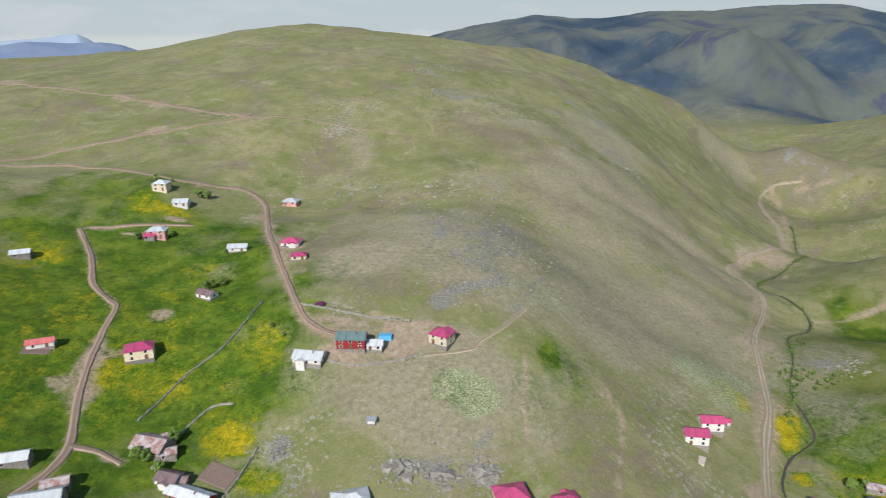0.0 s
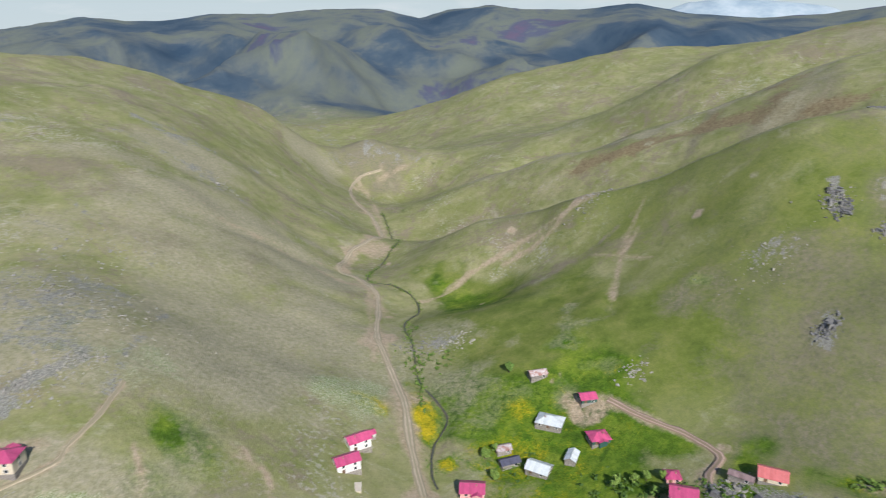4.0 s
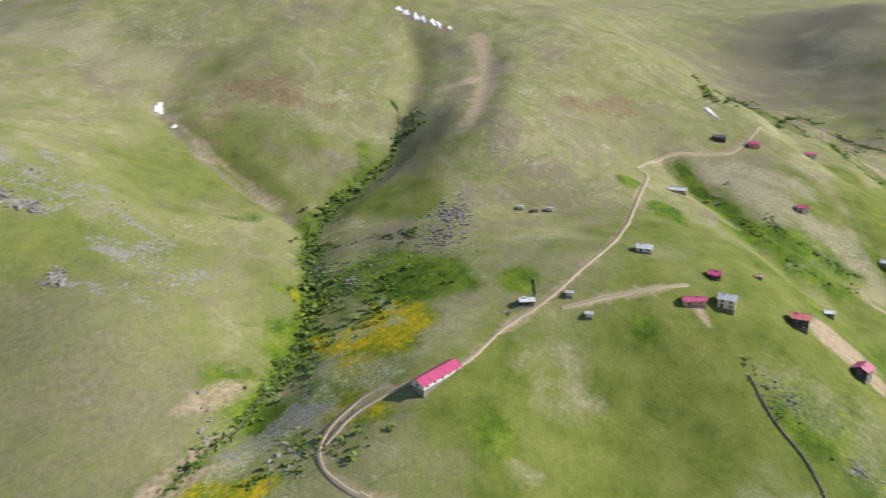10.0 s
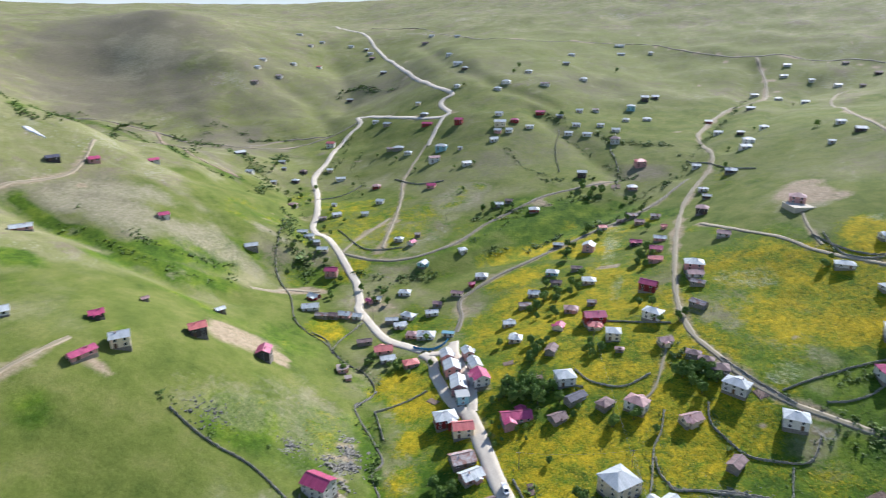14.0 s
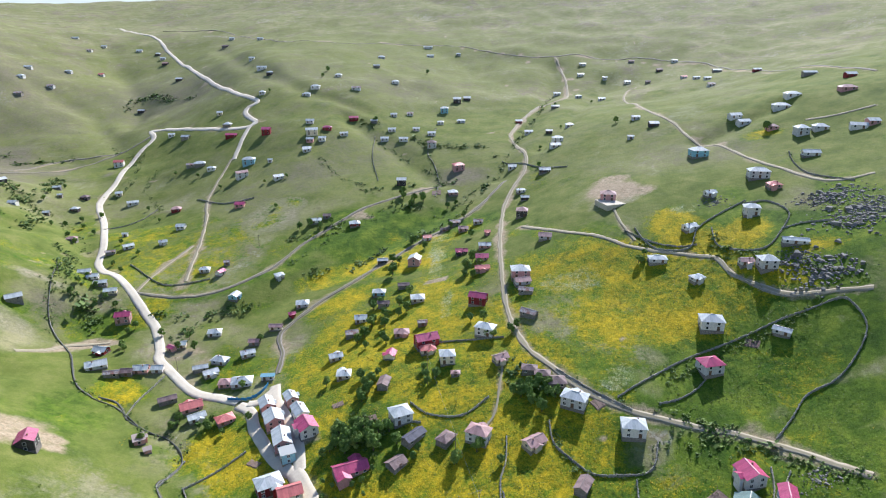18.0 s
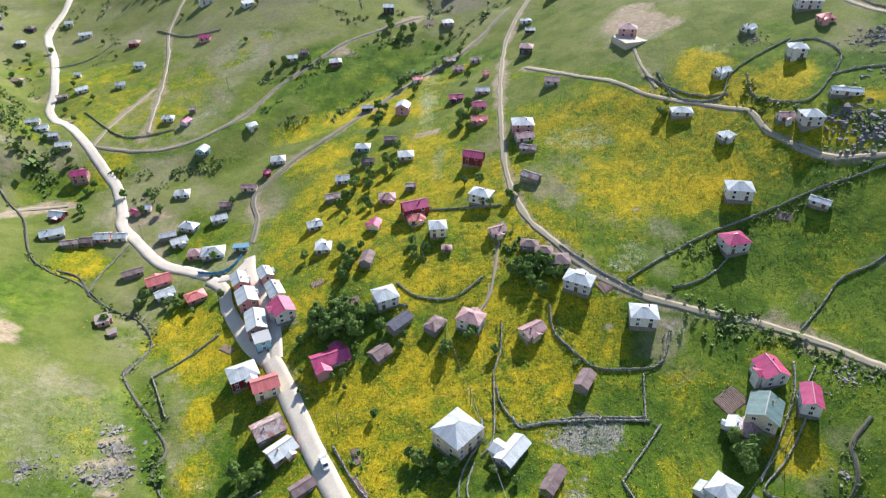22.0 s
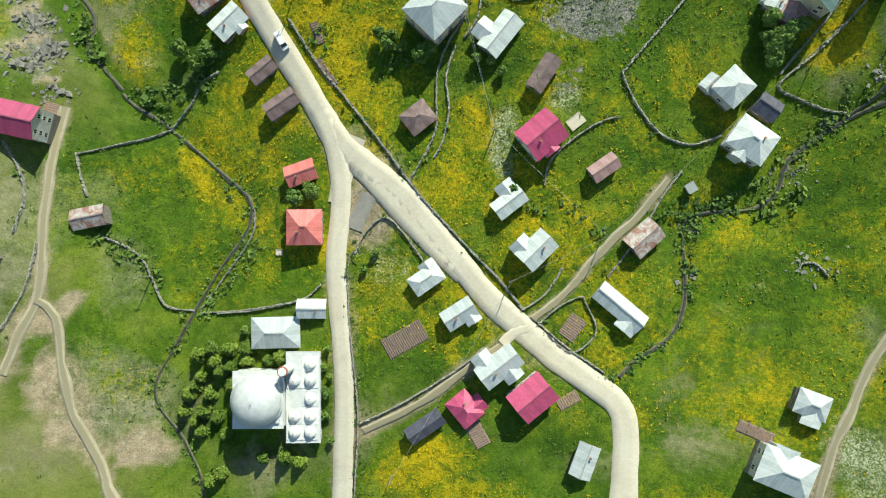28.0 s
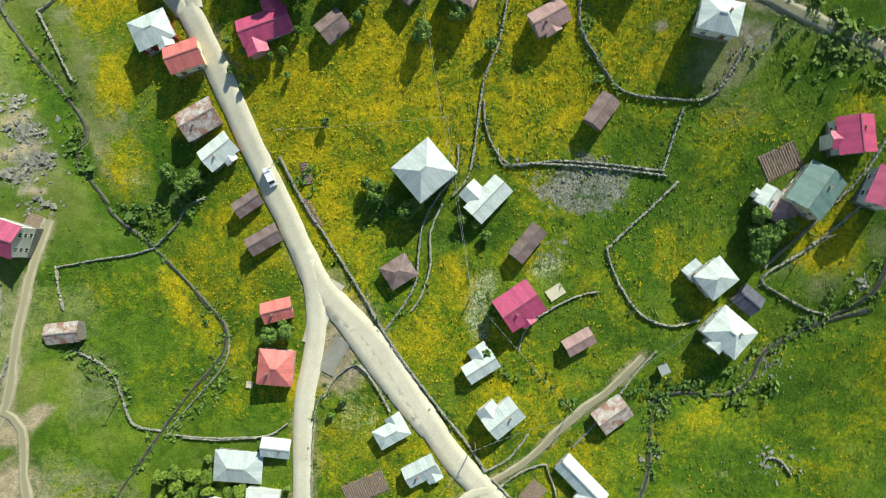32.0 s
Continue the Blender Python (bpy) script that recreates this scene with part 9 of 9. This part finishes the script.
broad_tree(245.3, -302.7, 5)
broad_tree(241.7, -298.1, 5)
broad_tree(127.8, -254.1, 5)
broad_tree(170.2, -266.8, 5)
broad_tree(54.2, -202.2, 4)
broad_tree(118.4, -212.5, 4)
broad_tree(121.0, -210.7, 4)
broad_tree(181.0, -240.1, 4)
broad_tree(176.1, -238.3, 4)
broad_tree(168.6, -234.5, 4)
broad_tree(191.3, -242.3, 4)
broad_tree(84.6, -209.6, 4)
broad_tree(86.2, -205.8, 4)
broad_tree(57.6, -273.1, 5)
broad_tree(54.3, -271.1, 5)
broad_tree(45.2, -236.7, 5)
broad_tree(39.2, -234.7, 5)
broad_tree(34.6, -230.9, 5)
broad_tree(30.9, -231.4, 5)
broad_tree(41.5, -230.7, 5)
broad_tree(92.3, -84.1, 3)
broad_tree(91.8, -78.4, 3)
broad_tree(91.8, -71.9, 3)
broad_tree(98.2, -130.3, 3)
broad_tree(95.9, -128.9, 3)

# ---- rock outcrops: centre, spread, how many, size, dark or pale ----
rocks(369, -67, 15, 70, 2.2, True)
rocks(348, -50, 18, 60, 1.6, True)
rocks(337, -5, 16, 50, 1.6, True)
rocks(367, 8, 9, 30, 1.8, True)
rocks(353, -24, 16, 40, 1.2, True)
rocks(-120.3, -331.5, 14, 50, 2.4, True)
rocks(-116.2, -305.6, 15, 60, 2.2, True)
rocks(-90.0, -275.7, 12, 50, 2.4, True)
rocks(-82.2, -289.0, 9, 40, 1.8, True)
rocks(-125.4, -314.1, 10, 40, 2, True)
rocks(-68.5, -353.9, 7, 24, 1.4, True)
rocks(-113.4, -332.6, 8, 26, 2, True)
rocks(348, 171, 7, 16, 1.6, False)
rocks(343, 145, 6, 12, 1.6, False)
rocks(380, 138, 8, 18, 1.6, False)
rocks(333, 117, 6, 12, 1.8, False)
rocks(284, 139, 5, 10, 1.5, True)
rocks(403, 156, 18, 26, 1.3, False)
rocks(398, 128, 20, 34, 1.4, False)
rocks(342, 77, 20, 30, 1.3, False)
rocks(382, 99, 14, 20, 1.4, False)
rocks(313, 183, 18, 26, 0.9, False)
rocks(346, 332, 16, 34, 1.6, False)
rocks(421, 188, 9, 16, 1.8, True)
rocks(-6, 575, 24, 50, 1.6, False)
rocks(5, 663, 24, 30, 1.4, False)
rocks(17, 336, 34, 110, 1.1, False)
rocks(-11, 389, 34, 70, 1, False)
rocks(52, 391, 26, 60, 1.1, False)
rocks(153, 543, 22, 40, 1.3, False)
rocks(2, 263, 12, 50, 0.9, False)
rocks(17, 275, 12, 40, 0.8, False)
rocks(-49, 409, 24, 40, 1.1, False)
rocks(-12, 173, 10, 40, 0.8, False)
rocks(8, 176, 12, 60, 0.8, False)
rocks(-58, 183, 8, 40, 0.7, False)
rocks(-49, 168, 6, 24, 0.6, False)
rocks(-3, 191, 10, 30, 0.6, False)
rocks(186, 303, 14, 60, 1.2, True)
rocks(200, 293, 14, 40, 1.1, False)
rocks(234, 196, 8, 26, 1.2, False)
rocks(204, 126, 8, 30, 1.4, False)
rocks(213, 62, 14, 50, 1.1, False)
rocks(244, 37, 14, 40, 1.1, False)
rocks(267, 62, 12, 24, 1.2, False)
rocks(313, 184, 12, 24, 0.9, False)
rocks(364, 82, 24, 30, 1.1, False)
rocks(28.4, -173.7, 10, 50, 0.55, False)
rocks(185.3, -157.4, 6, 14, 1, False)
rocks(168.7, -162.3, 10, 40, 0.7, False)
rocks(-26.4, -112.1, 5, 22, 0.7, False)
rocks(-21.6, -134.9, 6, 24, 0.6, False)
rocks(-48.2, -185.2, 6, 30, 0.9, False)
rocks(213.8, -145.4, 8, 26, 1.3, True)
rocks(187.3, -157.4, 5, 12, 1.3, True)
rocks(10, 181, 12, 50, 0.8, False)
rocks(-19, 178, 10, 40, 0.7, False)
rocks(-40, 241, 8, 26, 0.6, False)
rocks(-10, 224, 7, 24, 0.6, False)
rocks(10, 271, 12, 40, 0.8, False)
rocks(42, 310, 26, 60, 0.8, False)

rocks(169.6, -171.2, 5, 26, 1.5, False)
rocks(166.5, -164.1, 4, 20, 1.4, False)
rocks(170.9, -160.7, 5, 26, 1.6, False)
rocks(164.3, -152.6, 4, 16, 1.2, False)
rocks(173.6, -178.2, 4, 16, 1.2, False)
rocks(-37.1, -157.4, 2.5, 14, 0.7, False)
rocks(-28.9, -146.9, 2.5, 14, 0.7, False)
rocks(-20.0, -135.6, 2.5, 14, 0.7, False)
rocks(1.8, -121.3, 2.5, 14, 0.7, False)
rocks(2.9, -108.9, 2.5, 14, 0.7, False)

rocks(-15.6, 177.3, 4, 24, 2.2, False)
rocks(-3.0, 175.7, 4, 24, 2.0, False)
rocks(11.7, 178.9, 5, 24, 2.2, False)
rocks(-57.0, 180.4, 4, 30, 0.9, False)
rocks(4.1, 266.4, 8, 30, 1.0, False)
rocks(23.7, 277.6, 8, 30, 1.0, False)
rocks(-21.0, 635.7, 10, 24, 1.8, False)
rocks(198.5, 129.3, 5, 10, 3.2, True)
rocks(204.6, 98.9, 8, 20, 3.4, True)
rocks(211.4, 89.6, 8, 18, 3.0, True)
rocks(198.5, 110.7, 6, 14, 3.0, True)
rocks(381.9, 143.3, 5, 16, 2.6, True)
rocks(376.7, 129.9, 5, 16, 2.6, True)
rocks(350.0, 176.3, 5, 16, 2.6, True)
rocks(345.0, 167.5, 5, 16, 2.6, True)
rocks(333.1, 116.4, 5, 16, 2.6, True)
rocks(342.1, 145.9, 5, 16, 2.6, True)
rocks(285.4, 140.0, 5, 16, 2.6, True)

# ---- vegetable beds, poles, snow ----
vegetable_bed(72.0, -91.7, 31, 11.5, 6.5)
vegetable_bed(96.3, -168.5, 111, 6, 3.2)
vegetable_bed(93.9, -158.8, 126, 8.5, 3)
vegetable_bed(53.3, -68.7, 121, 7, 5)
vegetable_bed(30.4, -95.9, 56, 6.5, 5.5)
vegetable_bed(31.1, -77.9, 31, 6, 4)
vegetable_bed(165.6, -146.2, 76, 8, 4.5)
vegetable_bed(-12.2, -72.8, 159, 8.5, 4)
vegetable_bed(-15.7, -183.1, 33, 8.5, 7.5)
vegetable_bed(15.1, -225.0, 31, 7, 6)
vegetable_bed(120.0, -238.7, 21, 5, 4.5)
vegetable_bed(88.3, -475.0, 2, 7, 8)
vegetable_bed(-153.9, 215.4, 15, 10, 7)
vegetable_bed(-73.3, 170.5, 160, 11, 9)
vegetable_bed(-51.5, -251.1, 152, 6, 5)
vegetable_bed(148.9, -213.9, 151, 6, 4)
vegetable_bed(105.4, -226.7, 21, 7, 5)
power_pole(51.4, -143.0)
power_pole(70.7, -208.8)
power_pole(83.5, -255.1)
power_pole(23.8, -118.3)
power_pole(140.0, -105.6)
power_pole(102.6, -177.2)
power_pole(-25.9, -166.8)
power_pole(46.2, -107.2)
power_pole(74.5, -57.6)
power_pole(202.0, -405.3)
power_pole(303.1, -350.5)
power_pole(62.3, -184.0)
power_pole(207.8, -282.8)
snow_patch(562, 88, 5.4, 3)
snow_patch(536, 78, 2.4, 1.8)
snow_patch(650, -115, 3.6, 3)
snow_patch(644, -120, 3.6, 3)
snow_patch(637, -127, 4.5, 2.4)
snow_patch(632, -132, 4.5, 2)
snow_patch(626, -139, 5, 2)
snow_patch(613, -150, 4, 1.8)
snow_patch(622, -143, 5.4, 1.8)
snow_patch(457, -304, 8.4, 1.8)

# ---- scrub: dark bushes along gullies, banks and yards ----
shrubs_along([[(495, -324), (494, -336), (706, -568), (654, -564), (592, -545), (416, -399), (386, -426)]], 1.3, 1.6, 0.9, "scrub", "dark green scrub bushes in the grass", 60)
shrubs_along([[(447, -437), (555, -602), (543, -628), (502, -611)]], 1.3, 4, 0.8, "scrub", "dark green scrub bushes in the grass", 61)
shrubs_along([[(394, -240), (355, -240), (317, -238), (294, -253), (294.2, -285.1)]], 1.3, 1.8, 0.7, "scrub", "dark green scrub bushes in the grass", 62)
shrubs_along([[(335, -400), (309.3, -375.8), (286, -348), (273.3, -339.5), (257.5, -332.5)]], 1.3, 1.6, 0.8, "scrub", "dark green scrub bushes in the grass", 63)
shrubs_along([[(309.1, -457.7), (308.5, -492.1), (335, -530), (343, -569)]], 1.3, 1.5, 0.6, "scrub", "dark green scrub bushes in the grass", 64)
shrubs_along([[(359, -502), (356, -544), (380, -622)]], 1.3, 2, 0.7, "scrub", "dark green scrub bushes in the grass", 65)
shrubs_along([[(306.9, -338.8), (289.9, -336.6), (276.1, -328.5), (267.1, -314.6)]], 1.3, 1.5, 0.7, "scrub", "dark green scrub bushes in the grass", 66)
shrubs_along([[(184.9, -412.9), (157.5, -417.3), (131.2, -431.5), (110.6, -452.5)]], 1.3, 1.6, 0.7, "scrub", "dark green scrub bushes in the grass", 67)
shrubs_along([[(-46.4, -251.6), (-56.9, -252.9), (-69.1, -258.5), (-81.1, -262.5)]], 1.3, 1.4, 0.6, "scrub", "dark green scrub bushes in the grass", 68)
shrubs_along([[(379, -8), (358, 7), (332, 10), (318, 20), (297, 32)]], 1.3, 1.5, 0.7, "scrub", "dark green scrub bushes in the grass", 69)
shrubs_along([[(202, 333), (172, 299), (167, 279), (152, 250)]], 1.3, 1.5, 0.7, "scrub", "dark green scrub bushes in the grass", 70)
shrubs_along([[(80.7, -159.4), (74.7, -162.7), (71.7, -165.6)]], 1.3, 1.6, 0.8, "scrub", "dark green scrub bushes in the grass", 71)
shrubs_along([[(45.2, -125.9), (32.3, -124.9), (23.4, -119.0)]], 1.3, 1, 0.6, "scrub", "dark green scrub bushes in the grass", 72)
shrubs_along([[(-30, -766), (-4, -665), (23, -568), (42, -501), (64.0, -469.4), (86.9, -440.1)]], 1.3, 1.8, 0.7, "scrub", "dark green scrub bushes in the grass", 73)
shrubs_along([[(409, -468), (389, -473), (351, -446), (316.4, -400.9)]], 1.3, 2, 0.7, "scrub", "dark green scrub bushes in the grass", 74)
shrubs_along([[(426, -656), (387, -612), (364, -553), (362, -519)]], 1.3, 3, 0.6, "scrub", "dark green scrub bushes in the grass", 75)
shrubs_along([[(188, -539), (169.2, -508.0), (144.2, -489.1)]], 1.3, 2, 0.6, "scrub", "dark green scrub bushes in the grass", 76)
shrubs_along([[(160, -600), (125, -559), (94.9, -516.6)]], 1.3, 2, 0.6, "scrub", "dark green scrub bushes in the grass", 77)
shrubs_along([[(-112.4, -336.4), (-116.4, -323.7), (-120.2, -310.6)]], 1.3, 2, 0.6, "scrub", "dark green scrub bushes in the grass", 78)
shrubs_along([[(-85.4, -285.6), (-91.0, -274.8), (-101.7, -265.1)]], 1.3, 2, 0.6, "scrub", "dark green scrub bushes in the grass", 79)
shrubs_along([[(356, 14), (383, 6), (376, -18), (363, -40)]], 1.3, 2.2, 0.7, "scrub", "dark green scrub bushes in the grass", 80)
shrubs_along([[(335, 2), (329, -19), (330, -36), (304, -44)]], 1.3, 2, 0.7, "scrub", "dark green scrub bushes in the grass", 81)
shrubs_along([[(229.3, -140.4), (219.7, -140.0), (205.1, -137.7)]], 1.3, 1.6, 0.6, "scrub", "dark green scrub bushes in the grass", 82)
shrubs_along([[(228, 99), (246, 76), (275, 49), (300, 31), (332, 18), (374, 11), (413, 5), (439, -17), (467, -56), (509, -75), (526, -75)]], 1.3, 1.3, 0.9, "scrub", "dark green scrub bushes in the grass", 83)
shrubs_along([[(7.9, -225.5), (-6.2, -235.8), (-27.3, -246.4), (-49.4, -253.9)]], 1.3, 1.2, 0.6, "scrub", "dark green scrub bushes in the grass", 84)
shrubs_along([[(-20.3, -325.7), (-43.6, -313.6), (-55.5, -301.3), (-66.0, -276.1)]], 1.3, 1.4, 0.6, "scrub", "dark green scrub bushes in the grass", 85)
shrubs_along([[(177.4, -378.6), (161.4, -402.5), (142.9, -425.9), (119.4, -455.6)]], 1.3, 1.4, 0.6, "scrub", "dark green scrub bushes in the grass", 86)

shrubs_along([[(320, -391), (301, -354), (285, -338), (271, -323)]], 0.9, 3, 1.2, "scrub", "dark green scrub bushes in the grass", 100)
shrubs_along([[(241, -334), (218, -330), (199, -337), (183, -348)]], 0.9, 2, 0.9, "scrub", "dark green scrub bushes in the grass", 101)
shrubs_along([[(42, -501), (64, -451), (90, -416), (114, -405), (138, -372)]], 0.9, 1.6, 1.0, "scrub", "dark green scrub bushes in the grass", 102)
shrubs_along([[(143, -480), (119, -490), (85, -490), (59, -493)]], 0.9, 2, 0.9, "scrub", "dark green scrub bushes in the grass", 103)
shrubs_along([[(58, -564), (41, -529), (45, -491)]], 0.9, 2.2, 0.9, "scrub", "dark green scrub bushes in the grass", 104)
shrubs_along([[(1, -229), (-15, -235), (-39, -248), (-61, -256), (-79, -259)]], 0.9, 1.2, 0.7, "scrub", "dark green scrub bushes in the grass", 105)
shrubs_along([[(-6, -223), (-28, -209), (-48, -191), (-61, -182)]], 0.9, 1.8, 0.8, "scrub", "dark green scrub bushes in the grass", 106)
shrubs_along([[(39, -234), (49, -245), (42, -250)]], 0.9, 2.5, 1.0, "scrub", "dark green scrub bushes in the grass", 107)
shrubs_along([[(34, -213), (30, -201), (22, -194), (3, -196)]], 0.9, 1, 0.6, "scrub", "dark green scrub bushes in the grass", 108)
shrubs_along([[(-58, -324), (-58, -309), (-79, -293)]], 0.9, 1.2, 0.7, "scrub", "dark green scrub bushes in the grass", 109)
shrubs_along([[(494, -595), (454, -614), (408, -632)]], 0.9, 2.5, 0.9, "scrub", "dark green scrub bushes in the grass", 110)
shrubs_along([[(476, -785), (464, -820), (388, -772)]], 0.9, 4, 1.2, "scrub", "dark green scrub bushes in the grass", 111)
shrubs_along([[(219, -310), (214, -320)]], 0.9, 3, 1.0, "scrub", "dark green scrub bushes in the grass", 112)
shrubs_along([[(180, -440), (166, -428), (151, -430)]], 0.9, 2, 1.0, "scrub", "dark green scrub bushes in the grass", 113)
shrubs_along([[(422, -550), (405, -495), (402, -470)]], 0.9, 4, 1.2, "scrub", "dark green scrub bushes in the grass", 114)
shrubs_along([[(376, -452), (364, -412)]], 0.9, 3, 1.0, "scrub", "dark green scrub bushes in the grass", 115)
shrubs_along([[(116, -221), (106, -226), (93, -223), (105, -215)]], 0.9, 4, 1.2, "scrub", "dark green scrub bushes in the grass", 116)
shrubs_along([[(163, -626), (129, -595), (97, -573), (63, -559)]], 0.9, 3, 1.0, "scrub", "dark green scrub bushes in the grass", 117)
shrubs_along([[(162, -373), (143, -381), (130, -385)]], 0.9, 2.5, 0.9, "scrub", "dark green scrub bushes in the grass", 118)
shrubs_along([[(116, -460), (107, -451), (96, -456)]], 0.9, 3, 1.2, "scrub", "dark green scrub bushes in the grass", 119)
shrubs_along([[(141, -154), (130, -156), (124, -164)]], 0.9, 1.6, 0.9, "scrub", "dark green scrub bushes in the grass", 120)
shrubs_along([[(97, -170), (93, -159), (90, -154)]], 0.9, 1.0, 0.7, "scrub", "dark green scrub bushes in the grass", 121)
shrubs_along([[(11, -121), (3, -126), (-7, -127)]], 0.9, 1.8, 0.8, "scrub", "dark green scrub bushes in the grass", 122)
shrubs_along([[(-38, -162), (-30, -148), (-19, -136), (2, -121), (3, -106)]], 0.9, 1.3, 0.7, "scrub", "dark green scrub bushes in the grass", 123)
shrubs_along([[(160, -176), (157, -165), (139, -148), (118, -128)]], 0.9, 1.3, 0.8, "scrub", "dark green scrub bushes in the grass", 124)
shrubs_along([[(155, -117), (143, -110), (137, -104)]], 0.9, 1.5, 0.7, "scrub", "dark green scrub bushes in the grass", 125)
shrubs_along([[(133, -163), (128, -165), (125, -168)]], 0.9, 2.5, 1.1, "scrub", "dark green scrub bushes in the grass", 126)
shrubs_along([[(101, -140), (94, -130), (100, -127)]], 0.9, 1.4, 0.8, "scrub", "dark green scrub bushes in the grass", 127)
shrubs_along([[(112, -124), (112, -114), (117, -106), (127, -96)]], 0.9, 1.1, 0.7, "scrub", "dark green scrub bushes in the grass", 128)
shrubs_along([[(-4, -205), (-15, -208), (-26, -202)]], 0.9, 3, 0.9, "scrub", "dark green scrub bushes in the grass", 129)
shrubs_along([[(-12, -128), (-21, -131), (-15, -126)]], 0.9, 2.5, 0.8, "scrub", "dark green scrub bushes in the grass", 130)
shrubs_along([[(525, -343), (475, -338), (646, -579), (524, -557), (381, -455)]], 0.9, 3.5, 1.2, "scrub", "dark green scrub bushes in the grass", 131)
shrubs_along([[(224, -144), (211, -148), (192, -152)]], 0.9, 4, 0.9, "scrub", "dark green scrub bushes in the grass", 132)
shrubs_along([[(381, -260), (325, -255), (299, -286)]], 0.9, 2, 0.8, "scrub", "dark green scrub bushes in the grass", 133)
shrubs_along([[(283, 42), (312, 21), (360, 11), (404, 5)]], 0.9, 4, 1.2, "scrub", "dark green scrub bushes in the grass", 134)
shrubs_along([[(229, 59), (243, 39), (232, 12)]], 0.9, 4, 0.9, "scrub", "dark green scrub bushes in the grass", 135)
shrubs_along([[(178, 308), (175, 283), (188, 281)]], 0.9, 4, 0.9, "scrub", "dark green scrub bushes in the grass", 136)
shrubs_along([[(161, 197), (180, 163), (200, 127)]], 0.9, 4, 1.0, "scrub", "dark green scrub bushes in the grass", 137)

# ---- landmarks and vehicles ----
mosque()
for a, b in ((0, 1), (1, 2), (0, 11), (0, 3), (3, 7), (7, 8), (3, 6), (5, 11)):
    power_line(a, b)
vehicle(105.4, -166.5, 120, "van", "small white delivery van parked on the concrete road", plain("white_car_paint", (0.75, 0.75, 0.75), (0.82, 0.82, 0.82), 0.3, 1, spec=0.6), 4.9, 2.05, True)
vehicle(-54.0, 249.4, 160, "car", "dark purple car parked on the hillside track", plain("purple_car_paint", (0.1, 0.015, 0.06), (0.14, 0.02, 0.08), 0.3, 1, spec=0.6), 4.2, 1.45, False)
blue_fence([(174.4, -257.9), (167.5, -256.2), (162.6, -256.5), (159.3, -260.6), (158.0, -266.8)])
slab(-18.9, -373.6, 20, 17, 13, "pale concrete terrace beside the pink house", CONCRETE, 0.7)
slab(96.8, 209.4, 60, 5, 3, "pale concrete slab in the grass", CONCRETE)
slab(31.2, -146.5, 40, 4.2, 2.8, "pale concrete slab in the meadow", CONCRETE)
slab(105.4, -112.8, 0, 1.8, 1.5, "small concrete well cover in the grass", CONCRETE)
slab(-25.1, 232.4, -5, 5, 3, "bright blue tarpaulin over a stack", TARP, 1.2)

# ---- loose plants ----
shrubs_along([line for _, line in STREAM_LINES], 1.0, 1.25, 0.55, "bank_shrubs", "dense dark shrubs along the stream banks", 31)
shrubs_along(WALL_LINES, 1.2, 0.9, 0.42, "wall_nettles", "rank green nettles beside the field walls", 32, 8)
shrubs_along([[(282, 30), (311, 10), (345, 6), (395, 5)], [(300, -5), (330, -25), (365, -40)], [(420, 0), (462, -55), (505, -85)]], 1.0, 5.0, 1.2, "gully_scrub", "low dark scrub in the rocky gully", 33)
meadow()
